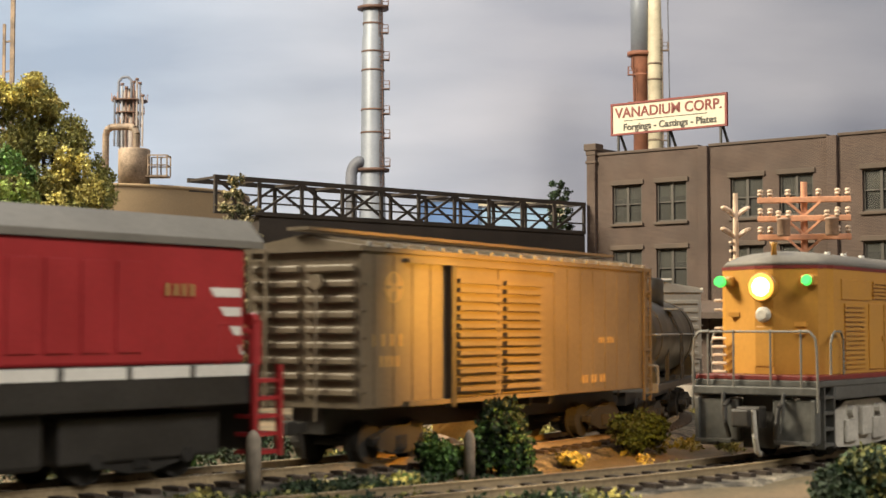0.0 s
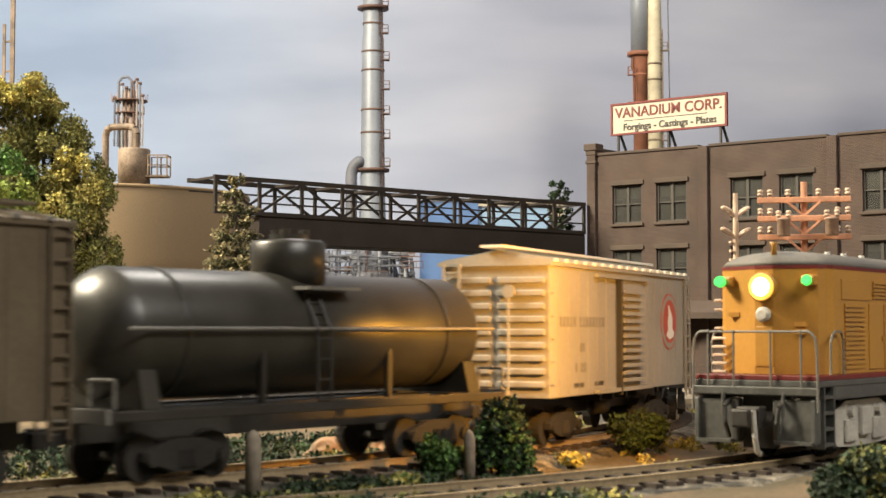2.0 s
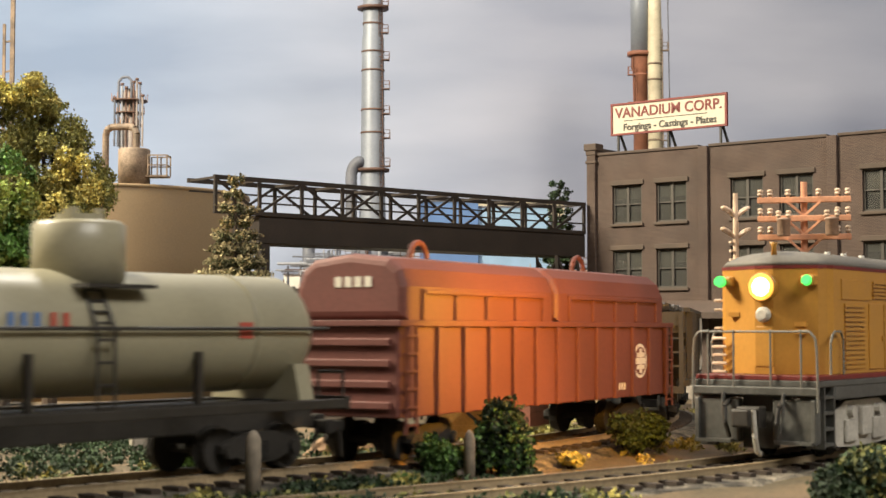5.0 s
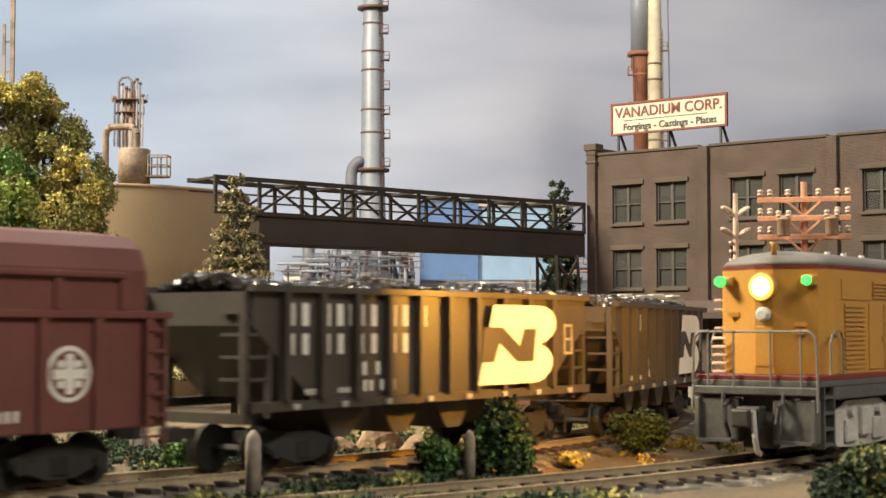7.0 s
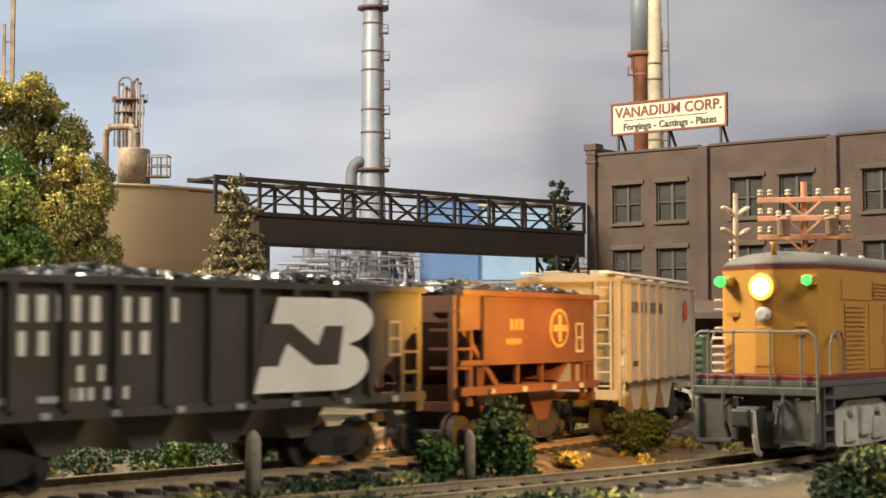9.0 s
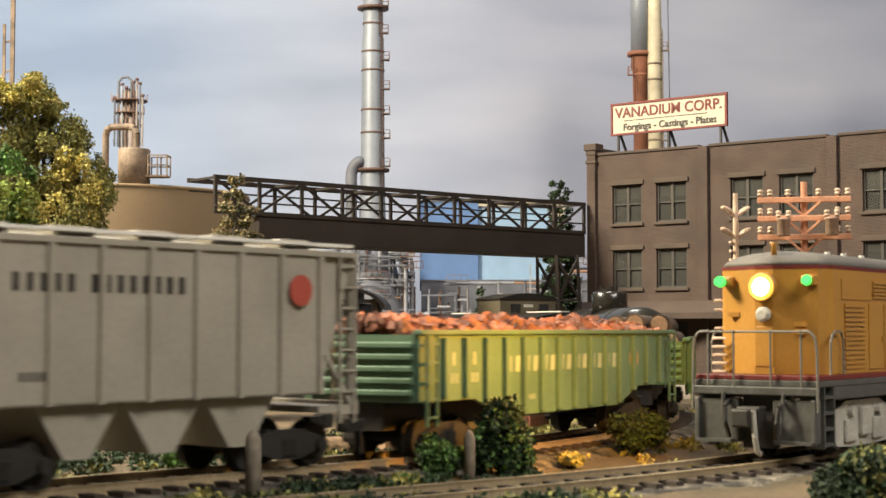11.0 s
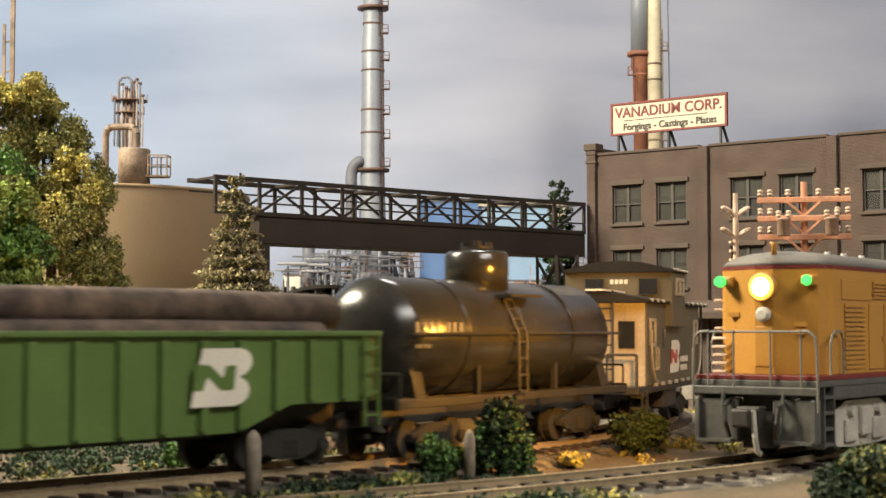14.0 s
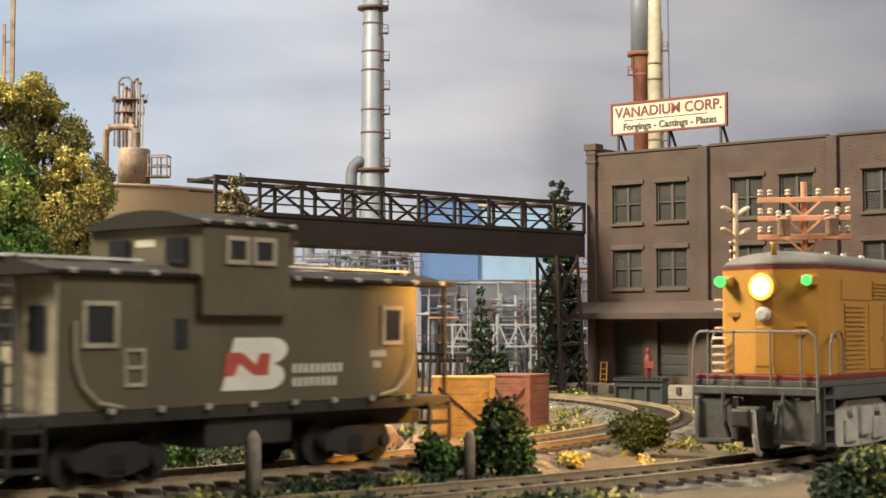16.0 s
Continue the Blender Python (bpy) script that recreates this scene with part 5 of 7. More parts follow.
        tube(bm, [(-10, s * 16.6, 20), (-10, s * 16.6, zr - 3), (-11.5, s * 16.6, zr - 0.6), (-13, s * 16.6, zr), (-17, s * 16.6, zr), (-18.6, s * 16.6, zr - 2), (-18.6, s * 16.6, 20)], 0.32, 8)
    part("front_railing", bm, M_GREY, t, "grey wire safety railing")
    # Buff rungs: their lit look is put into the colour.
    bm = nb()
    for z in np.arange(22, 33, 2.2):
        tube(bm, [(-9, -15.8, z), (-9, -12, z)], 0.4)
        tube(bm, [(-13, -15.8, z), (-9, -15.8, z)], 0.4)
    part("side_grille", bm, M_INSUL, t, "grab irons coloured buff as if lit")
    for s in (-1, 1):
        bm = nb()
        for k in range(4):
            box(bm, -10.5, -4.6, s * 12.4, s * 17.0, 3.6 + 4.0 * k, 4.4 + 4.0 * k)
        for x in (-10.8, -4.4):
            box(bm, x - 0.4, x + 0.4, s * 12.2, s * 17.1, 3.0, 18.5)
        part("step_well", bm, M_PILOT, t)
    for x in (-38, -128):
        k = truck(t, x, material=M_SILTRK, big=True)
        bm = nb()
        for s in (-1, 1):
            prism(bm, [(x - 20, 4), (x - 18, 2.6), (x - 8, 2.2), (x + 8, 2.2), (x + 18, 2.6), (x + 20, 4), (x + 20, 12), (x + 12, 14.4), (x - 12, 14.4), (x - 20, 12)], s * 12.7, s * 14.2, "y")
            for dx in (-10, 10):
                box(bm, x + dx - 4, x + dx + 4, s * 14.2, s * 15.2, 3.5, 9.5, 0.4)
                rod(bm, (x + dx, s * 14.2, 11.5), (x + dx, s * 15.8, 11.5), 1.6, 10)
            box(bm, x - 3.5, x + 3.5, s * 14.2, s * 15.6, 5, 12.5, 0.3)
        part("truck_side", bm, M_SILTRK, k, "silver-grey cast truck side")
    part("fuel_tank", box(nb(), -106, -62, -14.5, 14.5, 4, 15.1, 1.4), M_PILOT, t)
    return t


M_HEAD = mat("headlight_glow", (1.0, 0.9, 0.7), 0.3, glow=9.0, glow_color=(1.0, 0.72, 0.28))
M_HALO = mat("headlight_glare_ring", (1.0, 0.7, 0.25), 0.3, glow=1.15, glow_color=(1.0, 0.48, 0.03))
M_GREENLAMP = mat("green_glow", (0.05, 0.8, 0.2), 0.3, glow=1.3, glow_color=(0.10, 1.0, 0.13))


def insulator(bm, x, y, z):
    lathe(bm, [(z, 0.6), (z + 0.7, 0.6), (z + 0.8, 1.15), (z + 1.4, 1.15), (z + 1.6, 0.75), (z + 1.9, 0.75), (z + 2.1, 1.12), (z + 2.8, 1.05), (z + 3.1, 0.6)], 10, "z", (x, y, 0))


def utility_pole(x, y, top, turn, transformers):
    g = ground_z(y) - 2
    t = thing("utility_pole", "reddish-brown utility pole with crossarms and buff insulators", "utility pole", mpose(x, y, 0, turn), "line poles")
    part("pole", rod(nb(), (0, 0, g), (0, 0, top), 1.9, 14, 1.25), M_POLE, t)
    for k, z in enumerate((top - 7, top - 14.2, top - 21.4)):
        arm = part("crossarm", box(nb(), -17.6, 17.6, -3.4, -1.9, z - 1.3, z + 1.0, 0.3), M_POLE, t)
        for xx in (-16.5, -12.8, -6.0, 5.5, 12.6, 16.4):
            if k and abs(xx) < 8:
                continue
            part("insulator", insulator_bm(xx, -2.6, z + 1.0), M_INSUL, arm)
        for s in (-1, 1):
            part("arm_brace", beam(nb(), (s * 6.2, -3.6, z - 1), (0, -2.2, z - 6.4), 0.9, 0.9), M_POLE, t)
    if transformers:
        for xx in (-7.6, 10.4):
            tr = part("transformer", lathe(nb(), [(top - 21.4, 2.1), (top - 21.0, 2.5), (top - 15.4, 2.5), (top - 15.2, 2.8), (top - 14.6, 2.8), (top - 14.3, 1.6)], 20, "z", (xx, -6.8, 0)), M_TRANSF, t, "weathered tan can transformer")
            for dx in (-1.9, 1.9):
                part("bushing", insulator_bm(xx + dx, -6.8, top - 14.6), M_INSUL, tr)
    return t


def insulator_bm(x, y, z):
    bm = nb()
    insulator(bm, x, y, z)
    return bm


def loop_pole(x, y, top):
    g = ground_z(y) - 2
    t = thing("utility_pole", "utility pole with looped wire brackets, coloured pale as if lit", "utility pole", mpose(x, y, 0, 10), "line poles")
    # Pole and brackets take insulator buff so that their colour looks lit.
    part("pole", rod(nb(), (0, 0, g), (0, 0, top), 1.7, 14, 1.0), M_INSUL, t)
    for z, r in ((top - 6.5, 5.0), (top - 15.0, 5.4)):
        for s in (-1, 1):
            pts = [(s * 0.8, 0, z - 2.5), (s * r * 0.6, -1.6, z - 0.4), (s * r, -1.4, z + 0.8), (s * r, 1.4, z + 0.8), (s * r * 0.6, 1.6, z - 0.4), (s * 0.8, 0, z - 2.5)]
            part("bracket", tube(nb(), pts, 0.7, 8), M_INSUL, t)
    for k in range(5):
        part("step_iron", box(nb(), -2.6, -1.4, -1, 1, top - 34 + 3.5 * k, top - 33 + 3.5 * k, 0.2), M_INSUL, t)
    return t


# ---- plants ----
M_LEAF_OLIVE = mat("leaf_olive", (0.30, 0.285, 0.075), 0.8, var=0.3, grain=300, stain=120, island=0.5, tint=(0.14, 0.15, 0.045))
# Straw weeds, and the painted golden highlights of the big tree.
M_LEAF_STRAW_LIT = mat("leaf_straw_and_lit", (0.60, 0.53, 0.15), 0.8, var=0.25, island=0.4)
M_LEAF_GREEN = mat("leaf_green", (0.16, 0.33, 0.07), 0.8, var=0.3, island=0.5)
M_LEAF_LIT = mat("leaf_green_lit", (0.40, 0.52, 0.13), 0.8, var=0.25, island=0.45)
M_LEAF_DARK = mat("leaf_dark", (0.040, 0.080, 0.028), 0.8, var=0.3, island=0.45)
M_LEAF_CONE = mat("needle_green", (0.115, 0.12, 0.045), 0.8, var=0.3, island=0.5)
M_LEAF_LIT_TIP = mat("needle_lit_tip", (0.50, 0.42, 0.22), 0.8, var=0.3, island=0.4)
M_BARK = mat("bark", (0.075, 0.05, 0.032), 0.9, var=0.3, bump=0.5)


def leaf_cloud(lobes, n, size, rng, shell=0.55):
    """Many small bent leaf flakes scattered through uneven lobes."""
    vs, fs = [], []
    vol = np.array([a[3] * a[4] * a[5] for a in lobes]) ** (2 / 3)
    pick = rng.choice(len(lobes), n, p=vol / vol.sum())
    for k in pick:
        cx, cy, cz, rx, ry, rz = lobes[k]
        d = rng.normal(size=3)
        d /= np.linalg.norm(d)
        r = shell + (1 - shell) * rng.random()
        r *= 1 + 0.30 * noise.noise(Vector((d * 2.3 + k * 3.1).tolist())) + 0.10 * rng.normal()
        c = np.array([cx + d[0] * rx * r, cy + d[1] * ry * r, cz + d[2] * rz * r])
        a, b = rng.normal(size=3), rng.normal(size=3)
        a /= np.linalg.norm(a)
        b = np.cross(a, b)
        b /= np.linalg.norm(b)
        s = size * rng.uniform(0.5, 1.3)
        nrm = np.cross(a, b)
        i = len(vs)
        vs += [tuple((c + a * s) * K), tuple((c + b * s * 0.7 + nrm * s * 0.3) * K), tuple((c - a * s) * K), tuple((c - b * s * 0.7 + nrm * s * 0.3) * K)]
        fs += [(i, i + 1, i + 2), (i, i + 2, i + 3)]
    return vs, fs


def clumps(lobes, count, share_r, rng):
    """Break each lobe into smaller clumps set round its shell."""
    out = []
    for cx, cy, cz, rx, ry, rz in lobes:
        for _ in range(count):
            d = rng.normal(size=3)
            d /= np.linalg.norm(d)
            q, f = rng.uniform(0.58, 1.02), share_r * rng.uniform(0.7, 1.3)
            out.append((cx + d[0] * rx * q, cy + d[1] * ry * q, cz + d[2] * rz * q, rx * f, ry * f, rz * f))
    return out


def leaves(name, data, material, parent, label=""):
    me = bpy.data.meshes.new(name)
    me.from_pydata(data[0], [], data[1])
    me.materials.append(material)
    ob = new(name, me)
    ob.parent = parent
    if label:
        ob["label"] = label
    return ob


def tree(name, label, x, y, lobes, n, size, material, seed, trunk_top, accent=None, trunk_r=2.4):
    g = ground_z(y) - 1
    t = thing(name, label, "tree", mpose(x, y, 0))
    rng = np.random.default_rng(seed)
    bm = rod(nb(), (0, 0, g), (0, 0, trunk_top), trunk_r, 10, trunk_r * 0.4)
    for cx, cy, cz, *_ in lobes:
        z = g + (trunk_top - g) * rng.uniform(0.3, 0.8)
        rod(bm, (0, 0, min(z, cz)), (cx, cy, cz), trunk_r * 0.4, 6, trunk_r * 0.12)
    part("trunk", bm, M_BARK, t)
    leaves("crown", leaf_cloud(clumps(lobes, 26, 0.29, rng), n, size, rng, 0.45), material, t)
    if accent:
        leaves("crown", leaf_cloud(clumps(accent[0], 14, 0.30, rng), accent[1], size, rng, 0.6), accent[2], t)
    return t


def conifer(label, x, y, top, base, r0, n, size, seed, mats, tiers=14, taper=0.88):
    g = ground_z(y) - 1
    t = thing("conifer", label, "tree", mpose(x, y, 0))
    rng = np.random.default_rng(seed)
    part("trunk", rod(nb(), (0, 0, g), (0, 0, top - 2), 1.7, 8, 0.3), M_BARK, t)
    lobes = []
    for k in range(tiers):
        u = k / (tiers - 1)
        z = base + (top - base) * u
        r = r0 * (1 - taper * u) + 1.0
        m = max(3, int(3 + 8 * (1 - u)))
        for j in range(m):
            a = 2 * math.pi * (j + 0.5 * (k % 2) + rng.uniform(-0.2, 0.2)) / m
            q = r * rng.uniform(0.7, 1.05)
            lobes.append((q * 0.68 * math.cos(a), q * 0.68 * math.sin(a), z - 0.12 * q + rng.uniform(-1, 1), max(1.7, q * 0.42), max(1.7, q * 0.42), (top - base) / tiers * 0.5))
    leaves("foliage", leaf_cloud(lobes, n, size, rng, 0.2), mats[0], t)
    if len(mats) > 1:
        # Paler needle copy on the outer tips paints the light they catch.
        leaves("lit_tip_foliage", leaf_cloud([(l[0] * 1.15, l[1] * 1.15, l[2] + 0.8, l[3], l[4], l[5]) for l in lobes], int(n * 0.5), size, rng, 0.5), mats[1], t)
    return t


def bush(label, x, y, z, rx, rz, n, size, material, seed, accent=None, name="bush"):
    t = thing(name, label, "bush", mpose(x, y, z), "lineside bushes")
    rng = np.random.default_rng(seed)
    bm = nb()
    lobes = []
    for k in range(7):
        a, q = rng.uniform(0, 6.28), rx * 0.55 * math.sqrt(rng.random())
        c = (q * math.cos(a), q * math.sin(a), rz * rng.uniform(0.3, 1.3))
        s = rng.uniform(0.45, 0.68)
        lobes.append((*c, rx * s, rx * s, rz * s * 0.9))
        rod(bm, (0, 0, -3), c, 0.5, 5, 0.2)
    part("stems", bm, M_BARK, t)
    leaves("foliage", leaf_cloud(lobes, n, size, rng, 0.35), material, t)
    if accent:
        leaves("foliage", leaf_cloud(lobes[:3], n // 7, size, rng, 0.85), accent, t)
    return t


# ---- small lineside things ----
def crate(x, y, z, w, d, h, turn, material, label):
    t = thing("crate", label, "crate", mpose(x, y, z, turn), "wooden crates")
    n = 8
    for k in range(n):
        z0 = h * k / n
        part("plank", box(nb(), -w / 2, w / 2, -d / 2, -d / 2 + 0.8, z0 + 0.06, z0 + h / n - 0.06), material, t)
        part("plank", box(nb(), w / 2 - 0.8, w / 2, -d / 2 + 0.85, d / 2 - 0.85, z0 + 0.06, z0 + h / n - 0.06), material, t)
        part("plank", box(nb(), -w / 2, -w / 2 + 0.8, -d / 2 + 0.85, d / 2 - 0.85, z0 + 0.06, z0 + h / n - 0.06), material, t)
        part("plank", box(nb(), -w / 2, w / 2, d / 2 - 0.8, d / 2, z0 + 0.06, z0 + h / n - 0.06), material, t)
    part("lid", box(nb(), -w / 2 - 0.3, w / 2 + 0.3, -d / 2 - 0.3, d / 2 + 0.3, h + 0.02, h + 0.9, 0.15), material, t)
    for s in (-1, 1):
        part("batten", box(nb(), s * w / 2 - (2.2 if s > 0 else 0), s * w / 2 + (0 if s > 0 else 2.2), -d / 2 - 0.6, -d / 2 - 0.02, 0, h), material, t)
    for a, b in (((-w / 2 + 2, h - 3), (w / 2 - 2, 3)), ((-w / 2 + 2, 3), (w / 2 - 2, h - 3))):
        part("brace", beam(nb(), (a[0], -d / 2 - 0.35, a[1]), (b[0], -d / 2 - 0.35, b[1]), 0.6, 1.1), M_TIE if a[1] > b[1] else material, t)
    return t


def fence_post(x, y, z0, z1, r):
    t = thing("marker_post", "weathered pale wooden lineside post with a pointed top", "post", mpose(x, y, 0), "lineside posts")
    part("post", lathe(nb(), [(z0, r), (z1 - 2.2, r * 0.98), (z1 - 0.9, r * 0.72), (z1, r * 0.2)], 12), M_POST, t)
    return t


M_POST = mat("post_pale", (0.33, 0.28, 0.215), 0.9, var=0.2, grain=500, bump=0.4)
M_CRATEY = mat("crate_ochre", (0.60, 0.34, 0.09), 0.75, var=0.12, stain=150)
M_CRATER = mat("crate_red_brown", (0.27, 0.10, 0.062), 0.75, var=0.14, stain=150)
M_BIN = mat("dumpster_grey_green", (0.042, 0.052, 0.052), 0.5, var=0.12)


def dumpster():
    t = thing("dumpster", "dark grey-green dumpster with ribbed lid by the dock", "dumpster", mpose(113, 872, -11.0, -18) @ Matrix.Diagonal((1.14, 1.14, 1.14, 1)))
    part("bin", prism(nb(), [(-12, 0.8), (12, 0.8), (12, 12.4), (-12, 12.4)], -8, 8, "y"), M_BIN, t)
    for s in (-1, 1):
        part("rib", box(nb(), -12.4, 12.4, s * 8.02, s * 9.0, 9.6, 10.8, 0.2), M_BIN, t)
    for x in (-11.5, -3.8, 3.8, 11.5):
        part("rib", box(nb(), x - 0.6, x + 0.6, -9.0, -8.02, 1, 9.5, 0.2), M_BIN, t)
    lid = part("lid", box(nb(), -12.6, 12.6, -8.8, 8.8, 12.45, 13.3, 0.2), M_BLACK, t)
    for x in np.arange(-11.5, 12, 2.3):
        part("lid_rib", box(nb(), x - 0.5, x + 0.5, -8.6, 8.6, 13.32, 14.1, 0.15), M_BIN, lid)
    part("skid", box(nb(), -11, 11, -6, 6, 0, 0.78), M_BLACK, t)
    return t


def figurine():
    """A tiny painted plastic figure, one plain shape."""
    bm = nb()
    lathe(bm, [(0, 1.6), (9, 2.0), (10, 2.5), (15.5, 2.7), (17, 1.4), (17.6, 0.9), (18.2, 1.6), (20, 1.7), (21.2, 0.8)], 12)
    box(bm, -0.5, 5.5, -3.2, -2.4, 9.5, 13.5)
    o = tagged(part("figurine", bm, mat("figure_red", (0.28, 0.04, 0.035), 0.6)), "tiny red painted plastic figure on the loading dock", "figurine")
    o.matrix_basis = mpose(127.6, 952.2, -1.8, -30) @ Matrix.Diagonal((0.85, 0.85, 1.08, 1))
    return o


def barrel_stack():
    t = thing("hand_truck", "small yellow hand truck standing on the dock", "hand truck", mpose(101.8, 972.5, -1.8, -36) @ Matrix.Diagonal((0.86, 0.86, 0.86, 1)))
    bm = nb()
    for x in (-2.6, 2.6):
        beam(bm, (x, 0, 0), (x, 1.2, 16), 0.8, 0.8)
    for z in (3, 7, 11, 15.6):
        beam(bm, (-2.6, z * 0.075, z), (2.6, z * 0.075, z), 0.8, 0.8)
    part("frame", bm, M_CRATEY, t)
    part("toe_plate", box(nb(), -3, 3, -3.4, 0, 0, 0.6), M_CRATEY, t)
    bm = nb()
    for x in (-3.6, 3.6):
        rod(bm, (x - 0.5, 1, 1.6), (x + 0.5, 1, 1.6), 1.6, 12)
    part("wheels", bm, M_BLACK, t)
    return t


def arched_shed():
    t = thing("arched_shed", "black shed with an arched roof and small windows", "shed", mpose(-66, 905, -10, -4))
    n = 14
    arc = [(math.cos(math.pi * k / n), math.sin(math.pi * k / n)) for k in range(n + 1)]
    prof = [(-34 * p, 54 + 14.5 * q) for p, q in arc] + [(-31.5 * p, 54 + 12.6 * q) for p, q in arc[::-1]]
    part("roof", prism(nb(), prof, -18, 18, "y"), M_BLACK, t, "black arched roof")
    part("wall", box(nb(), -28, 28, -14, 14, 0, 44), M_BLACK, t)
    for x in np.linspace(-27, 27, 6):
        part("post", box(nb(), x - 1.6, x + 1.6, -14.4, 14, 44.02, 53.9 + 12.4 * math.sqrt(1 - (x / 31.5) ** 2)), M_BLACK, t)
    part("lintel", box(nb(), -28, 28, -14.8, -14.42, 57.5, 60.0), M_BLACK, t)
    part("glazing", box(nb(), -26, 26, -12.5, -12.2, 44.05, 57.4), M_WINGLASS, t)
    for k in range(6):
        part("roof_vent", lathe(nb(), [(54.2, 1.6), (67.5, 1.6), (68.2, 1.0)], 10, "z", (-30 + 5.5 * k, 8, 0)), M_BLACK, t)
    return t


def pallet_rack():
    t = thing("picket_rack", "dark slatted timber rack behind the crates", "rack", mpose(-2, 700, -9, 4))
    for x in np.linspace(-11, 11, 8):
        part("slat", beam(nb(), (x, 0, 0), (x + 1.0, 0, 30), 1.4, 1.2), M_TIE, t)
    for z in (6, 27):
        part("rail", beam(nb(), (-12, 0.9, z), (13, 0.9, z), 0.8, 1.6), M_TIE, t)
    return t

# ---- far industry in front of the backdrop ----
M_COLUMN = mat("column_pale", (0.42, 0.36, 0.33), 0.6, var=0.2, stain=80)
M_BLUE = mat("shed_blue", (0.10, 0.19, 0.40), 0.7, var=0.05)
M_BLUE2 = mat("shed_pale_blue", (0.26, 0.40, 0.58), 0.7, var=0.05)
M_PIPEW = mat("pipe_white", (0.37, 0.385, 0.43), 0.6)
M_PIPEG = mat("pipe_grey", (0.155, 0.165, 0.20), 0.6)
M_PIPEO = mat("pipe_orange", (0.42, 0.23, 0.13), 0.6)
FY = 1450.0
FK = FY / 2700.0


def fx(px):
    return (px - 784) * FK


def fz(py):
    return 32.1 + (584 - py) * FK


def far_box(name, label, x0, x1, y0, y1, material, dep=30, dy=0, parts=()):
    t = thing(name, label, "industrial building", mpose(0, FY + dy, 0))
    w = part("wall", box(nb(), fx(x0), fx(x1), 0, dep, fz(y1), fz(y0)), material, t)
    part("roof", box(nb(), fx(x0) - 1, fx(x1) + 1, -1, dep + 1, fz(y0) + 0.02, fz(y0) + 1.6), M_PIPEG, t)
    return t


def pipe_rack(x0, x1, y0, y1, seed, dens):
    """Pipes, posts and platforms of a refinery, far off."""
    rng = random.Random(seed)
    t = thing("pipe_rack", "tangle of white, grey and rusty refinery pipework", "refinery", mpose(0, FY - 18, 0), "refinery pipe racks")
    for k in range(dens):
        x = rng.uniform(x0, x1)
        top = y0 + (y1 - y0) * rng.random() ** 1.6
        m = rng.choice((M_PIPEW, M_PIPEG, M_PIPEG, M_RUSTDK, M_PIPEW, M_PIPEG))
        part("riser", rod(nb(), (fx(x), rng.uniform(-8, 12), -30), (fx(x), rng.uniform(-8, 12), fz(top)), rng.uniform(0.6, 1.7), 8), m, t)
    for k in range(dens):
        z = y0 + (y1 - y0) * rng.random()
        a = rng.uniform(x0, x1 - 10)
        b = min(x1, a + rng.uniform(15, 90))
        y = rng.uniform(-10, 10)
        m = rng.choice((M_PIPEW, M_PIPEW, M_PIPEG, M_PIPEG, M_PIPEG, M_PIPEO))
        part("header", rod(nb(), (fx(a), y, fz(z)), (fx(b), y, fz(z)), rng.uniform(0.5, 1.4), 8), m, t)
    for k in range(dens // 4):
        a, z = rng.uniform(x0, x1 - 20), y0 + (y1 - y0) * rng.random()
        bm = nb()
        for s in (0, 1):
            beam(bm, (fx(a), -12, fz(z) + 6 * s), (fx(a + 36), -12, fz(z) + 6 * s), 0.7, 0.9)
        for j in range(4):
            beam(bm, (fx(a + 12 * j), -12, fz(z)), (fx(a + 12 * j), -12, fz(z) + 6), 0.6, 0.6)
        part("railing", bm, rng.choice((M_RUSTDK, M_PIPEG)), t)
    return t


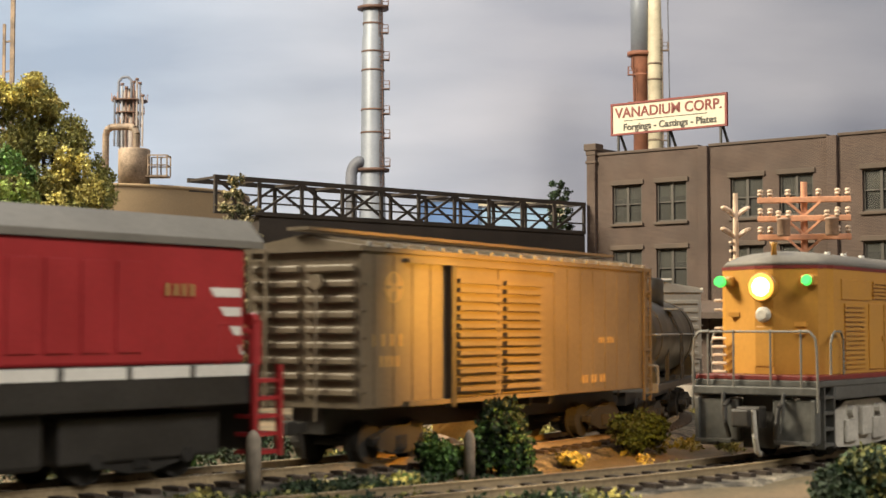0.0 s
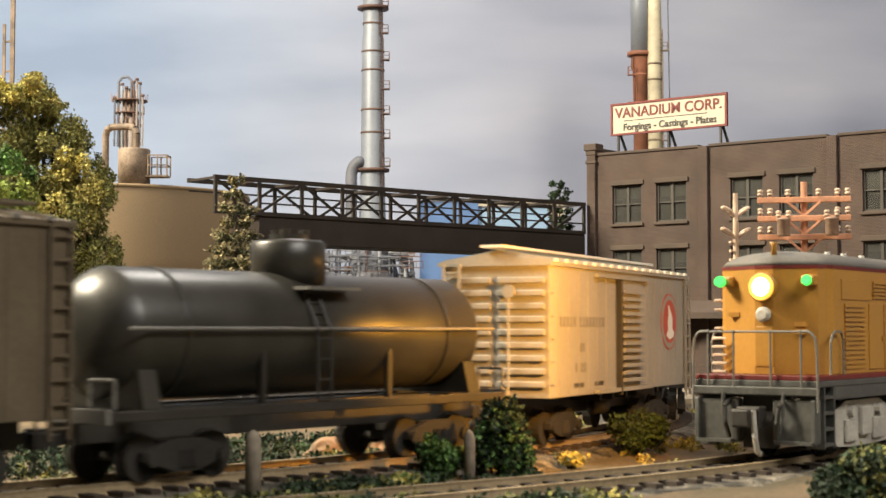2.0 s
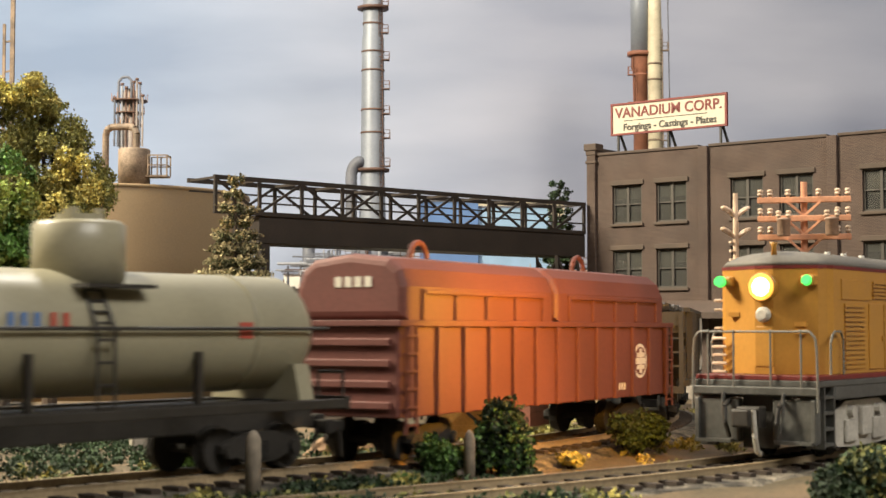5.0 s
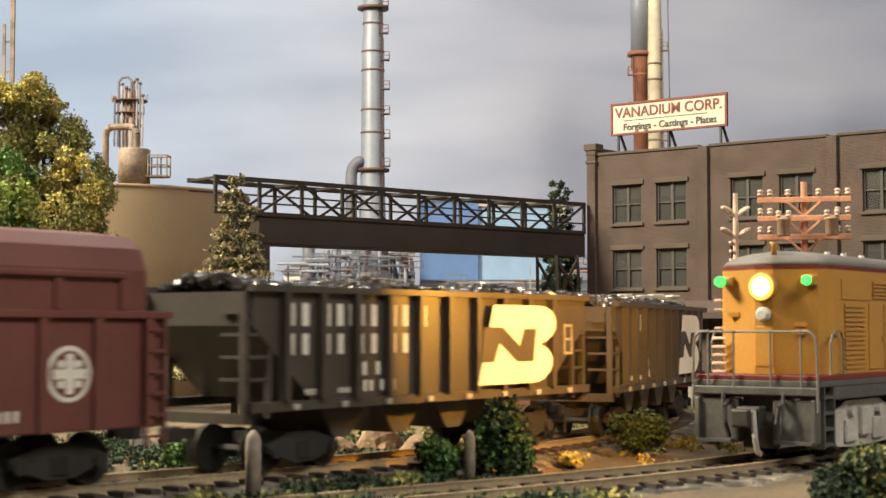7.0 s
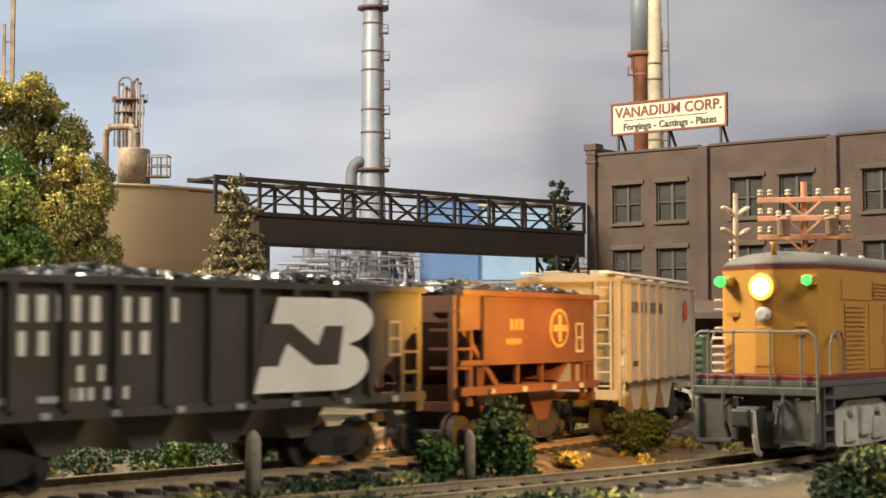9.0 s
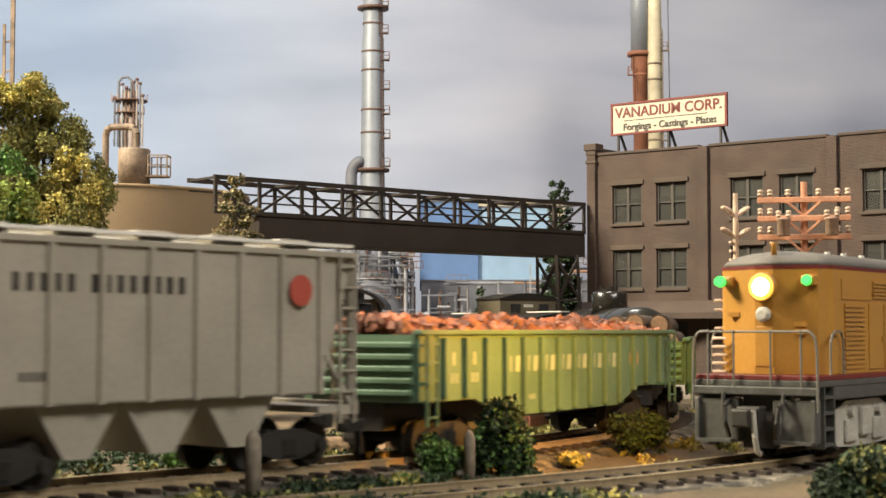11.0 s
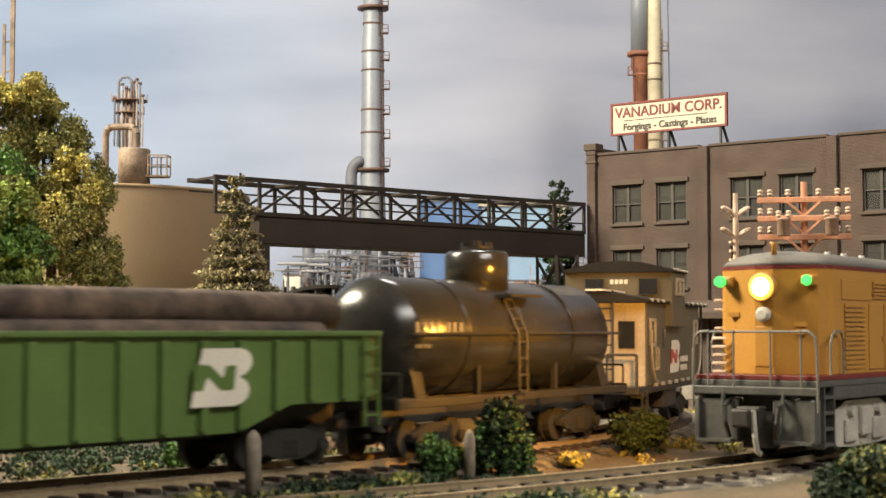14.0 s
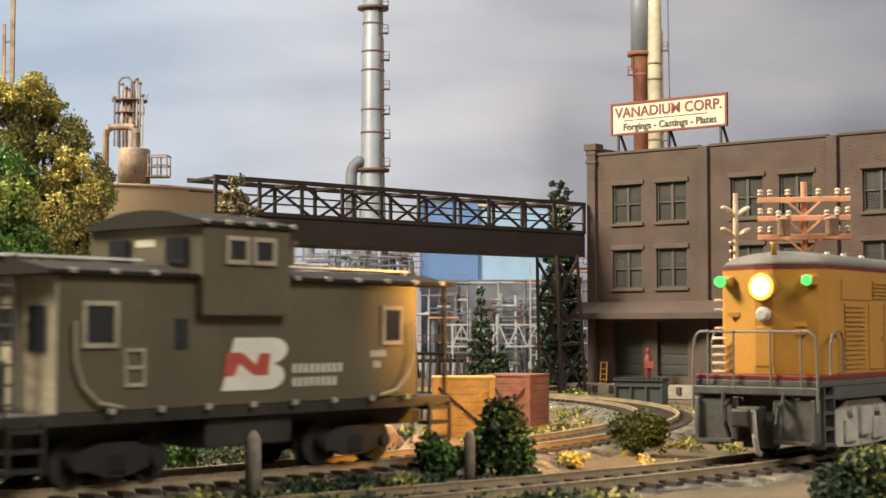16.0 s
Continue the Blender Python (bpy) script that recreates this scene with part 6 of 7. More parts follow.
def refinery():
    s1 = tall_stack("steel_stack", fx(659), FY, [(0, 16), (80, 15), (195, 11.6), (330, 10.4), (335, 9.6), (420, 9.4)], "tall silver refinery stack with rust-red ladders",
                    (M_SILVER, M_RUSTDK), (205, 240, 262, 300, 318, 345), (208, 235, 258, 282, 310, 336, 362), 1)
    part("collar", lathe(nb(), [(359, 15), (361.5, 15)], 30), M_RUSTDK, s1)
    part("collar", lathe(nb(), [(203, 16), (205.5, 16)], 30), M_RUSTDK, s1)
    bm = nb()
    duct = [(-20, -6, 150), (-20, -6, 197)] + [(-20 + 9 * (1 - math.cos(a)), -6, 197 + 15 * math.sin(a)) for a in np.linspace(0.2, 1.4, 6)]
    tube(bm, duct, 5.6, 18)
    for p in duct[1:]:
        bmesh.ops.create_uvsphere(bm, u_segments=18, v_segments=10, radius=5.6, matrix=Matrix.Translation(p))
    part("side_duct", bm, M_PIPEG, s1, "fat bent side duct")
    part("base", lathe(nb(), [(0, 46), (60, 40), (108, 24), (128, 20), (129, 8)], 24), M_PIPEG, s1, "conical stack base")
    s2 = tall_stack("rusty_stack", fx(1136), FY, [(0, 7.2), (300, 6.8), (302, 9.0), (420, 8.6)], "rusty red stack with a silver upper part", (M_RUST, M_RUST), (240, 262, 296), (262, 296), -1)
    part("upper_shell", lathe(nb(), [(318, 9.2), (420, 9.0)], 30), M_SILVER, s2)
    part("collar", lathe(nb(), [(314, 12.5), (317.8, 12.5)], 30), M_RUST, s2)
    s3 = tall_stack("cream_stack", fx(1160), FY - 8, [(0, 7.4), (318, 6.8), (420, 5.2)], "pale cream stack beside the rusty one", (M_CREAM, M_PIPE), (205, 232, 256, 290, 305), (232, 318), 1)
    part("down_pipe", rod(nb(), (15, 0, 150), (12, 0, 420), 0.6, 6), M_PIPEG, s3)
    # distillation column on the left skyline
    c = thing("process_column", "silver and rust process column with platforms", "refinery", mpose(fx(226), FY, 0))
    part("shell", lathe(nb(), [(-20, 10), (fz(215), 9.6), (fz(205), 7.5), (fz(160), 6.4), (fz(155), 4)], 24), M_COLUMN, c)
    part("bent_pipe", tube(nb(), [(-9, -8, fz(260)), (-9, -8, fz(145)), (-6, -8, fz(137)), (0, -8, fz(136)), (3, -8, fz(142)), (3, -8, fz(180))], 1.25, 8), M_PIPEG, c)
    for py, w in ((178, 17), (200, 14), (222, 13)):
        part("platform", lathe(nb(), [(fz(py), w), (fz(py) + 1.2, w)], 20), M_RUSTDK, c)
        bm = nb()
        for k in range(9):
            a = 6.283 * k / 9
            beam(bm, (w * math.cos(a), w * math.sin(a), fz(py)), (w * math.cos(a), w * math.sin(a), fz(py) + 7), 0.6, 0.6)
        part("railing", bm, M_PIPEO, c)
    for dx, top, m in ((6, 148, M_RUSTDK), (9, 143, M_COLUMN), (12, 150, M_PIPEG), (-5, 152, M_PIPEW), (-1, 158, M_RUSTDK), (14.5, 172, M_COLUMN), (-12, 176, M_PIPEG)):
        part("riser", rod(nb(), (dx, -11, fz(260)), (dx, -11, fz(top)), 0.95, 8), m, c)
        part("pipe_cap", lathe(nb(), [(fz(top), 1.9), (fz(top) + 2.2, 1.7)], 10, "z", (dx, -11, 0)), M_RUSTDK, c)
    # sheds
    far_box("blue_shed", "plain blue corrugated process shed", 742, 848, 352, 512, M_BLUE, 30, 30)
    far_box("pale_blue_shed", "pale blue process shed", 849, 975, 362, 512, M_BLUE2, 30, 34)
    far_box("white_shed", "low white control building", 500, 588, 486, 640, M_WHITE, 20, 10)
    far_box("long_grey_shed", "long low grey shed with a pale eave", 745, 1060, 497, 640, M_PIPEG, 20, 16)
    far_box("roofed_hall", "long pale roof beyond the footbridge", 800, 1010, 344, 372, M_CREAM, 30, 70)
    v = thing("far_vessel", "grey upright process vessel", "refinery", mpose(fx(545), FY + 5, 0))
    part("shell", lathe(nb(), [(-30, 6), (fz(420), 6), (fz(416), 4)], 20), M_PIPEG, v)
    pipe_rack(490, 585, 455, 500, 3, 14)
    pipe_rack(575, 735, 440, 560, 5, 80)
    pipe_rack(735, 960, 500, 650, 8, 60)
    pipe_rack(1000, 1060, 465, 640, 9, 16)
    t = thing("white_trellis", "white braced steel pipe bridge", "refinery", mpose(0, FY - 45, 0))
    bm = nb()
    for py in (575, 612):
        beam(bm, (fx(790), 0, fz(py)), (fx(950), 0, fz(py)), 1.6, 1.6)
    for k in range(5):
        a = 800 + 32 * k
        beam(bm, (fx(a), 0, fz(612)), (fx(a + 16), 0, fz(575)), 1.2, 1.2)
        beam(bm, (fx(a + 16), 0, fz(575)), (fx(a + 32), 0, fz(612)), 1.2, 1.2)
    for px in (800, 870, 945):
        beam(bm, (fx(px), 0, -25), (fx(px), 0, fz(575)), 1.8, 1.8)
    part("frame", bm, M_PIPEW, t)
    l = thing("white_ladder_post", "white ladder mast in the refinery", "refinery", mpose(fx(934), FY - 60, 0))
    bm = nb()
    for dx in (-1, 14):
        beam(bm, (dx, 0, -25), (dx, 0, fz(472 if dx < 0 else 490)), 1.3, 1.3)
    for py in range(498, 640, 16):
        beam(bm, (-1, 0, fz(py)), (14, 0, fz(py)), 1.0, 1.0)
    part("frame", bm, M_PIPEW, l)
    m = thing("brown_mast", "brown twin steel mast", "mast", mpose(-258, 905, 0))
    bm = nb()
    beam(bm, (0.5, 0, -12), (0.5, 0, 260), 2.4, 2.4)
    beam(bm, (-4.5, 0, -12), (-4.5, 0, 215), 1.6, 1.6)
    for z in np.arange(60, 215, 18):
        beam(bm, (-4.5, 0, z), (0.5, 0, z + 1), 1.0, 1.0)
    part("mast", bm, M_PIPE, m)


# ---- the place ----
brick_building()
roof_sign()
truss_bridge()
lattice_tower()
storage_tank()
refinery()
arched_shed()
yellow_loco()
utility_pole(140, 590, 89.5, -14, True)
loop_pole(116.5, 606, 86.5)
crate(7.5, 562, ground_z(562) - 0.5, 22.5, 18, 22.0, 0, M_CRATEY, "ochre timber packing crate with diagonal brace")
crate(29.5, 605, ground_z(605) - 0.5, 19, 19, 22.0, -26, M_CRATER, "red-brown timber packing crate with diagonal brace")
dumpster()
figurine()
barrel_stack()
pallet_rack()
fence_post(-40.8, 330, -5, 10.6, 1.75)
fence_post(6.6, 382, -6, 7.2, 1.45)



def rock(x, y, rx, ry, h, turn, seed, label):
    """A broken plaster boulder, chipped into facets."""
    bm = nb()
    bmesh.ops.create_icosphere(bm, subdivisions=3, radius=1.0)
    for v in bm.verts:
        q = 1 + 0.28 * noise.noise(v.co * 1.3 + Vector((seed, 0, 0))) + 0.12 * noise.noise(v.co * 4 + Vector((0, seed, 0)))
        v.co = Vector((v.co.x * rx * q, v.co.y * ry * q, max(-0.35, v.co.z) * h * q))
    o = tagged(part("rock", bm, M_ROCK), label, "rock", "lineside rocks")
    o.matrix_basis = mpose(x, y, ground_z(y), turn)
    return o


M_ROCK = mat("plaster_tan", (0.42, 0.27, 0.16), 0.9, var=0.2, grain=400, stain=90, bump=0.7)
rock(-4, 470, 11, 7, 7.5, 20, 2.0, "tan plaster rock beside the track")
rock(-20, 476, 8, 6, 9.0, -15, 5.0, "tan plaster rock beside the track")
rock(-34, 462, 9, 6, 6.0, 40, 8.0, "low tan plaster rock beside the track")
rock(50, 500, 10, 6, 3.0, 10, 11.0, "low tan plaster rock inside the curve")


def relay_box(x, y, turn):
    t = thing("relay_box", "small pale grey trackside relay box", "relay box", mpose(x, y, ground_z(y) - 0.5, turn))
    part("case", box(nb(), -2.8, 2.8, -2, 2, 0, 6.2, 0.3), M_COV, t)
    part("lid", box(nb(), -3.2, 3.2, -2.4, 2.4, 6.22, 7.0, 0.25), M_COV, t)
    part("door", box(nb(), -2.2, 2.2, -2.3, -2.02, 0.8, 5.4, 0.1), M_COV, t)
    return t


relay_box(-93, 470, 25)

# Yellow accent clumps paint golden highlights on the crown's top and near side.
tree("leafy_tree", "big olive-gold broadleaf tree of clump foliage", -203, 790,
     [(-22, 0, 138, 30, 26, 26), (1, -4, 126, 22, 22, 25), (18, -2, 106, 16, 18, 22), (-30, 0, 105, 32, 26, 30), (4, -8, 92, 30, 26, 28), (24, -4, 74, 15, 16, 24), (-10, -2, 66, 34, 26, 24), (30, 0, 52, 12, 12, 14), (-8, -2, 148, 15, 16, 13)],
     60000, 1.0, M_LEAF_OLIVE, 11, 110, ([(-11, -10, 155, 16, 16, 9), (10, -22, 96, 18, 10, 20), (-30, -6, 158, 24, 18, 8), (15, -14, 116, 12, 10, 15)], 12000, M_LEAF_STRAW_LIT), 4.0)
# Accent clumps on the near side are painted highlights in a lighter green.
tree("leafy_tree", "bright green broadleaf tree", -149, 520, [(0, 0, 78, 10, 10, 14), (3, 0, 62, 12, 12, 12), (-6, 0, 55, 14, 12, 14), (6, -2, 42, 10, 10, 8), (-2, 0, 34, 14, 12, 8)], 14000, 0.9, M_LEAF_GREEN, 12, 70,
     ([(2, -6, 74, 9, 8, 9), (5, -7, 54, 9, 7, 7), (0, -6, 40, 11, 8, 7)], 4500, M_LEAF_LIT))
conifer("conifer with layered branches and tips coloured as if lit", -95.4, 700, 100.5, 16, 31.0, 34000, 0.85, 13, (M_LEAF_CONE, M_LEAF_LIT_TIP), 15)
conifer("tall dark slender conifer behind the footbridge", 80, 1045, 133, 0, 19, 34000, 1.1, 14, (M_LEAF_DARK,), 24, 0.6)
conifer("small dark conifer by the refinery fence", 26, 1045, 59, -6, 15.5, 9000, 1.0, 15, (M_LEAF_DARK,), 10)
conifer("low dark conifer by the refinery fence", 40, 1040, 20, -4, 8, 900, 1.6, 16, (M_LEAF_DARK,), 6)
bush("feathery dark green lineside shrub", 14.2, 396, -7, 9.0, 12.6, 7500, 0.8, M_LEAF_DARK, 21, M_LEAF_GREEN)
bush("small mid-green lineside shrub", 0.3, 384, -6, 6.4, 6.8, 3500, 0.75, M_LEAF_GREEN, 22, M_LEAF_DARK)
bush("rounded dark green shrub on short stems", 59.8, 468, -4.6, 9.0, 7.6, 6500, 0.8, M_LEAF_DARK, 23)
bush("small straw-yellow weed clump", 35.5, 425, -6.5, 4.4, 3.0, 500, 0.8, M_LEAF_STRAW_LIT, 24)
bush("tangled dark olive lineside undergrowth", 90, 330, -7, 12, 7.4, 6000, 0.8, M_LEAF_DARK, 25, M_LEAF_OLIVE)
bush("tangled dark green undergrowth", 107, 352, -7, 13, 8.2, 5000, 0.8, M_LEAF_DARK, 26, M_LEAF_OLIVE)
bush("bright green lineside shrub", -69, 400, -6, 5.6, 5.2, 2600, 0.75, M_LEAF_GREEN, 41)
bush("pale green weeds by the dock", 77, 905, -10, 11, 5, 900, 1.3, M_LEAF_OLIVE, 27, M_LEAF_STRAW_LIT)
bush("low straw weeds beneath the locomotive", 62, 408, -6, 5, 2.0, 500, 0.8, M_LEAF_STRAW_LIT, 28)
bush("bright straw-yellow lineside weeds", -10, 360, -6, 6, 2.8, 700, 0.9, M_LEAF_STRAW_LIT, 29, M_LEAF_GREEN)
bush("low dark green lineside weeds", -19, 352, -6, 8, 2.6, 900, 0.9, M_LEAF_DARK, 30, M_LEAF_OLIVE)
bush("low olive lineside weed clump", -52, 318, -6.4, 8, 3.0, 900, 0.9, M_LEAF_OLIVE, 31, M_LEAF_STRAW_LIT)
bush("low olive lineside weed clump", -72, 291, -6.4, 9, 3.0, 900, 0.9, M_LEAF_OLIVE, 32, M_LEAF_DARK)
bush("low dark green lineside weeds", -30, 341, -6, 7, 2.6, 700, 0.9, M_LEAF_DARK, 33)



def ground_cover(name, label, n, size, material, seed, spots):
    """Short weeds and tufts over the verge, clear of both tracks."""
    r = np.random.default_rng(seed)
    lobes = []
    a, b = L1[:, :2], L2[:, :2]
    while len(lobes) < n // 22:
        x0, x1, y0, y1 = spots[r.integers(len(spots))]
        p = np.array([r.uniform(x0, x1), r.uniform(y0, y1)])
        if min(np.hypot(*(a - p).T).min(), np.hypot(*(b - p).T).min()) < 20.5:
            continue
        s = r.uniform(1.2, 3.0)
        lobes.append((p[0], p[1], ground_z(p[1]) + 0.6 * s, s * 1.3, s * 1.3, s))
    data = leaf_cloud(lobes, n, size, r, 0.2)
    me = bpy.data.meshes.new(name)
    me.from_pydata(data[0], [], data[1])
    me.materials.append(material)
    tagged(new(name, me), label, "grass", "", "stuff")


FRONT_VERGE = [(-120, 30, 250, 400), (-60, 0, 290, 370), (95, 150, 300, 400), (-30, 40, 270, 330)]
BACK_VERGE = [(-40, 60, 430, 620), (20, 100, 470, 650), (30, 130, 560, 840)]
ground_cover("dark_weeds", "dark olive weeds along the verge", 28000, 0.85, M_LEAF_DARK, 51, FRONT_VERGE + [(-210, -10, 400, 540)] * 3)
ground_cover("olive_weeds", "olive and dry weeds along the verge", 9500, 0.8, M_LEAF_OLIVE, 52, FRONT_VERGE + BACK_VERGE)
ground_cover("straw_tufts", "straw-yellow tufts of dry grass", 3500, 0.7, M_LEAF_STRAW_LIT, 53, FRONT_VERGE + BACK_VERGE)



def overgrowth(name, label, n, size, material, seed):
    """Low weeds grown over the disused near end of the siding."""
    r = np.random.default_rng(seed)
    near = L2[(L2[:, 0] > -110) & (L2[:, 0] < -14)]
    lobes = []
    for _ in range(n // 20):
        x, y, z = near[r.integers(len(near))]
        q = r.uniform(0.9, 2.2)
        lobes.append((x + r.uniform(-19, 19), y + r.uniform(-12, 12), z - 2.4 + 0.5 * q, q * 1.5, q * 1.5, q))
    me = bpy.data.meshes.new(name)
    data = leaf_cloud(lobes, n, size, r, 0.2)
    me.from_pydata(data[0], [], data[1])
    me.materials.append(material)
    tagged(new(name, me), label, "grass", "", "stuff")


overgrowth("siding_weeds", "dark olive weeds overgrowing the siding", 11000, 0.7, M_LEAF_DARK, 61)
overgrowth("siding_grass", "olive dry grass overgrowing the siding", 6500, 0.7, M_LEAF_OLIVE, 62)

# ---- the train ----
rng = random.Random(4)
cars = []
cars.append((lead_loco(), 79.5, 50.0))
c = boxcar("brown_boxcar", "dark brown double-door boxcar with yellow lettering", 166, M_BOXBR, 14.0, 52.6, (20, 50), [(29.5, 24), (5, 24)], M_BOXBR, M_BOXBR)
letters(c, 77, 17.05, 29, 3.0, [4], M_FADED, 0.7)
letters(c, 74, 17.05, 24, 2.6, [4], M_FADED)
part("round_emblem", disc(nb(), 68, 17.1, 43.5, 3.9), M_FADED, c, "faded yellow round emblem")
bm = nb()
for dz in (-2.2, 2.2):
    box(bm, 67.1, 68.9, 17.2, 17.3, 43.5 + dz - 1.2, 43.5 + dz + 1.2)
for dx in (-2.4, 2.4):
    box(bm, 68 + dx - 0.9, 68 + dx + 0.9, 17.2, 17.3, 43.1, 43.9)
part("emblem_cross", bm, M_BOXBR, c)
letters(c, -45, 17.05, 29, 1.8, [7], M_FADED)
letters(c, -34, 17.05, 17, 2.4, [2, 2, 2], M_FADED)
cars.append((c, -111.0, 58.0))
cars.append((tank_car("black_tank_car", "glossy black tank car with a tall dome", 137, M_TANKBLK, 14.6, 31.6, 9.2, 54.4, M_BLACK, M_UNDER, M_TANKBLK, (-45, 45)), -271.5, 44.0))
c = boxcar("white_boxcar", "off-white boxcar with a round red emblem", 142, M_GNW, 14.0, 52.6, (0, 26), [(-1, 23)], M_GNW, M_WHITE, 1.2)
letters(c, 62, 17.05, 34.5, 3.0, [5, 8], M_UNDER, 0.42)
letters(c, 45, 17.05, 27, 2.6, [2], M_UNDER)
letters(c, 49, 17.05, 21, 2.8, [4], M_UNDER)
letters(c, 50, 17.05, 16.5, 1.4, [3, 3], M_BLACK)
letters(c, 32, 17.05, 16.5, 1.4, [2, 4], M_BLACK)
em = part("round_emblem", disc(nb(), -46.5, 17.1, 36.5, 10.0), M_LOGO, c, "round red emblem with a pale figure")
part("emblem_ring", disc(nb(), -46.5, 17.2, 36.5, 9.3), M_GNW, em)
part("emblem_core", disc(nb(), -46.5, 17.3, 36.5, 7.6), M_LOGO, em)
part("emblem_mark", flat(nb(), [(-42.2, 31.6), (-46.0, 30.2), (-50.5, 31.2), (-51.2, 32.6), (-49.0, 34.2), (-49.6, 37.5), (-47.8, 39.6), (-45.4, 42.2), (-44.4, 41.8), (-45.0, 39.0), (-43.6, 36.5), (-44.4, 34.0)], 17.4), M_WHITE, em)
bm = nb()
for k in range(22):
    q = 2 * math.pi * k / 22
    if abs(math.cos(q)) > 0.25:
        disc(bm, -46.5 + 8.45 * math.cos(q), 17.22, 36.5 + 8.45 * math.sin(q), 0.34, 0.1, 6)
part("emblem_bars", bm, M_LOGO, em)
cars.append((c, -427.0, 46.0))
c = tank_car("cream_tank_car", "cream tank car with red and blue lettering", 134, M_MOB, 13.4, 31.2, 9.8, 55.2, M_BLACK, M_BLACK, M_MOB, (-40, 40))
letters(c, 27, 13.5, 32.0, 3.4, [3], M_BLUE, 0.3)
letters(c, 17, 13.5, 32.0, 3.4, [2], M_LOGO, 0.3)
part("flag_mark", box(nb(), -38, -34, 13.35, 13.6, 30, 33.6), M_LOGO, c)
cars.append((c, -574.5, 43.0))
cars.append((coil_car(), -741.0, 64.0))
cars.append((open_hopper("coal_hopper", "black open hopper car heaped with coal", 147, M_HOP, 16.6, 41.2, rng), -922.0, 48.0))
cars.append((open_hopper("coal_hopper", "black open hopper car heaped with coal", 147, M_HOP, 16.6, 41.2, rng), -1083.0, 48.0))
c = open_hopper("ore_hopper", "short brown-red ore hopper with pale emblem", 80, M_ORE, 18.0, 42.0, rng, False)
part("round_emblem", disc(nb(), -16, 17.75, 33.5, 5.6), M_FADED, c, "faded round emblem")
part("emblem_core", disc(nb(), -16, 17.9, 33.5, 4.7), M_ORE, c)
bm = nb()
box(bm, -20, -12, 17.95, 18.1, 32.6, 34.4)
box(bm, -16.9, -15.1, 17.96, 18.12, 29.6, 37.4)
part("emblem_cross", bm, M_FADED, c)
letters(c, 12, 17.65, 33, 3.0, [3], M_FADED)
letters(c, 14, 17.65, 29, 1.6, [6], M_FADED)
cars.append((c, -1208.0, 20.0))
cars.append((covered_hopper("covered_hopper", "pale grey covered hopper car with ladders", 116, M_COV, 17.0, 49.5), -1319.5, 38.0))
g1 = gondola("green_gondola", "dull green gondola piled with rusty scrap", 171, M_GREEN, 15.0, 9.5, 32.0, False)
for k in range(7):
    bm = nb()
    for dx in (-2.5, 2.5):
        xc = 72.5 - 11.15 * (k + 3.5) + dx
        flat(bm, [(xc + 1.5, 21.6), (xc - 1.1, 21.6), (xc - 1.5, 26.0), (xc + 1.1, 26.0)], 17.35)
    part("lettering", bm, M_PALEGREEN, g1, "slanted letter-sized bars")
for k in (0, 1):
    letters(g1, 71 - 11.15 * k, 17.35, 24.0, 3.4, [2], M_PALEGREEN)
    letters(g1, 71 - 11.15 * k, 17.35, 19.4, 2.6, [3], M_PALEGREEN)
for k in (2, 3, 4):
    letters(g1, 71 - 11.15 * k, 17.35, 13.6, 1.5, [5], M_PALEGREEN, 0.1)
part("round_emblem", disc(nb(), -52, 17.4, 24, 3.6), M_FADED, g1, "small round red emblem")
part("load", heap(nb(), -82, 82, -15, 15, 31.0, 1500, 3.0, rng, 4.6), M_SCRAP, g1, "jagged rusty scrap")
cars.append((g1, -1478.5, 60.0))
g2 = gondola("bright_green_gondola", "bright green gondola loaded with logs", 170, M_GREEN2, 15.0, 9.5, 30.5, True)
letters(g2, 70, 17.35, 25, 3.6, [2], M_PALEGREEN)
letters(g2, 58, 17.35, 25, 3.6, [2], M_PALEGREEN)
letters(g2, 46, 17.35, 25, 3.6, [2], M_PALEGREEN)
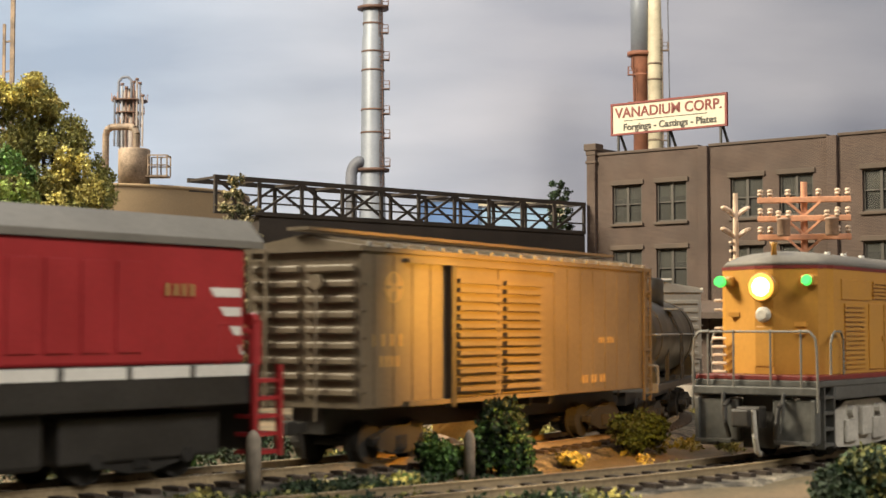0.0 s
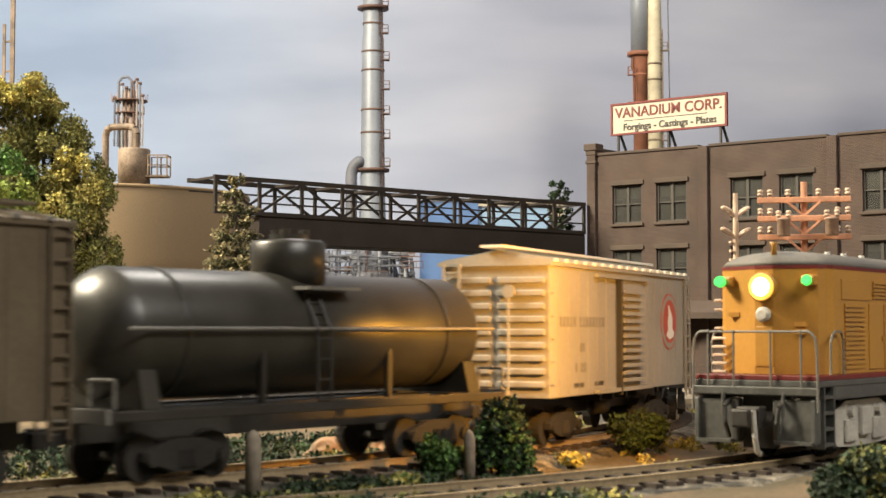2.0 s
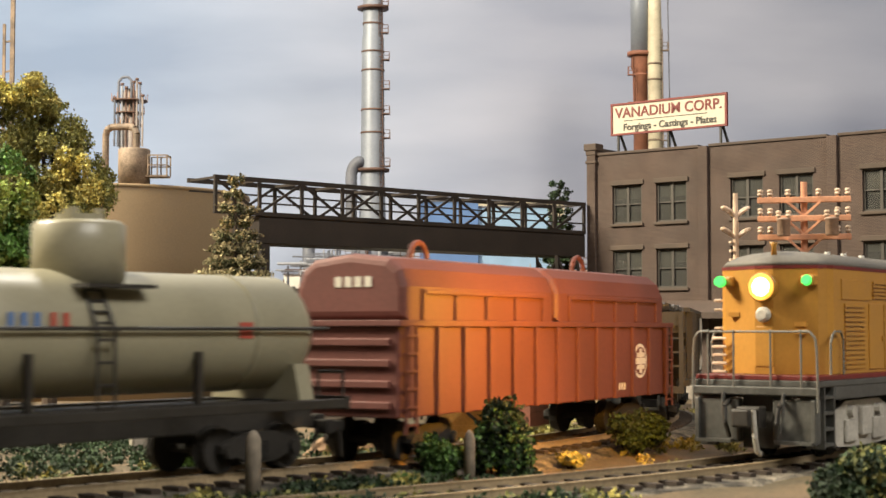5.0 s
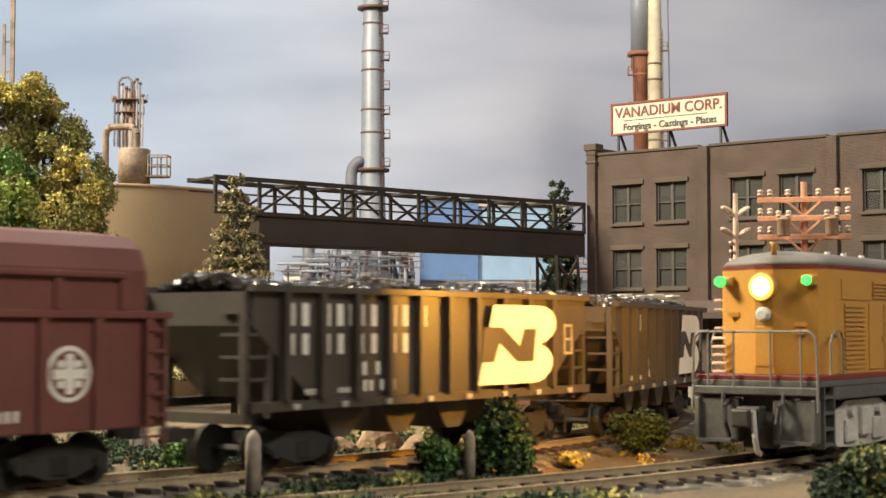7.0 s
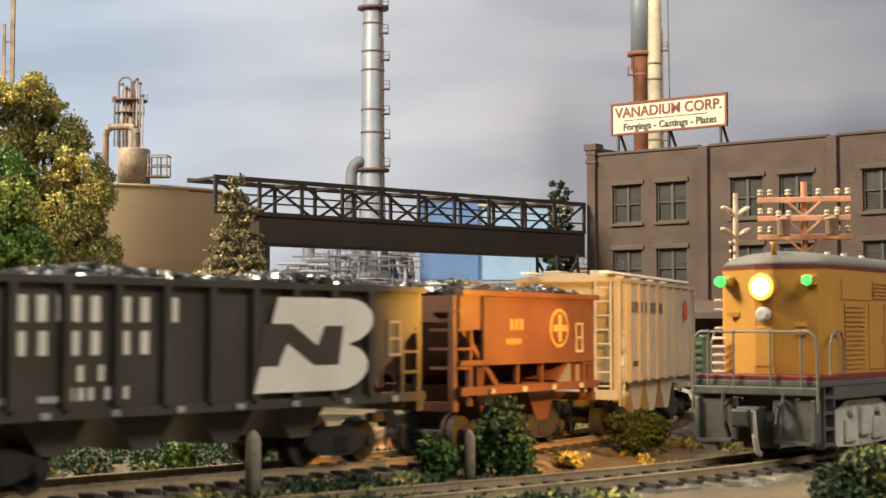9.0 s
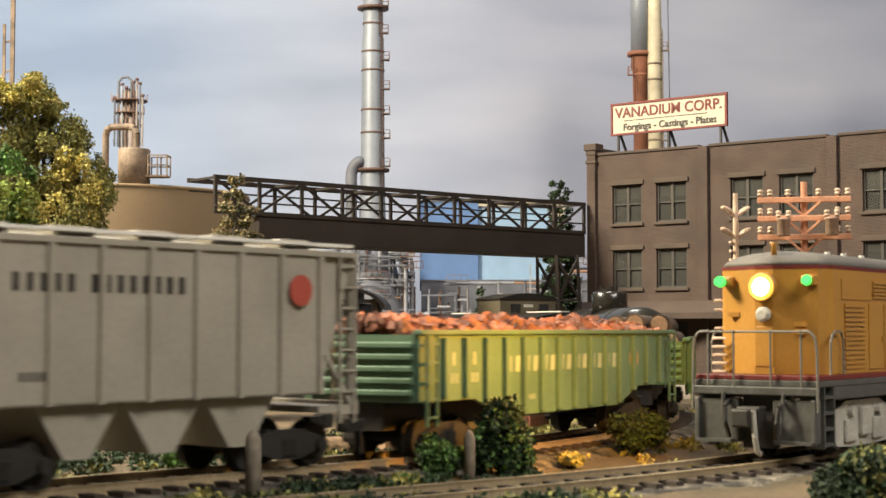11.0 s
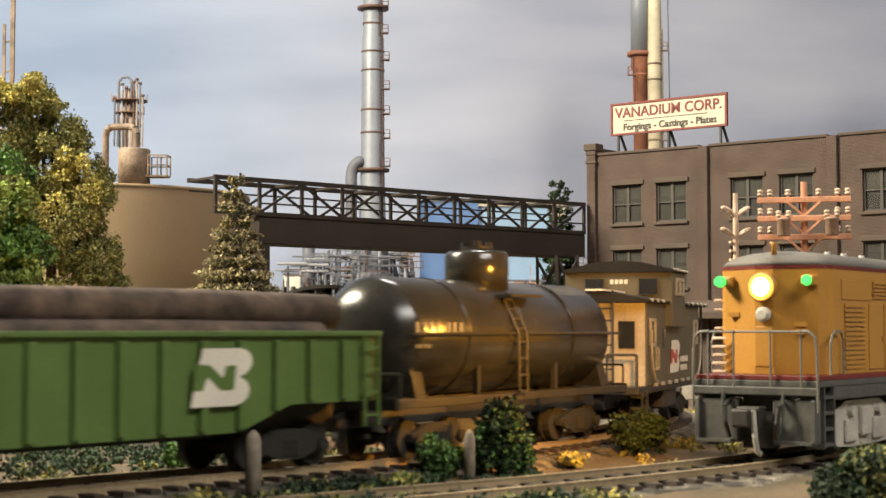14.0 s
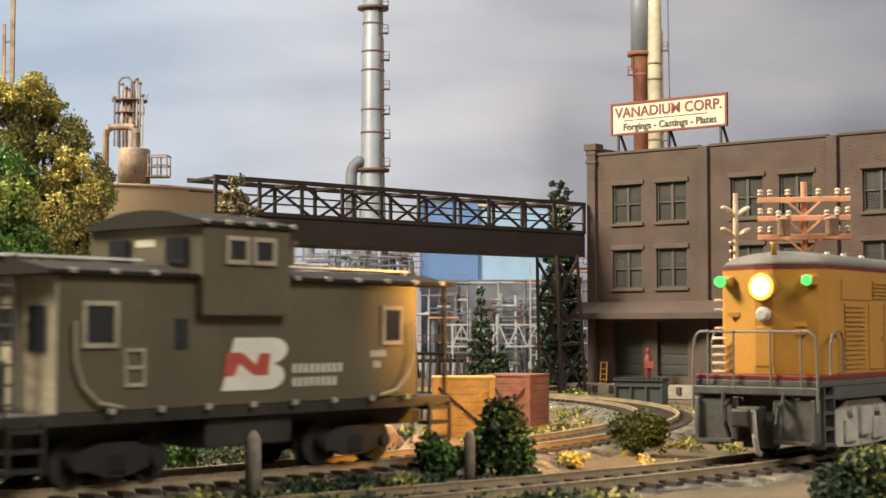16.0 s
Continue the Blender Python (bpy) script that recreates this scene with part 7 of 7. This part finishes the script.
letters(g2, 70, 17.35, 19.5, 3.2, [2], M_PALEGREEN)
letters(g2, 58, 17.35, 19.5, 3.2, [2], M_PALEGREEN)
slanted_logo(g2, -24, 18.9, 15.5, 17, 12.5, M_LETTER, M_GREEN2)
cars.append((g2, -1665.5, 60.0))
c = tank_car("black_tank_car", "long black tank car with faded pale lettering", 130, M_TANKGLOSS, 16.0, 31.0, 9.2, 55.8, M_BLACK, M_TANKGLOSS, M_TANKGLOSS, (-30, 0, 30))
letters(c, 56, 16.05, 31.6, 3.4, [4, 3], M_UNDER, 0.3)
letters(c, 56, 16.0, 28.4, 1.0, [4, 3], M_UNDER, 0.05)
cars.append((c, -1820.0, 42.0))
cars.append((caboose(), -1956.0, 34.0))

# logs lie in the gondola and ride with it
riders = []
for k, (yy, zz, r, x0, x1) in enumerate(((11.5, 30.0, 4.2, -70, 76), (3.4, 30.2, 4.4, -62, 80), (-4.8, 30.2, 4.4, -74, 70), (-12.2, 30.0, 4.0, -66, 78), (7.2, 36.6, 4.4, -78, 62), (-1.4, 36.8, 4.2, -60, 74), (-9, 36.4, 4.0, -70, 66))):
    bm = nb()
    lathe(bm, [(x0, r * 0.96), (x0 + 40, r * 1.02), (x1 - 30, r * 0.95), (x1, r * 0.86)], 18, "x", (0, yy, zz))
    for v in bm.verts:
        v.co += Vector((0, noise.noise(v.co * 0.12), noise.noise(v.co * 0.12 + Vector((5, 0, 0))))) * 0.9
    lg = tagged(part("log", bm, M_LOG), "brown bark-covered log in the green gondola", "log", "logs in the gondola")
    riders.append(lg)
    part("cut_end", lathe(nb(), [(x1 + 0.3, r * 0.74), (x1 + 0.8, r * 0.70)], 16, "x", (0, yy, zz)), M_LOGEND, lg)

ties(BED1, L1, 630, 1640)
ties(BED2, L2, 420, 1050)


def motions():
    for car, sigma, half in cars:
        rows = [(k * 0.25, car_pose(sigma + SPEED * k * 0.25, half)) for k in range(65)]
        walk(car, rows)
        for lg in riders if car is g2 else ():
            walk(lg, rows)


motions()
